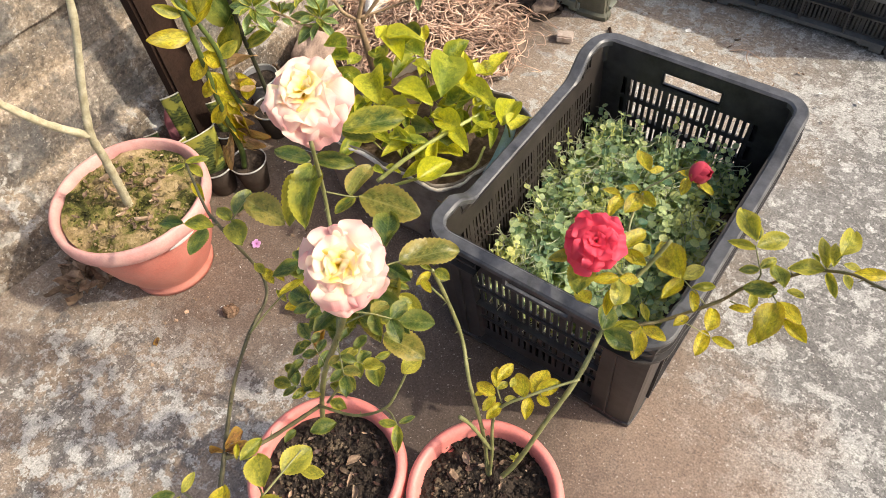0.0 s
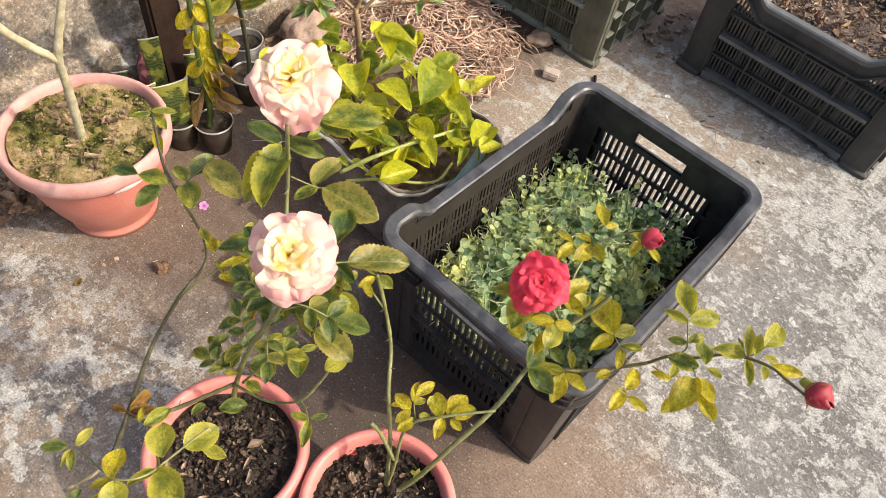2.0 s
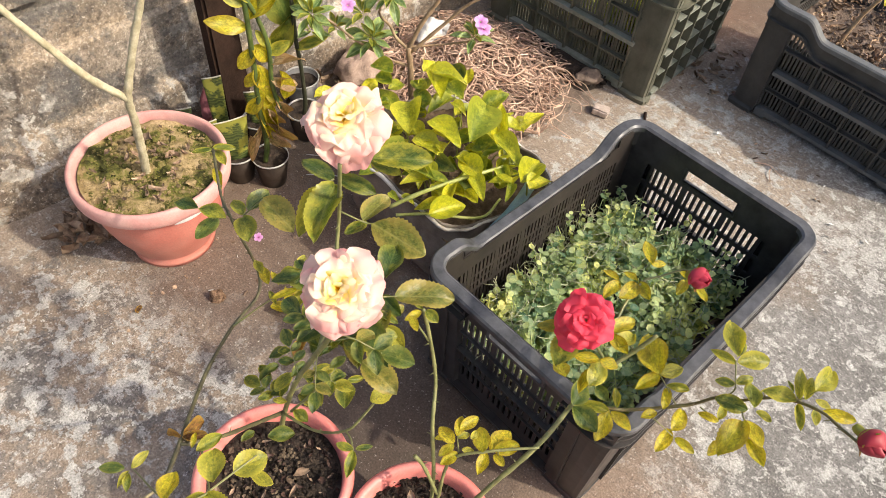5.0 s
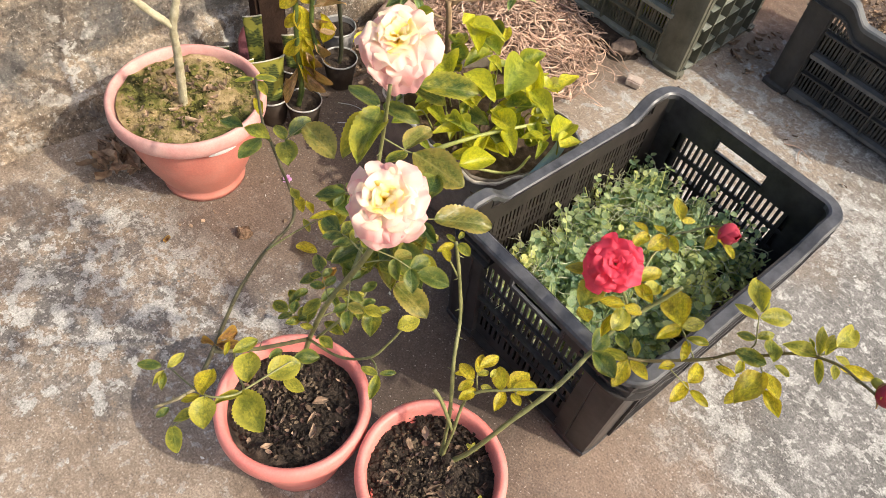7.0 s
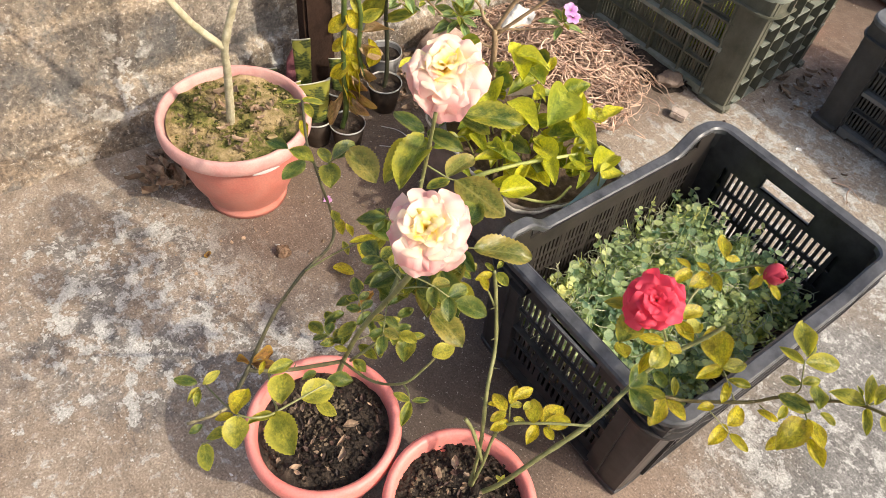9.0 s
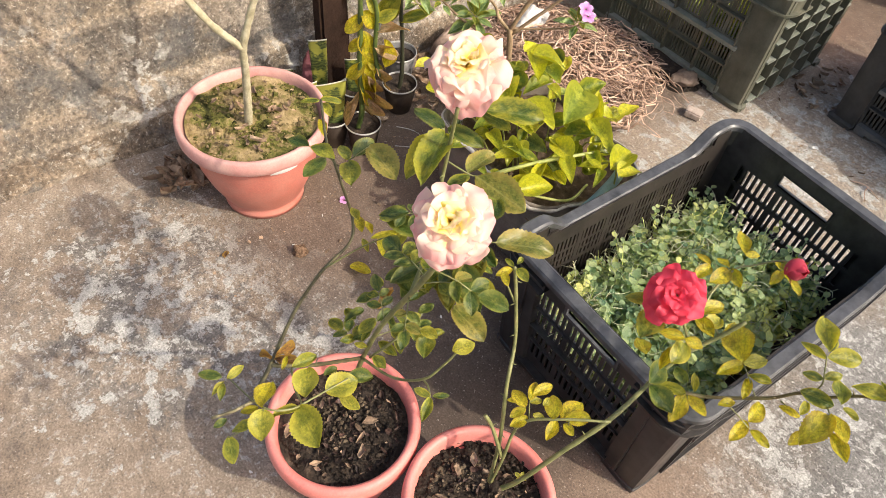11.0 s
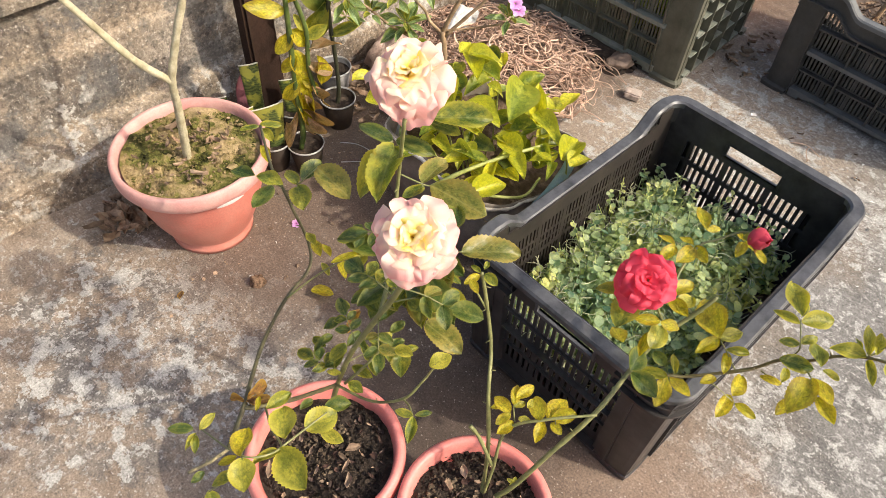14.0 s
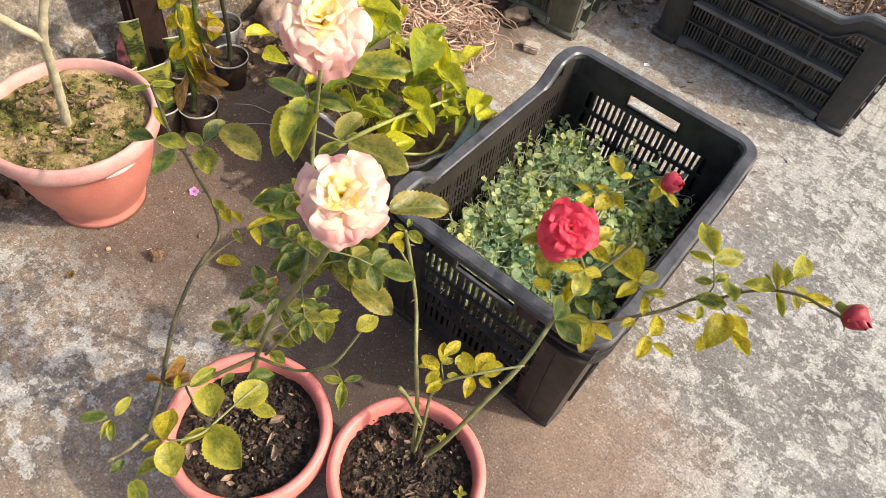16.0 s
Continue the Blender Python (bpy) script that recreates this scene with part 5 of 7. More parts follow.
for pts in (((0.13, 0.93, 0.003), (0.16, 0.945, 0.006), (0.2, 0.935, 0.003)), ((0.165, 0.95, 0.003), (0.17, 0.925, 0.006), (0.185, 0.905, 0.003)), ((-0.03, 0.76, 0.003), (-0.02, 0.73, 0.004), (0.0, 0.71, 0.003)), ((-0.62, -0.25, 0.006), (-0.59, -0.245, 0.014), (-0.555, -0.25, 0.018))):
    bm = bmesh.new()
    tube(bm, smooth_path(pts, 4), 0.0014, 0.0008, 5)
    tagged(part("twig", bm, M_roots), "thin dry twig lying on the concrete", "twig", "fallen twigs")
for pts in (((-0.53, 0.166, 0.002), (-0.50, 0.19, 0.003), (-0.46, 0.20, 0.002)), ((-0.48, 0.13, 0.002), (-0.45, 0.165, 0.003), (-0.41, 0.195, 0.002))):
    bm = bmesh.new()
    tube(bm, smooth_path(pts, 4), 0.0009, 0.0007, 5)
    tagged(part("string", bm, M_paper), "thin pale string lying on damp brown ground", "string", "loose strings")
rng = random.Random(77)
bm = bmesh.new()
chips(bm, rng, in_box(-0.12, 0.45, 0.62, 1.0, 0.003, 0.005), 26, 0.003, 0.008, 0.2)
chips(bm, rng, in_box(-0.5, 0.2, -0.5, 0.0, 0.002, 0.004), 12, 0.002, 0.005, 0.2)
stuff("paint_flakes", bm, M_paper, "small pale flakes scattered on the concrete", "flakes")
bm = bmesh.new()
g = []
for i in range(13):
    u = i / 12
    g.append([bm.verts.new((0.012 * math.sin(7 * u + k) * 0.5 + 0.01 * noise.noise((u * 4, k * 0.7, 3)), 0.06 * (u - 0.5), 0.16 * k / 9 * (0.7 + 0.3 * math.sin(2.6 * u)))) for k in range(10)])
for a, b in zip(g, g[1:]):
    for k in range(9):
        bm.faces.new((a[k], a[k + 1], b[k + 1], b[k]))
rag = part("rag", bm, M_maroon)
rag.matrix_basis = pose(-0.645, 0.045, 0.0, 0, -12, 10)
tagged(rag, "faded maroon cloth scrap leaning by the post", "rag")
fallen = hang("fallen_leaf", leaf_mesh("oval", LEAF["b"], 1), None, pose(-0.39, -0.305, 0.004, 4, -8, 40) @ Matrix.Diagonal((0.012, 0.018, 0.018, 1)))
tagged(fallen, "small dry tan leaf lying on the concrete", "fallen leaf")
fallen = hang("fallen_leaf", leaf_mesh("oval", LEAF["y"], 2), None, pose(-0.245, -0.122, 0.012, 4, -8, -55) @ Matrix.Diagonal((0.024, 0.042, 0.042, 1)))
tagged(fallen, "single yellow-green leaf fallen on damp concrete", "fallen leaf")

mauve = thing("fallen_flower", (-0.399, -0.044, 0.004), "small mauve periwinkle flower fallen on the concrete", "flower")
small_flower(mauve, (-0.399, -0.044, 0.004), (0.2, -0.3, 0.9), 0.0095, 61, "blossom", "five mauve petals")

# ---- sack planter with pothos and periwinkle ----
sack = thing("grow_bag", (-0.215, 0.29, 0), "dusty white woven sack used as a planter", "grow bag")
bm = bmesh.new()
rings = []
for r, z in ((0.93, 0.0), (1.0, 0.03), (1.02, 0.09), (1.0, 0.15), (1.0, 0.178), (0.985, 0.184), (0.965, 0.178), (0.95, 0.14)):
    ring = []
    for k in range(64):
        a = 2 * math.pi * k / 64
        s = (abs(math.cos(a)) ** 5 + abs(math.sin(a)) ** 5) ** -0.2
        w = 1 + 0.035 * noise.noise((math.cos(a) * 3, math.sin(a) * 3, z * 14)) + 0.015 * noise.noise((math.cos(a) * 11, math.sin(a) * 11, z * 30))
        ring.append(bm.verts.new((0.158 * r * s * w * math.cos(a), 0.153 * r * s * w * math.sin(a), z * (1 - 0.34 * max(0.0, min(1.0, 0.35 + 0.65 * math.sin(a) + 0.35 * math.cos(a)))) + (0.012 * noise.noise((math.cos(a) * 4, math.sin(a) * 4, 8)) if z > 0.1 else 0))))
    rings.append(ring)
for a, b in zip(rings, rings[1:]):
    for k in range(64):
        bm.faces.new((a[k], a[(k + 1) % 64], b[(k + 1) % 64], b[k]))
# bag body carries its shade in its brown colour; only the hem stays white
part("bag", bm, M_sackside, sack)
bm = bmesh.new()
hem = []
for k in range(97):
    a = 2 * math.pi * k / 96
    q = (abs(math.cos(a)) ** 5 + abs(math.sin(a)) ** 5) ** -0.2 * (1 + 0.02 * noise.noise((math.cos(a) * 5, math.sin(a) * 5, 3)))
    hem.append(Vector((0.159 * q * math.cos(a), 0.154 * q * math.sin(a), 0.177 * (1 - 0.34 * max(0.0, min(1.0, 0.35 + 0.65 * math.sin(a) + 0.35 * math.cos(a)))) + 0.012 * noise.noise((math.cos(a) * 4, math.sin(a) * 4, 8)))))
tube(bm, hem, 0.0034, 0.0034, 6, 0.25, rng)
part("hem", bm, M_sack, sack, "white frayed rolled hem")
bm = bmesh.new()
fl = []
for side in (0.0, 0.004):
    fl.append([[bm.verts.new((-0.122 + 0.056 * u + 0.006 * math.sin(9 * u + 4 * v) - side, -0.135 - 0.012 * math.sin(3 * u) + 0.004 * math.sin(8 * v) + 0.10 * v * (1 - u) * 0.3, 0.10 + 0.11 * v * (1 - 0.35 * u))) for u in (0, 0.2, 0.4, 0.6, 0.8, 1)] for v in np.linspace(0, 1, 9)])
for g in fl:
    for a, b in zip(g, g[1:]):
        for j in range(5):
            bm.faces.new((a[j], a[j + 1], b[j + 1], b[j]))
part("flap", bm, M_sack, sack, "creased white upstanding flap")
bm = bmesh.new()
soil_field(bm, -0.147, 0.147, -0.142, 0.142, 0.132, 0.010, 30, 30, 13)
for v in bm.verts:
    v.co.z -= 0.03 * max(0.0, min(1.0, 0.35 + 4.2 * v.co.y + 2.0 * v.co.x))
part("soil", bm, M_drysoil, sack)
bm = bmesh.new()
path = [(0.172, -0.07, 0.155), (0.176, -0.03, 0.18), (0.168, 0.02, 0.2), (0.155, 0.045, 0.21)]
pa = smooth_path(path, 6)
ra = [[bm.verts.new(p + Vector((o, o * 0.4, -abs(o) * 1.2))) for o in (-0.008, -0.003, 0.003, 0.008)] for p in pa]
rb = [[bm.verts.new(v.co + Vector((0.002, 0, -0.004))) for v in r] for r in ra]
for g in (ra, rb):
    for a, b in zip(g, g[1:]):
        for j in range(3):
            bm.faces.new((a[j], a[j + 1], b[j + 1], b[j]))
part("blue_band", bm, M_blue, sack, "faded blue folded edge of the sack")

pothos = thing("pothos_plant", (-0.215, 0.29, 0.15), "bright yellow-green trailing pothos in a white sack", "pothos")
cane(pothos, [(-0.169, 0.094, 0.19), (-0.139, 0.137, 0.22), (-0.118, 0.188, 0.23), (-0.098, 0.236, 0.235), (-0.087, 0.282, 0.23)], 0.004, 0.003, vine)
cane(pothos, [(-0.155, 0.095, 0.18), (-0.12, 0.141, 0.18), (-0.063, 0.21, 0.17), (-0.066, 0.261, 0.18)], 0.003, 0.0025, vine)
cane(pothos, [(-0.073, 0.292, 0.21), (-0.059, 0.304, 0.22), (-0.042, 0.298, 0.21), (-0.037, 0.298, 0.17)], 0.002, 0.0016, vine)
pothos_leaf(pothos, (-0.298, 0.25, 0.25), (-0.249, 0.2, 0.25), 0.95, "o")
pothos_leaf(pothos, (-0.255, 0.318, 0.25), (-0.269, 0.261, 0.25), 0.7, "g")
pothos_leaf(pothos, (-0.228, 0.241, 0.26), (-0.149, 0.242, 0.26), 0.62, "y")
pothos_leaf(pothos, (-0.186, 0.331, 0.27), (-0.142, 0.251, 0.27), 0.8, "g")
pothos_leaf(pothos, (-0.135, 0.317, 0.23), (-0.178, 0.365, 0.28), 0.42, "y")
pothos_leaf(pothos, (-0.122, 0.312, 0.23), (-0.133, 0.265, 0.23), 0.5, "g")
pothos_leaf(pothos, (-0.136, 0.314, 0.25), (-0.053, 0.292, 0.25), 0.42, "o")
pothos_leaf(pothos, (-0.043, 0.284, 0.23), (-0.064, 0.362, 0.23), 0.6, "y")
pothos_leaf(pothos, (-0.021, 0.281, 0.23), (-0.016, 0.332, 0.23), 0.85, "y")
pothos_leaf(pothos, (-0.101, 0.302, 0.22), (-0.069, 0.255, 0.22), 0.45, "o")
pothos_leaf(pothos, (-0.054, 0.269, 0.22), (-0.034, 0.236, 0.22), 0.5, "g")
pothos_leaf(pothos, (-0.053, 0.263, 0.23), (-0.085, 0.237, 0.23), 0.5, "y")
pothos_leaf(pothos, (-0.095, 0.227, 0.24), (-0.158, 0.235, 0.24), 0.7, "y")
pothos_leaf(pothos, (-0.097, 0.218, 0.24), (-0.047, 0.192, 0.24), 0.5, "y")
pothos_leaf(pothos, (-0.1, 0.16, 0.21), (-0.121, 0.205, 0.24), 0.38, "y")
pothos_leaf(pothos, (-0.065, 0.194, 0.22), (-0.106, 0.202, 0.22), 0.5, "y")
pothos_leaf(pothos, (-0.093, 0.119, 0.22), (-0.071, 0.186, 0.22), 0.62, "y")
pothos_leaf(pothos, (-0.154, 0.163, 0.23), (-0.118, 0.186, 0.23), 0.62, "g")
pothos_leaf(pothos, (-0.156, 0.168, 0.22), (-0.183, 0.123, 0.22), 0.62, "y")
pothos_leaf(pothos, (-0.229, 0.205, 0.24), (-0.167, 0.218, 0.24), 0.7, "o")
pothos_leaf(pothos, (-0.207, 0.231, 0.24), (-0.24, 0.205, 0.24), 0.6, "o")
pothos_leaf(pothos, (-0.118, 0.16, 0.2), (-0.134, 0.118, 0.2), 0.5, "o")
pothos_leaf(pothos, (-0.154, 0.179, 0.2), (-0.117, 0.171, 0.2), 0.6, "o")
pothos_leaf(pothos, (-0.337, 0.333, 0.27), (-0.256, 0.293, 0.27), 0.62, "y")
pothos_leaf(pothos, (-0.307, 0.318, 0.28), (-0.254, 0.357, 0.28), 0.5, "o")
pothos_leaf(pothos, (-0.305, 0.29, 0.3), (-0.316, 0.329, 0.3), 0.5, "y")
pothos_leaf(pothos, (-0.294, 0.348, 0.25), (-0.246, 0.339, 0.25), 0.7, "g")
pothos_leaf(pothos, (-0.257, 0.321, 0.24), (-0.221, 0.324, 0.24), 0.7, "o")
pothos_leaf(pothos, (-0.352, 0.185, 0.27), (-0.369, 0.241, 0.27), 0.5, "y")
pothos_leaf(pothos, (-0.326, 0.228, 0.29), (-0.369, 0.225, 0.29), 0.7, "g")
pothos_leaf(pothos, (-0.333, 0.234, 0.27), (-0.331, 0.274, 0.27), 0.6, "g")
pothos_leaf(pothos, (-0.407, 0.125, 0.26), (-0.386, 0.175, 0.26), 0.55, "y")
pothos_leaf(pothos, (-0.374, 0.13, 0.24), (-0.332, 0.144, 0.24), 0.7, "o")
pothos_leaf(pothos, (-0.337, 0.198, 0.24), (-0.336, 0.237, 0.24), 0.6, "g")
pothos_leaf(pothos, (-0.294, 0.215, 0.22), (-0.273, 0.17, 0.22), 0.7, "o")
pothos_leaf(pothos, (-0.33, 0.232, 0.31), (-0.38, 0.222, 0.31), 0.7, "g")
pothos_leaf(pothos, (-0.333, 0.305, 0.22), (-0.301, 0.306, 0.22), 0.6, "g")
pothos_leaf(pothos, (-0.245, 0.179, 0.2), (-0.197, 0.17, 0.2), 0.6, "o")
pothos_leaf(pothos, (-0.163, 0.277, 0.2), (-0.183, 0.254, 0.2), 0.6, "g")
pothos_leaf(pothos, (-0.133, 0.291, 0.2), (-0.097, 0.268, 0.2), 0.5, "g")
pothos_leaf(pothos, (-0.168, 0.121, 0.2), (-0.139, 0.125, 0.2), 0.5, "o")
pothos_leaf(pothos, (-0.187, 0.109, 0.2), (-0.162, 0.108, 0.2), 0.6, "g")

rng = random.Random(33)
for k in range(78):
    a, q = rng.uniform(0, 6.283), 0.14 * math.sqrt(rng.random())
    base = Vector((-0.225 + 1.05 * q * math.cos(a), 0.295 + 1.1 * q * math.sin(a), rng.uniform(0.165, 0.235)))
    d = a + rng.uniform(-1.2, 1.2)
    ln = rng.uniform(0.03, 0.05)
    pothos_leaf(pothos, base, base + Vector((math.cos(d), math.sin(d), rng.uniform(-0.3, 0.55))) * ln, rng.uniform(0.58, 0.8), rng.choice("ggggooyyd"))
    if k % 3 == 0:
        root = Vector((base.x * 0.7 - 0.065, base.y * 0.7 + 0.09, 0.12))
        cane(pothos, [root, root.lerp(base, 0.6) + Vector((0, 0, 0.02)), base], 0.0018, 0.0012, vine)

periwinkle = thing("periwinkle_bush", (-0.42, 0.37, 0.0), "woody periwinkle with whorled glossy leaves and mauve flowers", "periwinkle")
cane(periwinkle, [(-0.42, 0.37, 0.092), (-0.423, 0.367, 0.189), (-0.427, 0.362, 0.25)], 0.007, 0.006, bark)
cane(periwinkle, [(-0.427, 0.362, 0.244), (-0.411, 0.38, 0.303), (-0.39, 0.4, 0.355), (-0.373, 0.415, 0.409)], 0.005, 0.0035, bark)
cane(periwinkle, [(-0.424, 0.366, 0.237), (-0.383, 0.406, 0.301), (-0.345, 0.438, 0.357), (-0.288, 0.476, 0.405)], 0.004, 0.0025, bark)
cane(periwinkle, [(-0.427, 0.362, 0.244), (-0.443, 0.344, 0.269), (-0.45, 0.335, 0.295), (-0.463, 0.318, 0.326), (-0.45, 0.335, 0.367)], 0.0035, 0.002, bark)
cane(periwinkle, [(-0.423, 0.366, 0.203), (-0.45, 0.335, 0.219), (-0.473, 0.304, 0.25)], 0.003, 0.002, bark)
cane(periwinkle, [(-0.45, 0.335, 0.219), (-0.488, 0.281, 0.265), (-0.514, 0.237, 0.315), (-0.526, 0.211, 0.325)], 0.003, 0.0018, bark)
cane(periwinkle, [(-0.427, 0.362, 0.25), (-0.39, 0.4, 0.258), (-0.339, 0.442, 0.277), (-0.327, 0.451, 0.293)], 0.0025, 0.0016, bark)
rng = random.Random(15)


def whorl(parent, at, axis, size, count):
    q = Vector(axis).to_track_quat("Z", "Y").to_matrix().to_4x4()
    for i in range(count):
        a = 137.5 * i
        s = size * (0.55 + 0.5 * i / count) * rng.uniform(0.85, 1.1)
        m = Matrix.Translation(at) @ q @ pose(0, 0, -0.0012 * i, 0, 0, a) @ pose(0, 0.003, 0, 58 - 62 * i / count + rng.uniform(-8, 8), 0, 0) @ Matrix.Diagonal((s * 0.36, s, s, 1))
        hang("leaf", leaf_mesh("lance", M_waxy if i > 4 else LEAF["g"], i % 4), parent, m)


for at, size, n in (((-0.527, 0.209, 0.335), 0.05, 14), ((-0.471, 0.307, 0.272), 0.055, 15), ((-0.45, 0.335, 0.365), 0.05, 13), ((-0.481, 0.292, 0.327), 0.045, 10), ((-0.332, 0.446, 0.296), 0.045, 12), ((-0.51, 0.25, 0.30), 0.04, 9), ((-0.54, 0.215, 0.29), 0.035, 8)):
    whorl(periwinkle, at, (0.25 + rng.uniform(-0.2, 0.2), -0.3 + rng.uniform(-0.2, 0.2), 0.9), size, n)
for k, at in enumerate(((-0.495, 0.27, 0.342), (-0.326, 0.452, 0.322), (-0.316, 0.452, 0.312))):
    small_flower(periwinkle, at, (0.4, -0.4, 0.8), 0.0145, 40 + k, "flower", "small five-petalled mauve flower")
bm = bmesh.new()
g = []
for i in range(15):
    u = i / 14 - 0.5
    g.append([bm.verts.new((0.085 * u, 0.03 * math.sin(5 * u) + 0.012 * noise.noise((u * 6, k * 0.5, 2)), 0.09 * k / 11 + 0.01 * noise.noise((u * 5, k * 0.4, 7)))) for k in range(12)])
for a, b in zip(g, g[1:]):
    for k in range(11):
        bm.faces.new((a[k], a[k + 1], b[k + 1], b[k]))
wrapper = part("wrapper", bm, M_paper)
wrapper.matrix_basis = pose(-0.60, 0.585, 0.06, -30, 18, 35) @ Matrix.Scale(0.72, 4)
tagged(wrapper, "crumpled white printed plastic wrapper among roots", "wrapper")

# ---- cuttings in cups ----
yellow_plant = thing("yellow_leaved_cutting", (-0.51, 0.07, 0.055), "thick green cutting with yellowing and withered leaves", "plant cutting")
cane(yellow_plant, [(-0.515, 0.06, 0.059), (-0.511, 0.068, 0.108), (-0.512, 0.066, 0.209), (-0.511, 0.068, 0.305), (-0.51, 0.069, 0.375), (-0.511, 0.069, 0.449)], 0.006, 0.0045, stem_green)
cane(yellow_plant, [(-0.494, 0.098, 0.19), (-0.498, 0.091, 0.252), (-0.496, 0.094, 0.326), (-0.502, 0.085, 0.384), (-0.51, 0.07, 0.429)], 0.0045, 0.004, stem_green)
broad_leaf(yellow_plant, (-0.511, 0.069, 0.369), (-0.53, 0.027, 0.384), 0.5, "y")
broad_leaf(yellow_plant, (-0.509, 0.072, 0.386), (-0.491, 0.104, 0.42), 0.55, "y")
broad_leaf(yellow_plant, (-0.509, 0.071, 0.335), (-0.5, 0.088, 0.309), 0.75, "y")
broad_leaf(yellow_plant, (-0.51, 0.069, 0.293), (-0.504, 0.08, 0.251), 0.6, "y")
broad_leaf(yellow_plant, (-0.508, 0.074, 0.248), (-0.502, 0.084, 0.206), 0.6, "y")
broad_leaf(yellow_plant, (-0.513, 0.064, 0.217), (-0.512, 0.066, 0.172), 0.5, "y")
broad_leaf(yellow_plant, (-0.507, 0.076, 0.194), (-0.497, 0.094, 0.148), 0.4, "t")
broad_leaf(yellow_plant, (-0.496, 0.095, 0.289), (-0.476, 0.125, 0.301), 0.5, "t")
broad_leaf(yellow_plant, (-0.499, 0.09, 0.258), (-0.481, 0.118, 0.246), 0.8, "t")
broad_leaf(yellow_plant, (-0.489, 0.106, 0.276), (-0.486, 0.11, 0.23), 0.5, "y")
broad_leaf(yellow_plant, (-0.498, 0.091, 0.212), (-0.486, 0.11, 0.175), 0.5, "t")
broad_leaf(yellow_plant, (-0.509, 0.072, 0.159), (-0.495, 0.096, 0.126), 0.4, "t")
broad_leaf(yellow_plant, (-0.501, 0.087, 0.406), (-0.491, 0.103, 0.441), 0.5, "o")
broad_leaf(yellow_plant, (-0.513, 0.063, 0.154), (-0.523, 0.045, 0.114), 0.5, "t")
broad_leaf(yellow_plant, (-0.501, 0.086, 0.206), (-0.5, 0.088, 0.156), 0.5, "y")
broad_leaf(yellow_plant, (-0.506, 0.077, 0.417), (-0.511, 0.068, 0.444), 0.5, "g")
broad_leaf(yellow_plant, (-0.508, 0.074, 0.328), (-0.519, 0.053, 0.302), 0.6, "y")
broad_leaf(yellow_plant, (-0.507, 0.075, 0.28), (-0.517, 0.056, 0.258), 0.6, "y")
broad_leaf(yellow_plant, (-0.507, 0.075, 0.228), (-0.519, 0.053, 0.199), 0.5, "y")
broad_leaf(yellow_plant, (-0.497, 0.093, 0.314), (-0.483, 0.115, 0.33), 0.6, "o")
broad_leaf(yellow_plant, (-0.505, 0.079, 0.227), (-0.496, 0.096, 0.211), 0.6, "y")
broad_leaf(yellow_plant, (-0.513, 0.065, 0.182), (-0.505, 0.079, 0.136), 0.5, "y")
broad_leaf(yellow_plant, (-0.511, 0.068, 0.146), (-0.502, 0.085, 0.105), 0.5, "t")
broad_leaf(yellow_plant, (-0.495, 0.097, 0.326), (-0.502, 0.085, 0.35), 0.5, "o")
broad_leaf(yellow_plant, (-0.511, 0.068, 0.413), (-0.522, 0.046, 0.432), 0.5, "o")
tall_cutting = thing("tall_cutting", (-0.583, 0.208, 0.055), "dark-stemmed cutting with broad green leaves", "plant cutting")
cane(tall_cutting, [(-0.585, 0.205, 0.045), (-0.581, 0.211, 0.095), (-0.582, 0.21, 0.183), (-0.584, 0.206, 0.252), (-0.584, 0.206, 0.327), (-0.586, 0.203, 0.362)], 0.005, 0.004, stem_dark)
broad_leaf(tall_cutting, (-0.587, 0.202, 0.278), (-0.601, 0.178, 0.359), 0.65, "d")
broad_leaf(tall_cutting, (-0.587, 0.202, 0.225), (-0.562, 0.24, 0.243), 0.35, "g")
broad_leaf(tall_cutting, (-0.587, 0.201, 0.303), (-0.602, 0.175, 0.249), 0.5, "g")
broad_leaf(tall_cutting, (-0.585, 0.205, 0.315), (-0.566, 0.234, 0.349), 0.5, "g")
broad_leaf(tall_cutting, (-0.586, 0.203, 0.265), (-0.598, 0.183, 0.228), 0.4, "d")


def snake_piece(at, width, height, bend, turn, label, slant=0.002):
    p = thing("snake_plant_piece", at, label, "snake plant", "snake plant cuttings")
    bm = bmesh.new()
    g = []
    for side in (0.0018, -0.0018):
        gg = []
        for i in range(9):
            t = i / 8
            row = []
            for j in range(7):
                s = 2 * j / 6 - 1
                row.append(bm.verts.new((s * width / 2 * (0.7 + 0.3 * t), bend * t * t + side + 0.06 * width * s * s, height * t + slant * s * t)))
            gg.append(row)
        g.append(gg)
    for gg in g:
        for a, b in zip(gg, gg[1:]):
            for j in range(6):
                bm.faces.new((a[j], a[j + 1], b[j + 1], b[j]))
    for i in range(8):
        for j in (0, 6):
            bm.faces.new((g[0][i][j], g[0][i + 1][j], g[1][i + 1][j], g[1][i][j]))
    edge = [(g[0][8][j].co.copy(), g[1][8][j].co.copy()) for j in range(7)]
    part("blade", bm, M_snake, p)
    bm = bmesh.new()
    tube(bm, [((a + b) / 2 + Vector((0, 0, 0.0005))) for a, b in edge], 0.0014, 0.0014, 6)
    part("cut_edge", bm, M_cut, p, "dry pale cut edge")
    p.matrix_basis = pose(*at, 0, 0, turn)
    return p


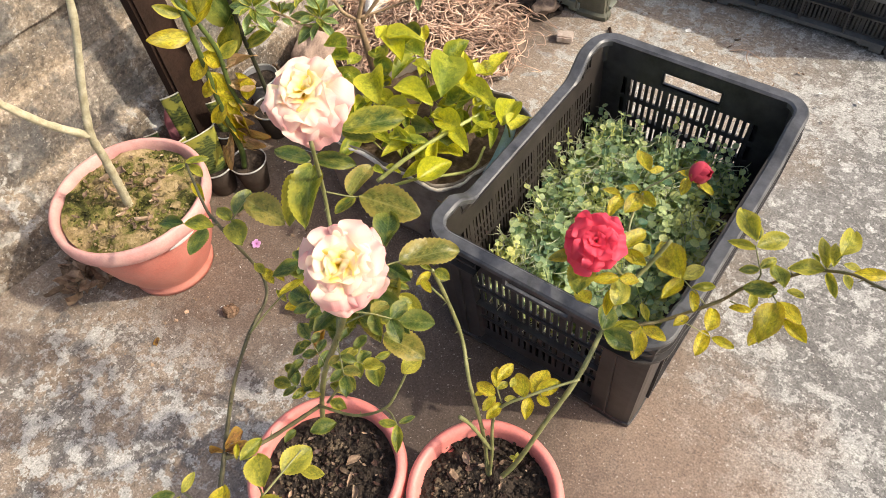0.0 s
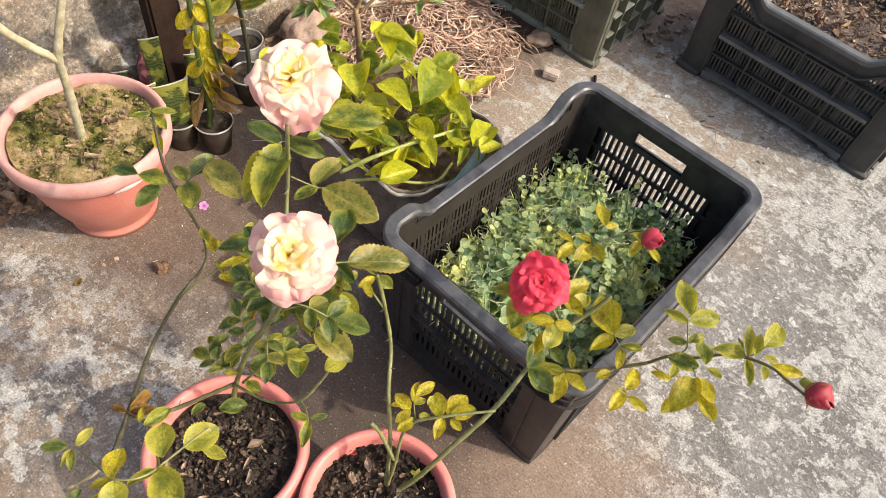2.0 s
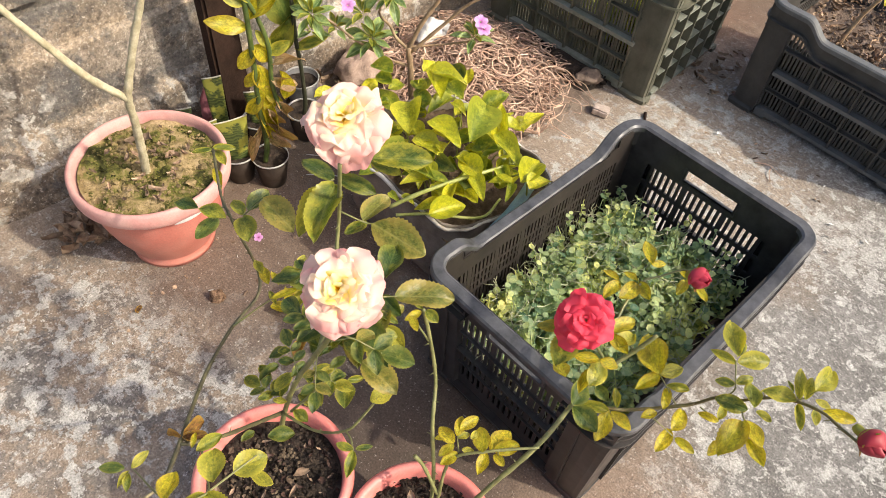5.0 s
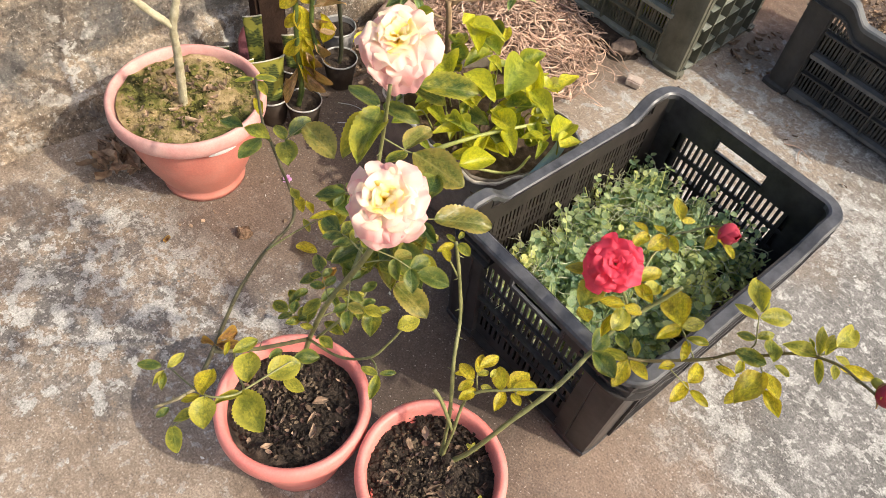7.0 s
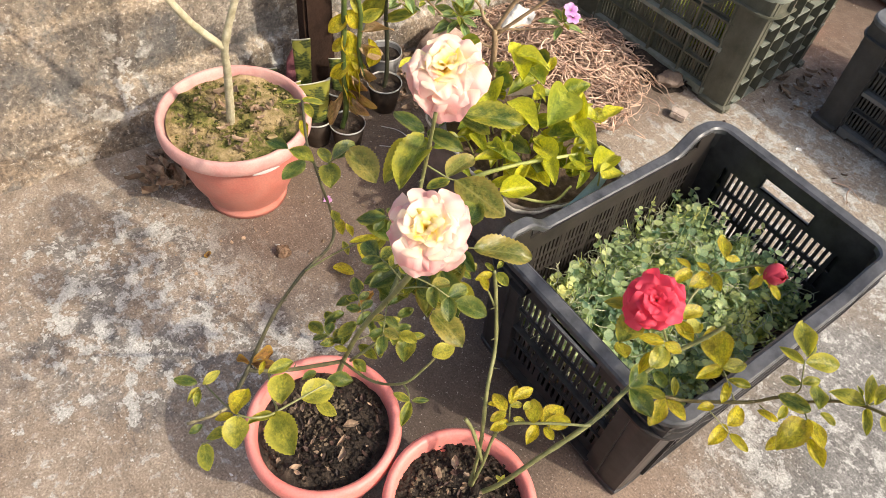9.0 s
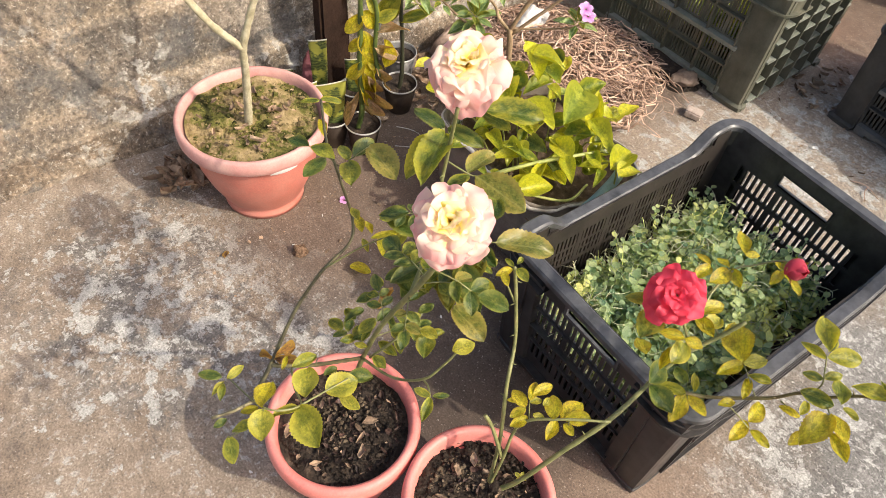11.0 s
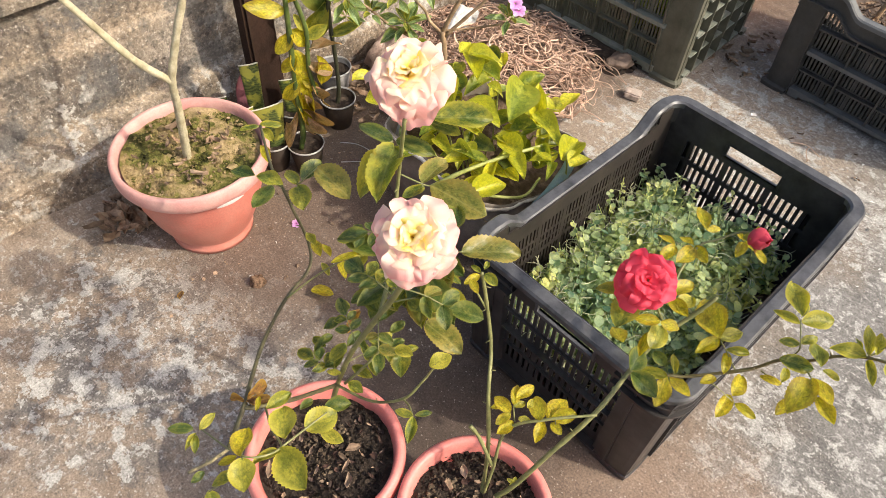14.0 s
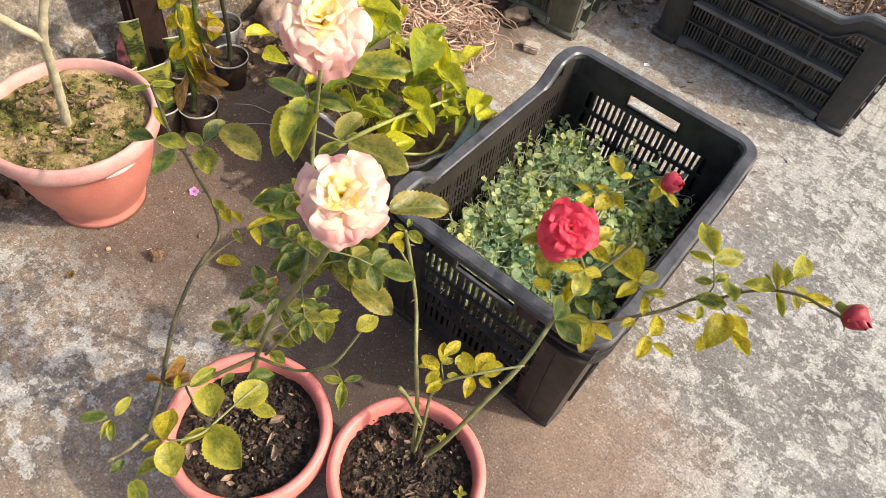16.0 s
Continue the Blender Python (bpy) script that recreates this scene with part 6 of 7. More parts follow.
snake_piece((-0.560, 0.02, 0.05), 0.074, 0.112, -0.008, 60, "broad banded snake plant piece with a cut top", 0.008)
snake_piece((-0.602, 0.025, 0.05), 0.036, 0.18, 0.0, 58, "narrow upright banded snake plant piece with cut top")
snake_piece((-0.585, -0.002, 0.05), 0.02, 0.10, 0.0, 70, "small narrow snake plant piece")
snake_piece((-0.620, 0.118, 0.05), 0.045, 0.09, 0.0, 60, "mottled snake plant piece in a cup")
snake_piece((-0.668, -0.022, 0.05), 0.03, 0.07, 0.02, 55, "small banded snake plant piece behind the pot")

for at in ((0.272, -0.165, 0.148), (0.332, -0.205, 0.148)):
    sprout = thing("sprout", at, "tiny green seedling sprouting in the potting soil", "seedling", "seedlings in the pots")
    for k in range(4):
        a = 1.57 * k + at[0] * 30
        b0 = Vector(at) + Vector((0, 0, 0.008 + 0.001 * k))
        leaf(sprout, b0, b0 + Vector((math.cos(a), math.sin(a), 0.3)) * 0.009, 0.6, LEAF["o"], "oval")
    cane(sprout, [at, Vector(at) + Vector((0.001, 0, 0.005)), Vector(at) + Vector((0, 0, 0.010))], 0.0012, 0.0008, vine)

# ---- the bare sapling in the large pot ----
sapling = thing("bare_sapling", (-0.504, -0.172, 0.175), "leafless pale forked sapling in the large pot", "sapling")
cane(sapling, [(-0.504, -0.174, 0.172), (-0.492, -0.172, 0.24), (-0.482, -0.17, 0.31), (-0.470, -0.17, 0.371), (-0.461, -0.145, 0.45), (-0.447, -0.109, 0.55), (-0.44, -0.08, 0.68), (-0.45, -0.05, 0.85)], 0.0078, 0.0042, pale_bark)
cane(sapling, [(-0.471, -0.172, 0.366), (-0.481, -0.214, 0.422), (-0.487, -0.255, 0.503), (-0.49, -0.28, 0.556), (-0.5, -0.32, 0.66), (-0.5, -0.35, 0.8)], 0.0062, 0.0034, pale_bark)

# ---- the roses ----
peach_rose = thing("rose_bush", (*POT_B, 0.145), "rose bush with two open peach and yellow blooms", "rose bush", "potted roses")
cane(peach_rose, [(0.027, -0.284, 0.13), (0.036, -0.278, 0.17), (0.052, -0.272, 0.25), (0.083, -0.265, 0.36), (0.116, -0.255, 0.45), (0.16, -0.263, 0.55), (0.189, -0.269, 0.63)], 0.0055, 0.0045, cane_green)
cane(peach_rose, [(0.122, -0.252, 0.47), (0.097, -0.213, 0.5), (0.066, -0.182, 0.53), (0.061, -0.173, 0.57), (0.082, -0.184, 0.655)], 0.0035, 0.003, cane_green)
cane(peach_rose, [(0.061, -0.279, 0.27), (0.08, -0.322, 0.33), (0.099, -0.363, 0.39), (0.099, -0.395, 0.42), (0.093, -0.403, 0.42)], 0.0042, 0.0032, cane_dark)
cane(peach_rose, [(0.109, -0.435, 0.4), (0.093, -0.403, 0.42), (0.06, -0.376, 0.4), (0.013, -0.332, 0.375), (-0.03, -0.276, 0.355), (-0.053, -0.225, 0.35), (-0.073, -0.209, 0.37), (-0.09, -0.213, 0.42), (-0.102, -0.215, 0.45), (-0.146, -0.201, 0.44), (-0.241, -0.157, 0.42)], 0.0038, 0.0028, cane_dark)
cane(peach_rose, [(0.109, -0.435, 0.4), (0.113, -0.456, 0.41), (0.114, -0.476, 0.42)], 0.003, 0.0025, cane_dry)
cane(peach_rose, [(0.066, -0.281, 0.28), (0.119, -0.27, 0.3), (0.158, -0.254, 0.34), (0.168, -0.234, 0.37), (0.175, -0.222, 0.4)], 0.003, 0.002, cane_green)
cane(peach_rose, [(0.071, -0.272, 0.28), (0.092, -0.252, 0.33), (0.103, -0.227, 0.37), (0.1, -0.216, 0.38)], 0.003, 0.002, cane_green)
cane(peach_rose, [(0.158, -0.254, 0.34), (0.173, -0.258, 0.35), (0.189, -0.267, 0.36)], 0.002, 0.0014, cane_green)
cane(peach_rose, [(-0.03, -0.276, 0.355), (-0.017, -0.242, 0.38), (0.011, -0.226, 0.42), (0.057, -0.218, 0.48)], 0.002, 0.0012, cane_green)
cane(peach_rose, [(0.107, -0.387, 0.42), (0.149, -0.402, 0.46), (0.187, -0.413, 0.5), (0.178, -0.44, 0.51), (0.108, -0.448, 0.46)], 0.0018, 0.0012, cane_green)
cane(peach_rose, [(0.178, -0.44, 0.51), (0.181, -0.451, 0.5), (0.156, -0.473, 0.45)], 0.0016, 0.001, cane_green)
cane(peach_rose, [(0.187, -0.413, 0.5), (0.187, -0.388, 0.5), (0.187, -0.365, 0.5)], 0.0016, 0.001, cane_green)
cane(peach_rose, [(0.037, -0.16, 0.585), (0.036, -0.181, 0.585)], 0.0016, 0.001, cane_green)
cane(peach_rose, [(0.056, -0.169, 0.56), (0.078, -0.153, 0.55), (0.085, -0.144, 0.55)], 0.0016, 0.001, cane_green)
cane(peach_rose, [(0.167, -0.253, 0.6), (0.172, -0.216, 0.58), (0.181, -0.203, 0.58)], 0.0016, 0.001, cane_green)
cane(peach_rose, [(-0.067, -0.214, 0.48), (-0.057, -0.192, 0.5)], 0.0014, 0.001, cane_green)
cane(peach_rose, [(-0.102, -0.215, 0.45), (-0.071, -0.259, 0.52)], 0.0014, 0.001, cane_green)
cane(peach_rose, [(0.094, -0.249, 0.34), (0.101, -0.225, 0.34), (0.11, -0.214, 0.34)], 0.0014, 0.001, cane_green)
rose_leaf(peach_rose, (0.033, -0.157, 0.58), (-0.012, -0.164, 0.58), 0.5, "d")
rose_leaf(peach_rose, (0.035, -0.154, 0.58), (0.072, -0.136, 0.58), 0.5, "d")
rose_leaf(peach_rose, (0.045, -0.165, 0.587), (0.084, -0.222, 0.587), 0.55, "g")
rose_leaf(peach_rose, (0.024, -0.169, 0.57), (0.063, -0.221, 0.57), 0.42, "o")
rose_leaf(peach_rose, (0.073, -0.154, 0.55), (0.064, -0.111, 0.55), 0.6, "p")
rose_leaf(peach_rose, (0.064, -0.141, 0.53), (0.06, -0.168, 0.53), 0.6, "g")
rose_leaf(peach_rose, (0.082, -0.149, 0.55), (0.145, -0.135, 0.55), 0.62, "p")
rose_leaf(peach_rose, (0.066, -0.135, 0.62), (0.104, -0.091, 0.62), 0.5, "g")
rose_leaf(peach_rose, (0.051, -0.125, 0.6), (0.084, -0.114, 0.6), 0.5, "g")
rose_leaf(peach_rose, (-0.072, -0.26, 0.52), (-0.099, -0.273, 0.52), 0.55, "d")
rose_leaf(peach_rose, (-0.071, -0.259, 0.52), (-0.044, -0.244, 0.52), 0.6, "g")
rose_leaf(peach_rose, (-0.074, -0.24, 0.49), (-0.064, -0.274, 0.49), 0.6, "d")
rose_leaf(peach_rose, (-0.066, -0.215, 0.48), (-0.035, -0.229, 0.48), 0.8, "g")
rose_leaf(peach_rose, (-0.068, -0.213, 0.48), (-0.096, -0.209, 0.48), 0.6, "g")
rose_leaf(peach_rose, (-0.071, -0.206, 0.48), (-0.081, -0.17, 0.48), 0.6, "d")
rose_leaf(peach_rose, (-0.057, -0.192, 0.5), (0.001, -0.192, 0.5), 0.62, "p")
rose_leaf(peach_rose, (-0.253, -0.153, 0.41), (-0.265, -0.177, 0.41), 0.4, "g")
rose_leaf(peach_rose, (-0.254, -0.151, 0.41), (-0.236, -0.127, 0.41), 0.4, "g")
rose_leaf(peach_rose, (-0.256, -0.148, 0.4), (-0.227, -0.15, 0.4), 0.5, "o")
rose_leaf(peach_rose, (-0.227, -0.167, 0.4), (-0.195, -0.178, 0.4), 0.4, "y")
rose_leaf(peach_rose, (0.15, -0.401, 0.5), (0.151, -0.376, 0.5), 0.5, "g")
rose_leaf(peach_rose, (0.183, -0.405, 0.5), (0.156, -0.389, 0.5), 0.8, "o")
rose_leaf(peach_rose, (0.187, -0.414, 0.5), (0.228, -0.418, 0.5), 0.78, "o")
rose_leaf(peach_rose, (0.188, -0.415, 0.5), (0.182, -0.437, 0.5), 0.5, "o")
rose_leaf(peach_rose, (0.187, -0.388, 0.5), (0.192, -0.358, 0.5), 0.9, "o")
rose_leaf(peach_rose, (0.188, -0.375, 0.48), (0.209, -0.367, 0.48), 0.6, "o")
rose_leaf(peach_rose, (0.176, -0.442, 0.51), (0.157, -0.424, 0.51), 0.8, "y")
rose_leaf(peach_rose, (0.169, -0.443, 0.5), (0.165, -0.458, 0.5), 0.5, "y")
rose_leaf(peach_rose, (0.178, -0.442, 0.51), (0.201, -0.456, 0.51), 0.9, "o")
rose_leaf(peach_rose, (0.176, -0.45, 0.49), (0.172, -0.471, 0.49), 0.6, "g")
rose_leaf(peach_rose, (0.155, -0.472, 0.45), (0.18, -0.48, 0.45), 0.65, "g")
rose_leaf(peach_rose, (0.128, -0.465, 0.43), (0.129, -0.479, 0.43), 0.6, "d")
rose_leaf(peach_rose, (0.102, -0.453, 0.46), (0.086, -0.47, 0.46), 0.5, "d")
rose_leaf(peach_rose, (0.101, -0.449, 0.45), (0.095, -0.429, 0.45), 0.45, "o")
rose_leaf(peach_rose, (0.096, -0.451, 0.44), (0.103, -0.468, 0.44), 0.4, "o")
rose_leaf(peach_rose, (0.098, -0.453, 0.44), (0.112, -0.463, 0.44), 0.5, "g")
rose_leaf(peach_rose, (0.092, -0.396, 0.43), (0.092, -0.374, 0.425), 0.4, "b")
rose_leaf(peach_rose, (0.091, -0.398, 0.425), (0.102, -0.377, 0.415), 0.5, "b")
rose_leaf(peach_rose, (0.088, -0.398, 0.42), (0.072, -0.407, 0.42), 0.4, "b")
rose_leaf(peach_rose, (0.098, -0.386, 0.43), (0.109, -0.397, 0.43), 0.4, "y")
rose_leaf(peach_rose, (0.093, -0.317, 0.31), (0.11, -0.291, 0.31), 0.62, "d")
rose_leaf(peach_rose, (0.097, -0.331, 0.35), (0.096, -0.348, 0.35), 0.7, "d")
rose_leaf(peach_rose, (0.077, -0.271, 0.29), (0.099, -0.267, 0.29), 0.7, "g")
rose_leaf(peach_rose, (0.04, -0.261, 0.34), (0.041, -0.289, 0.34), 0.6, "d")
rose_leaf(peach_rose, (0.059, -0.256, 0.34), (0.065, -0.284, 0.34), 0.65, "g")
rose_leaf(peach_rose, (0.034, -0.243, 0.35), (0.03, -0.266, 0.35), 0.6, "d")
rose_leaf(peach_rose, (0.068, -0.257, 0.3), (0.096, -0.249, 0.3), 0.5, "g")
rose_leaf(peach_rose, (0.044, -0.222, 0.36), (0.054, -0.249, 0.36), 0.5, "b")
rose_leaf(peach_rose, (0.102, -0.231, 0.45), (0.089, -0.225, 0.45), 0.7, "y")
rose_leaf(peach_rose, (0.07, -0.233, 0.34), (0.095, -0.214, 0.34), 0.5, "g")
rose_leaf(peach_rose, (0.101, -0.225, 0.34), (0.095, -0.247, 0.34), 0.6, "o")
rose_leaf(peach_rose, (0.11, -0.215, 0.34), (0.134, -0.237, 0.34), 0.8, "g")
rose_leaf(peach_rose, (0.11, -0.213, 0.34), (0.12, -0.196, 0.34), 0.5, "g")
rose_leaf(peach_rose, (0.173, -0.229, 0.4), (0.176, -0.201, 0.4), 0.75, "o")
rose_leaf(peach_rose, (0.171, -0.236, 0.49), (0.216, -0.231, 0.49), 0.72, "p")
rose_leaf(peach_rose, (0.135, -0.216, 0.5), (0.175, -0.246, 0.5), 0.55, "p")
rose_leaf(peach_rose, (0.133, -0.221, 0.5), (0.143, -0.251, 0.5), 0.6, "g")
rose_leaf(peach_rose, (0.158, -0.191, 0.52), (0.167, -0.233, 0.52), 0.6, "p")
rose_leaf(peach_rose, (0.15, -0.19, 0.48), (0.182, -0.192, 0.48), 0.6, "o")
rose_leaf(peach_rose, (0.143, -0.183, 0.55), (0.117, -0.147, 0.55), 0.6, "d")
rose_leaf(peach_rose, (0.18, -0.204, 0.58), (0.214, -0.163, 0.58), 0.62, "p")
rose_leaf(peach_rose, (0.109, -0.251, 0.58), (0.096, -0.276, 0.58), 0.5, "d")
rose_leaf(peach_rose, (0.069, -0.233, 0.5), (0.059, -0.262, 0.5), 0.35, "y")
rose_leaf(peach_rose, (0.057, -0.218, 0.48), (0.073, -0.246, 0.48), 0.5, "o")
rose_leaf(peach_rose, (0.086, -0.227, 0.45), (0.081, -0.258, 0.45), 0.6, "d")
rose_leaf(peach_rose, (0.082, -0.219, 0.46), (0.077, -0.242, 0.46), 0.6, "d")
rose_leaf(peach_rose, (0.132, -0.228, 0.44), (0.131, -0.248, 0.44), 0.6, "d")
rose_leaf(peach_rose, (0.145, -0.244, 0.5), (0.158, -0.226, 0.5), 0.6, "d")
rose_leaf(peach_rose, (0.122, -0.242, 0.52), (0.142, -0.243, 0.52), 0.6, "g")
rose_leaf(peach_rose, (0.14, -0.186, 0.52), (0.169, -0.187, 0.52), 0.6, "d")
rose_leaf(peach_rose, (0.189, -0.267, 0.36), (0.207, -0.29, 0.36), 0.45, "g")
rose_leaf(peach_rose, (0.188, -0.266, 0.36), (0.17, -0.276, 0.36), 0.5, "g")
rose_leaf(peach_rose, (0.189, -0.264, 0.36), (0.199, -0.248, 0.36), 0.4, "d")
rose_leaf(peach_rose, (0.05, -0.257, 0.31), (0.061, -0.277, 0.31), 0.5, "g")
rose_leaf(peach_rose, (0.067, -0.273, 0.3), (0.053, -0.284, 0.3), 0.5, "o")
rose_leaf(peach_rose, (0.157, -0.218, 0.53), (0.205, -0.235, 0.53), 0.5, "d")
rose_leaf(peach_rose, (0.081, -0.242, 0.44), (0.105, -0.24, 0.44), 0.55, "d")
rose_leaf(peach_rose, (0.104, -0.243, 0.42), (0.101, -0.222, 0.42), 0.5, "d")
rose_leaf(peach_rose, (0.072, -0.247, 0.36), (0.093, -0.251, 0.36), 0.5, "d")
rose_leaf(peach_rose, (0.086, -0.215, 0.5), (0.042, -0.233, 0.5), 0.5, "d")
rose_leaf(peach_rose, (0.1, -0.225, 0.47), (0.101, -0.264, 0.47), 0.55, "d")
rose_leaf(peach_rose, (0.137, -0.216, 0.5), (0.173, -0.244, 0.5), 0.55, "p")
rose_leaf(peach_rose, (0.147, -0.191, 0.47), (0.169, -0.197, 0.47), 0.7, "o")
rose_leaf(peach_rose, (0.156, -0.198, 0.5), (0.151, -0.166, 0.5), 0.5, "p")
rose_leaf(peach_rose, (0.157, -0.161, 0.48), (0.175, -0.168, 0.48), 0.5, "y")
rose_leaf(peach_rose, (-0.038, -0.216, 0.38), (-0.065, -0.205, 0.38), 0.5, "y")
rose_leaf(peach_rose, (-0.029, -0.22, 0.38), (-0.008, -0.225, 0.38), 0.4, "o")
rose_leaf(peach_rose, (-0.008, -0.209, 0.4), (0.021, -0.221, 0.4), 0.35, "y")
rose_leaf(peach_rose, (-0.007, -0.195, 0.42), (-0.018, -0.171, 0.42), 0.35, "o")
rose_leaf(peach_rose, (-0.042, -0.219, 0.4), (-0.066, -0.212, 0.4), 0.5, "o")
rose_leaf(peach_rose, (-0.029, -0.207, 0.38), (-0.053, -0.2, 0.38), 0.4, "y")
rose_leaf(peach_rose, (0.113, -0.219, 0.45), (0.121, -0.241, 0.45), 0.5, "d")
rose_leaf(peach_rose, (0.112, -0.21, 0.45), (0.139, -0.199, 0.45), 0.5, "p")
rose_leaf(peach_rose, (0.087, -0.235, 0.46), (0.063, -0.227, 0.46), 0.5, "g")
rose_leaf(peach_rose, (0.123, -0.216, 0.5), (0.137, -0.241, 0.5), 0.6, "d")
rose_leaf(peach_rose, (0.133, -0.202, 0.5), (0.159, -0.205, 0.5), 0.55, "p")
rose_leaf(peach_rose, (0.085, -0.227, 0.43), (0.1, -0.248, 0.43), 0.55, "d")
rose_leaf(peach_rose, (0.046, -0.237, 0.38), (0.026, -0.241, 0.38), 0.6, "g")
rose_leaf(peach_rose, (0.068, -0.241, 0.36), (0.073, -0.263, 0.36), 0.6, "d")
rose_leaf(peach_rose, (0.097, -0.233, 0.36), (0.122, -0.23, 0.36), 0.5, "g")
rose_leaf(peach_rose, (0.155, -0.217, 0.47), (0.179, -0.217, 0.47), 0.55, "p")
rose_leaf(peach_rose, (0.052, -0.26, 0.3), (0.046, -0.282, 0.3), 0.6, "d")
rose_leaf(peach_rose, (0.088, -0.244, 0.33), (0.111, -0.253, 0.33), 0.5, "g")
rose_leaf(peach_rose, (0.041, -0.273, 0.33), (0.02, -0.277, 0.33), 0.6, "g")
rose_leaf(peach_rose, (0.128, -0.234, 0.46), (0.106, -0.236, 0.46), 0.5, "p")
rose_leaf(peach_rose, (0.153, -0.203, 0.52), (0.173, -0.193, 0.52), 0.45, "g")
rng = random.Random(52)


def compound_leaf(parent, base, way, length, tones):
    """A rose leaf on its stalk: pairs of leaflets and one at the end."""
    base, way = Vector(base), Vector(way).normalized()
    side = way.cross(Vector((0, 0, 1))).normalized()
    tip = base + way * length + Vector((0, 0, -0.15 * length))
    cane(parent, [base, base.lerp(tip, 0.5) + Vector((0, 0, 0.08 * length)), tip], 0.0013, 0.0008, cane_green)
    size = length * rng.uniform(0.5, 0.66)
    for t, s in ((1.0, 0), (0.84, -1), (0.84, 1), (0.5, -1), (0.5, 1)):
        p = base.lerp(tip, t) + Vector((0, 0, 0.08 * length * (1 - t)))
        d = way if s == 0 else (way * 0.55 + side * s).normalized()
        end = p + (d + Vector((0, 0, rng.uniform(-0.35, 0.15)))) * size * (1.0 if s == 0 else rng.uniform(0.65, 0.9))
        rose_leaf(parent, p, end, rng.uniform(0.6, 0.74), rng.choice(tones))


for base, turn, rise, length, tones in (
        ((0.062, -0.27, 0.29), 200, 0.3, 0.040, "dg"), ((0.075, -0.267, 0.33), 70, 0.3, 0.042, "ddg"), ((0.09, -0.263, 0.38), 160, 0.4, 0.040, "dg"),
        ((0.10, -0.26, 0.41), 20, 0.2, 0.040, "dgo"), ((0.115, -0.256, 0.45), 110, 0.3, 0.045, "dg"), ((0.125, -0.257, 0.47), 320, 0.1, 0.042, "dgp"),
        ((0.14, -0.26, 0.51), 60, 0.1, 0.045, "ddg"), ((0.155, -0.262, 0.54), 180, 0.0, 0.042, "dg"), ((0.165, -0.263, 0.565), 30, -0.1, 0.046, "dpg"),
        ((0.175, -0.266, 0.59), 110, -0.2, 0.044, "dg"), ((0.10, -0.216, 0.50), 150, 0.1, 0.04, "dg"), ((0.08, -0.196, 0.515), 230, 0.0, 0.038, "dg")):
    compound_leaf(peach_rose, base, (math.cos(radians(turn)), math.sin(radians(turn)), rise), length, tones)
PEACH = (M_petal_heart, M_petal, M_petal_out)
rose_bloom(peach_rose, (0.063, -0.163, 0.686), (0.2, -0.26, 0.94), 0.037, 26, PEACH, 3, "open peach and cream rose with a yellow heart")
rose_bloom(peach_rose, (0.185, -0.266, 0.653), (0.24, -0.4, 0.88), 0.0355, 28, PEACH, 9, "open peach and cream rose with a yellow heart")
red_rose = thing("rose_bush", (*POT_C, 0.145), "rose bush with one red bloom, buds and yellowing leaves", "rose bush", "potted roses")
cane(red_rose, [(0.259, -0.202, 0.13), (0.277, -0.176, 0.17), (0.293, -0.135, 0.24), (0.307, -0.083, 0.3), (0.306, -0.033, 0.33), (0.309, -0.002, 0.37), (0.314, 0.011, 0.385), (0.325, 0.031, 0.41), (0.335, 0.046, 0.44)], 0.0058, 0.0038, cane_green)
cane(red_rose, [(0.306, -0.033, 0.33), (0.338, -0.001, 0.33), (0.358, 0.019, 0.33), (0.402, 0.056, 0.36), (0.42, 0.067, 0.39), (0.439, 0.068, 0.41), (0.461, 0.067, 0.45), (0.48, 0.059, 0.48), (0.501, 0.047, 0.505), (0.518, 0.033, 0.52), (0.533, 0.022, 0.532)], 0.0035, 0.0022, cane_red)
cane(red_rose, [(0.255, -0.205, 0.13), (0.235, -0.182, 0.22), (0.209, -0.166, 0.31), (0.181, -0.138, 0.35), (0.162, -0.135, 0.42), (0.155, -0.141, 0.47)], 0.0045, 0.0032, cane_green)
cane(red_rose, [(0.254, -0.202, 0.14), (0.252, -0.189, 0.2), (0.244, -0.165, 0.27), (0.275, -0.133, 0.3), (0.312, -0.091, 0.31)], 0.004, 0.0025, cane_green)
cane(red_rose, [(0.249, -0.188, 0.21), (0.224, -0.189, 0.25), (0.211, -0.194, 0.27)], 0.004, 0.004, cane_green)
cane(red_rose, [(0.163, -0.136, 0.41), (0.154, -0.145, 0.44), (0.152, -0.153, 0.46)], 0.002, 0.0015, cane_green)
cane(red_rose, [(0.313, 0.01, 0.385), (0.304, -0.018, 0.44), (0.289, -0.034, 0.485)], 0.0028, 0.002, cane_green)
cane(red_rose, [(0.325, 0.031, 0.41), (0.289, 0.043, 0.42), (0.28, 0.09, 0.44), (0.291, 0.108, 0.45), (0.309, 0.12, 0.47), (0.33, 0.115, 0.485)], 0.0025, 0.0016, cane_green)
cane(red_rose, [(0.425, 0.066, 0.395), (0.43, 0.06, 0.43), (0.424, 0.058, 0.45), (0.413, 0.07, 0.46)], 0.0016, 0.0012, cane_green)
cane(red_rose, [(0.377, 0.02, 0.345), (0.394, 0.023, 0.34), (0.414, 0.028, 0.33)], 0.0014, 0.001, cane_green)
cane(red_rose, [(0.392, 0.051, 0.35), (0.372, 0.043, 0.38), (0.359, 0.043, 0.39)], 0.0014, 0.001, cane_green)
cane(red_rose, [(0.48, 0.059, 0.48), (0.485, 0.067, 0.49), (0.488, 0.074, 0.5)], 0.0014, 0.001, cane_green)
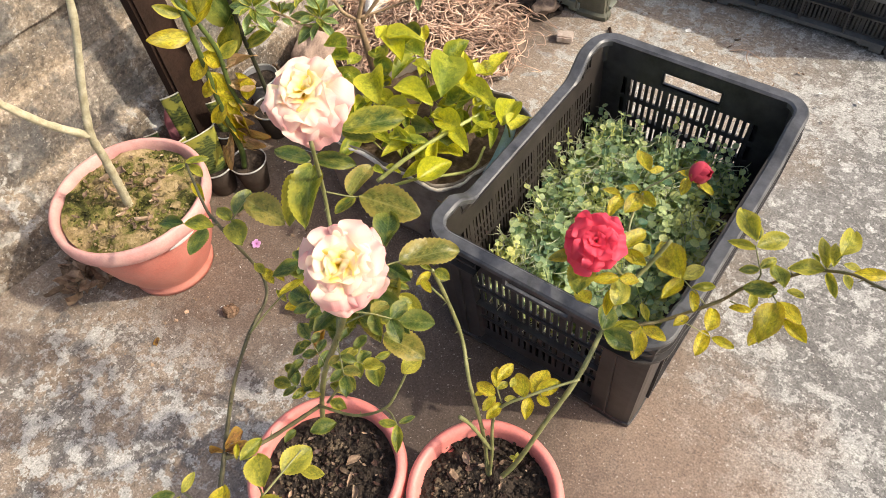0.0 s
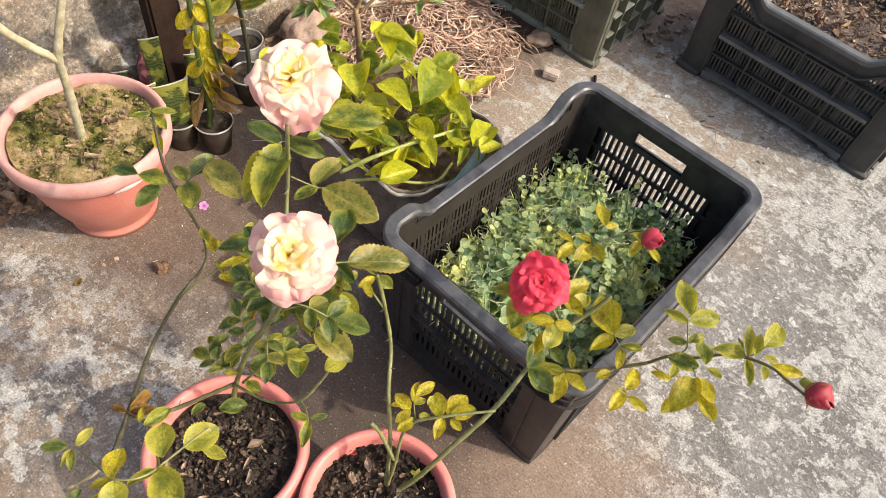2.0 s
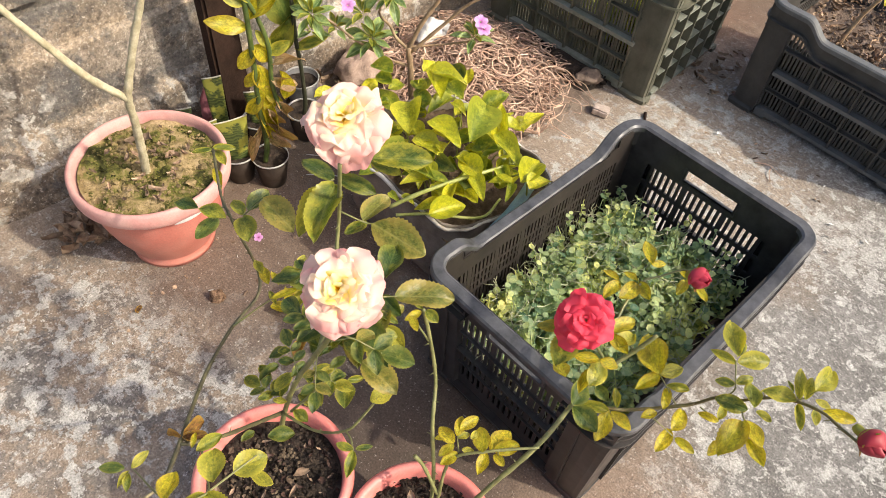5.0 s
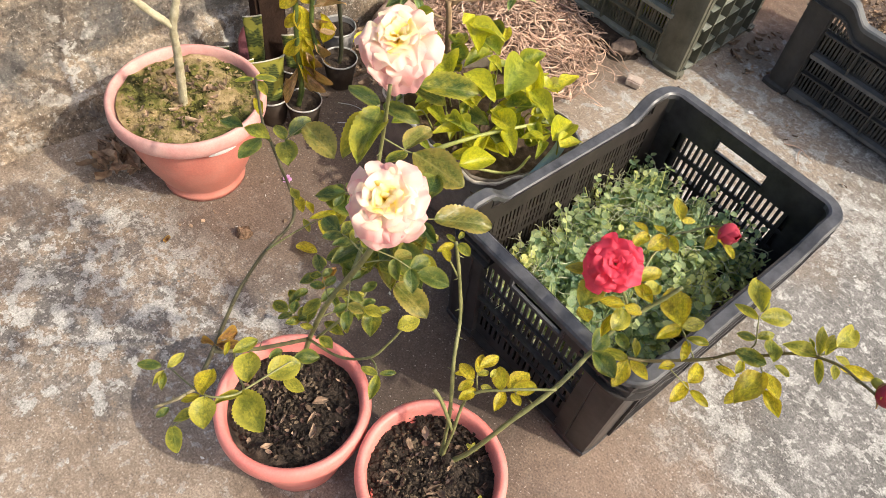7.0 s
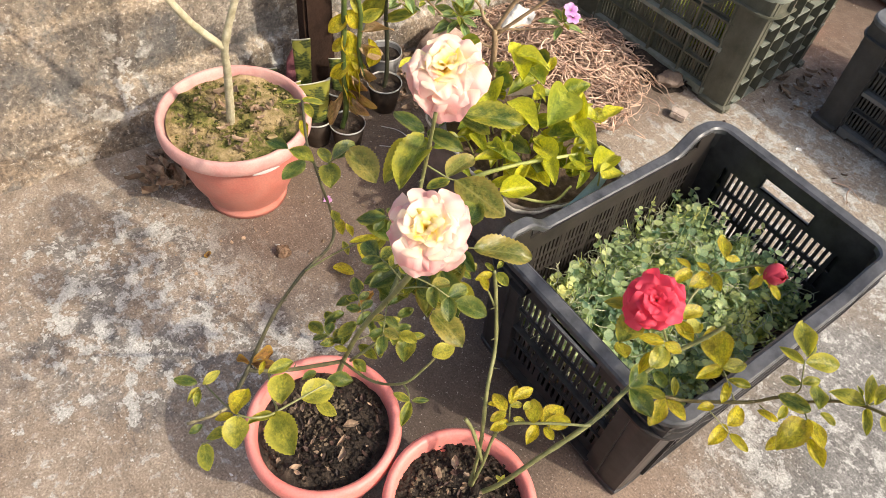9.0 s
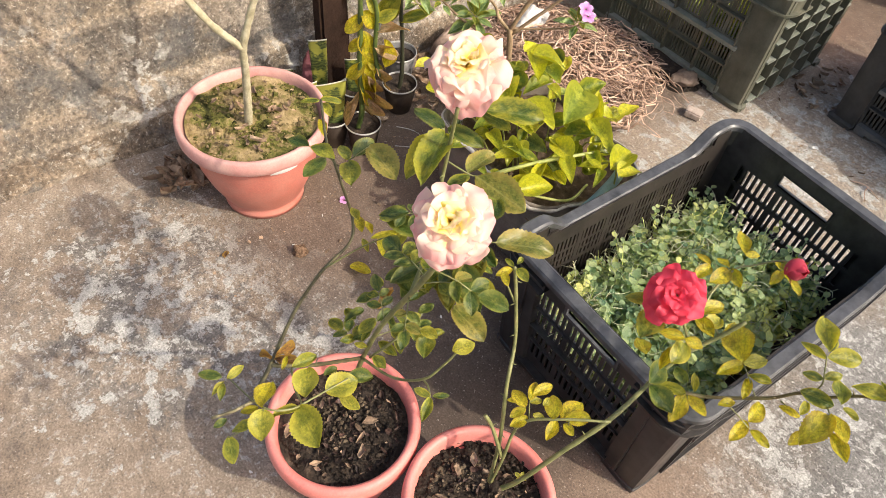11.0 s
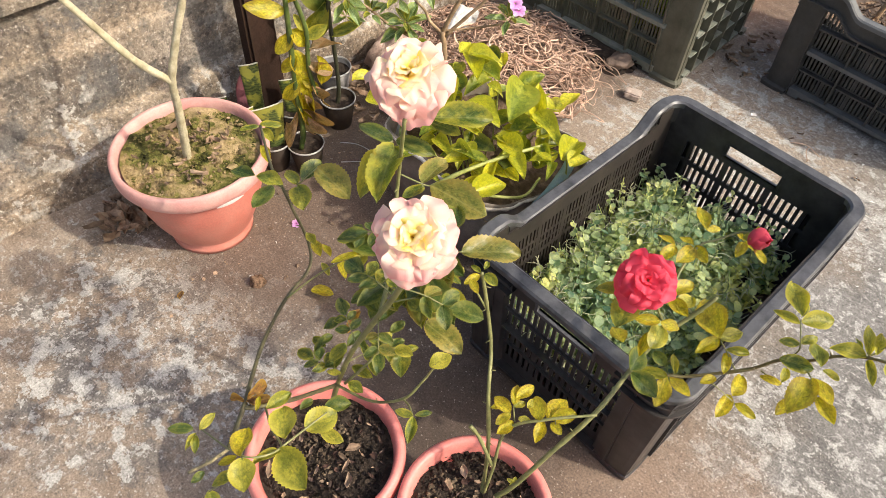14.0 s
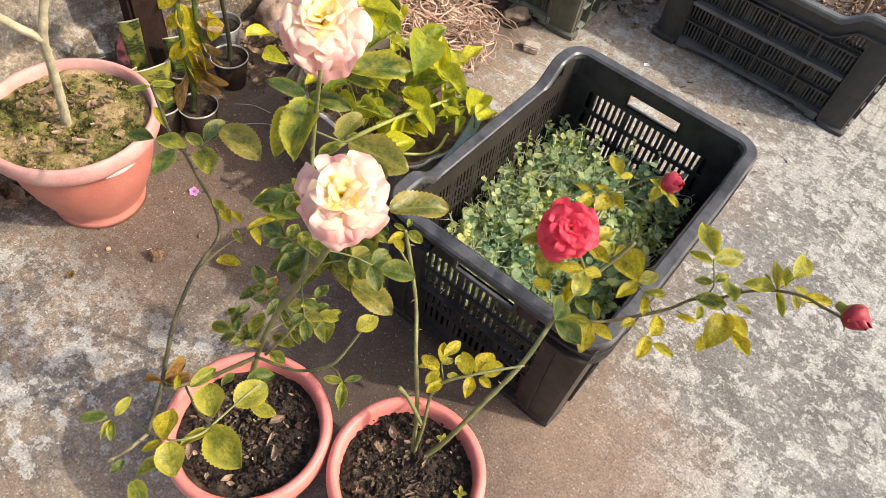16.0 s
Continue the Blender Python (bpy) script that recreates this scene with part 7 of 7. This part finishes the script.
cane(red_rose, [(0.439, 0.068, 0.41), (0.456, 0.031, 0.44)], 0.0014, 0.001, cane_green)
cane(red_rose, [(0.246, -0.155, 0.28), (0.235, -0.148, 0.3), (0.233, -0.135, 0.31)], 0.0014, 0.001, cane_green)
cane(red_rose, [(0.413, 0.057, 0.37), (0.436, 0.058, 0.37)], 0.0014, 0.001, cane_green)
rose_leaf(red_rose, (0.158, -0.14, 0.47), (0.177, -0.14, 0.47), 0.7, "g")
rose_leaf(red_rose, (0.155, -0.144, 0.47), (0.153, -0.165, 0.47), 0.5, "y")
rose_leaf(red_rose, (0.154, -0.141, 0.47), (0.14, -0.142, 0.47), 0.5, "g")
rose_leaf(red_rose, (0.154, -0.136, 0.47), (0.149, -0.124, 0.47), 0.5, "g")
rose_leaf(red_rose, (0.239, -0.158, 0.3), (0.212, -0.157, 0.3), 0.7, "y")
rose_leaf(red_rose, (0.24, -0.159, 0.3), (0.238, -0.182, 0.3), 0.6, "y")
rose_leaf(red_rose, (0.238, -0.153, 0.31), (0.223, -0.13, 0.31), 0.5, "y")
rose_leaf(red_rose, (0.234, -0.145, 0.31), (0.238, -0.117, 0.31), 0.55, "y")
rose_leaf(red_rose, (0.237, -0.15, 0.3), (0.243, -0.136, 0.3), 0.7, "o")
rose_leaf(red_rose, (0.27, -0.14, 0.3), (0.244, -0.12, 0.3), 0.7, "y")
rose_leaf(red_rose, (0.275, -0.133, 0.3), (0.272, -0.096, 0.3), 0.7, "y")
rose_leaf(red_rose, (0.277, -0.13, 0.3), (0.293, -0.101, 0.3), 0.6, "y")
rose_leaf(red_rose, (0.27, -0.134, 0.29), (0.282, -0.16, 0.29), 0.55, "y")
rose_leaf(red_rose, (0.278, -0.129, 0.29), (0.296, -0.13, 0.29), 0.7, "y")
rose_leaf(red_rose, (0.248, -0.153, 0.29), (0.26, -0.144, 0.29), 0.6, "o")
rose_leaf(red_rose, (0.245, -0.156, 0.28), (0.242, -0.181, 0.28), 0.6, "y")
rose_leaf(red_rose, (0.249, -0.14, 0.3), (0.247, -0.126, 0.3), 0.7, "o")
rose_leaf(red_rose, (0.228, -0.16, 0.3), (0.219, -0.171, 0.3), 0.6, "y")
rose_leaf(red_rose, (0.265, -0.036, 0.46), (0.245, -0.059, 0.46), 0.5, "o")
rose_leaf(red_rose, (0.275, -0.032, 0.45), (0.286, -0.071, 0.45), 0.8, "g")
rose_leaf(red_rose, (0.312, -0.027, 0.44), (0.29, -0.045, 0.44), 0.5, "y")
rose_leaf(red_rose, (0.312, -0.027, 0.44), (0.331, -0.019, 0.44), 0.7, "y")
rose_leaf(red_rose, (0.311, -0.016, 0.42), (0.322, -0.045, 0.42), 0.85, "o")
rose_leaf(red_rose, (0.309, -0.024, 0.41), (0.315, -0.056, 0.41), 0.5, "y")
rose_leaf(red_rose, (0.287, -0.037, 0.38), (0.266, -0.026, 0.38), 0.9, "y")
rose_leaf(red_rose, (0.296, 0.005, 0.44), (0.307, 0.044, 0.44), 0.5, "y")
rose_leaf(red_rose, (0.294, 0.011, 0.43), (0.326, 0.01, 0.43), 0.5, "y")
rose_leaf(red_rose, (0.315, 0.008, 0.43), (0.314, 0.037, 0.43), 0.7, "o")
rose_leaf(red_rose, (0.359, 0.034, 0.4), (0.318, 0.073, 0.4), 0.68, "y")
rose_leaf(red_rose, (0.36, 0.042, 0.39), (0.352, 0.008, 0.39), 0.5, "y")
rose_leaf(red_rose, (0.36, 0.042, 0.39), (0.373, 0.072, 0.39), 0.55, "o")
rose_leaf(red_rose, (0.372, 0.043, 0.38), (0.394, 0.06, 0.38), 0.4, "o")
rose_leaf(red_rose, (0.373, 0.048, 0.37), (0.387, 0.025, 0.37), 0.5, "y")
rose_leaf(red_rose, (0.311, -0.047, 0.36), (0.303, -0.01, 0.36), 0.72, "d")
rose_leaf(red_rose, (0.336, -0.011, 0.36), (0.314, -0.006, 0.36), 0.7, "d")
rose_leaf(red_rose, (0.312, -0.042, 0.35), (0.35, -0.045, 0.35), 0.7, "d")
rose_leaf(red_rose, (0.342, -0.012, 0.345), (0.312, -0.032, 0.345), 0.45, "o")
rose_leaf(red_rose, (0.342, -0.008, 0.34), (0.355, -0.049, 0.34), 0.5, "y")
rose_leaf(red_rose, (0.344, -0.007, 0.34), (0.374, -0.008, 0.34), 0.55, "y")
rose_leaf(red_rose, (0.347, -0.005, 0.35), (0.33, 0.016, 0.35), 0.4, "o")
rose_leaf(red_rose, (0.381, 0.03, 0.345), (0.373, 0.01, 0.345), 0.6, "y")
rose_leaf(red_rose, (0.407, 0.027, 0.34), (0.401, 0.061, 0.34), 0.65, "y")
rose_leaf(red_rose, (0.403, 0.033, 0.33), (0.409, -0.002, 0.33), 0.5, "y")
rose_leaf(red_rose, (0.414, 0.028, 0.33), (0.44, 0.03, 0.33), 0.5, "y")
rose_leaf(red_rose, (0.26, 0.074, 0.44), (0.237, 0.072, 0.44), 0.5, "y")
rose_leaf(red_rose, (0.262, 0.072, 0.44), (0.263, 0.042, 0.44), 0.6, "y")
rose_leaf(red_rose, (0.275, 0.09, 0.44), (0.255, 0.09, 0.44), 0.5, "y")
rose_leaf(red_rose, (0.278, 0.087, 0.44), (0.277, 0.055, 0.44), 0.65, "y")
rose_leaf(red_rose, (0.277, 0.09, 0.44), (0.3, 0.08, 0.44), 0.6, "y")
rose_leaf(red_rose, (0.268, 0.132, 0.43), (0.242, 0.159, 0.43), 0.5, "y")
rose_leaf(red_rose, (0.268, 0.132, 0.43), (0.28, 0.147, 0.43), 0.5, "y")
rose_leaf(red_rose, (0.315, 0.12, 0.46), (0.302, 0.127, 0.46), 0.5, "y")
rose_leaf(red_rose, (0.316, 0.118, 0.46), (0.322, 0.093, 0.46), 0.5, "y")
rose_leaf(red_rose, (0.314, 0.129, 0.45), (0.347, 0.124, 0.45), 0.45, "y")
rose_leaf(red_rose, (0.411, 0.075, 0.46), (0.38, 0.113, 0.46), 0.5, "o")
rose_leaf(red_rose, (0.415, 0.074, 0.45), (0.386, 0.069, 0.45), 0.42, "o")
rose_leaf(red_rose, (0.414, 0.078, 0.45), (0.438, 0.106, 0.45), 0.62, "o")
rose_leaf(red_rose, (0.411, 0.085, 0.45), (0.406, 0.109, 0.45), 0.5, "g")
rose_leaf(red_rose, (0.427, 0.06, 0.44), (0.41, 0.048, 0.44), 0.55, "g")
rose_leaf(red_rose, (0.426, 0.061, 0.44), (0.437, 0.083, 0.44), 0.5, "g")
rose_leaf(red_rose, (0.455, 0.051, 0.44), (0.436, 0.077, 0.44), 0.62, "g")
rose_leaf(red_rose, (0.452, 0.051, 0.43), (0.421, 0.038, 0.43), 0.65, "g")
rose_leaf(red_rose, (0.456, 0.023, 0.45), (0.458, -0.025, 0.45), 0.6, "y")
rose_leaf(red_rose, (0.458, 0.026, 0.45), (0.484, 0.012, 0.45), 0.55, "y")
rose_leaf(red_rose, (0.467, 0.014, 0.44), (0.496, 0.003, 0.44), 0.5, "y")
rose_leaf(red_rose, (0.459, 0.049, 0.44), (0.476, 0.051, 0.44), 0.6, "o")
rose_leaf(red_rose, (0.438, 0.051, 0.38), (0.416, 0.043, 0.38), 0.5, "y")
rose_leaf(red_rose, (0.437, 0.045, 0.39), (0.432, 0.067, 0.39), 0.5, "o")
rose_leaf(red_rose, (0.453, 0.003, 0.43), (0.452, -0.023, 0.43), 0.5, "y")
rose_leaf(red_rose, (0.48, 0.061, 0.48), (0.45, 0.045, 0.48), 0.55, "o")
rose_leaf(red_rose, (0.48, 0.061, 0.48), (0.465, 0.098, 0.48), 0.35, "o")
rose_leaf(red_rose, (0.482, 0.058, 0.48), (0.498, 0.036, 0.48), 0.38, "o")
rose_leaf(red_rose, (0.473, 0.074, 0.47), (0.462, 0.083, 0.47), 0.4, "g")
rose_leaf(red_rose, (0.486, 0.067, 0.5), (0.488, 0.105, 0.5), 0.6, "o")
rose_leaf(red_rose, (0.484, 0.059, 0.49), (0.478, 0.088, 0.49), 0.4, "o")
rose_leaf(red_rose, (0.491, 0.067, 0.49), (0.507, 0.07, 0.49), 0.5, "o")
rose_leaf(red_rose, (0.496, 0.058, 0.49), (0.505, 0.043, 0.49), 0.5, "o")
rose_leaf(red_rose, (0.501, 0.059, 0.49), (0.53, 0.076, 0.49), 0.4, "y")
rose_bloom(red_rose, (0.285, -0.036, 0.495), (0.2, -0.5, 0.84), 0.032, 15, (M_red, M_red, M_red), 14, "open bright red rose", 0.26, 8.0)
bud(red_rose, (0.322, 0.112, 0.478), (0.72, -0.2, 0.55), 0.027, 0.026, M_rose_bud, 22, "half-open red rose bud")
bud(red_rose, (0.533, 0.033, 0.532), (0.85, -0.3, 0.15), 0.0265, 0.027, M_crimson, 27, "closed dark red rose bud")
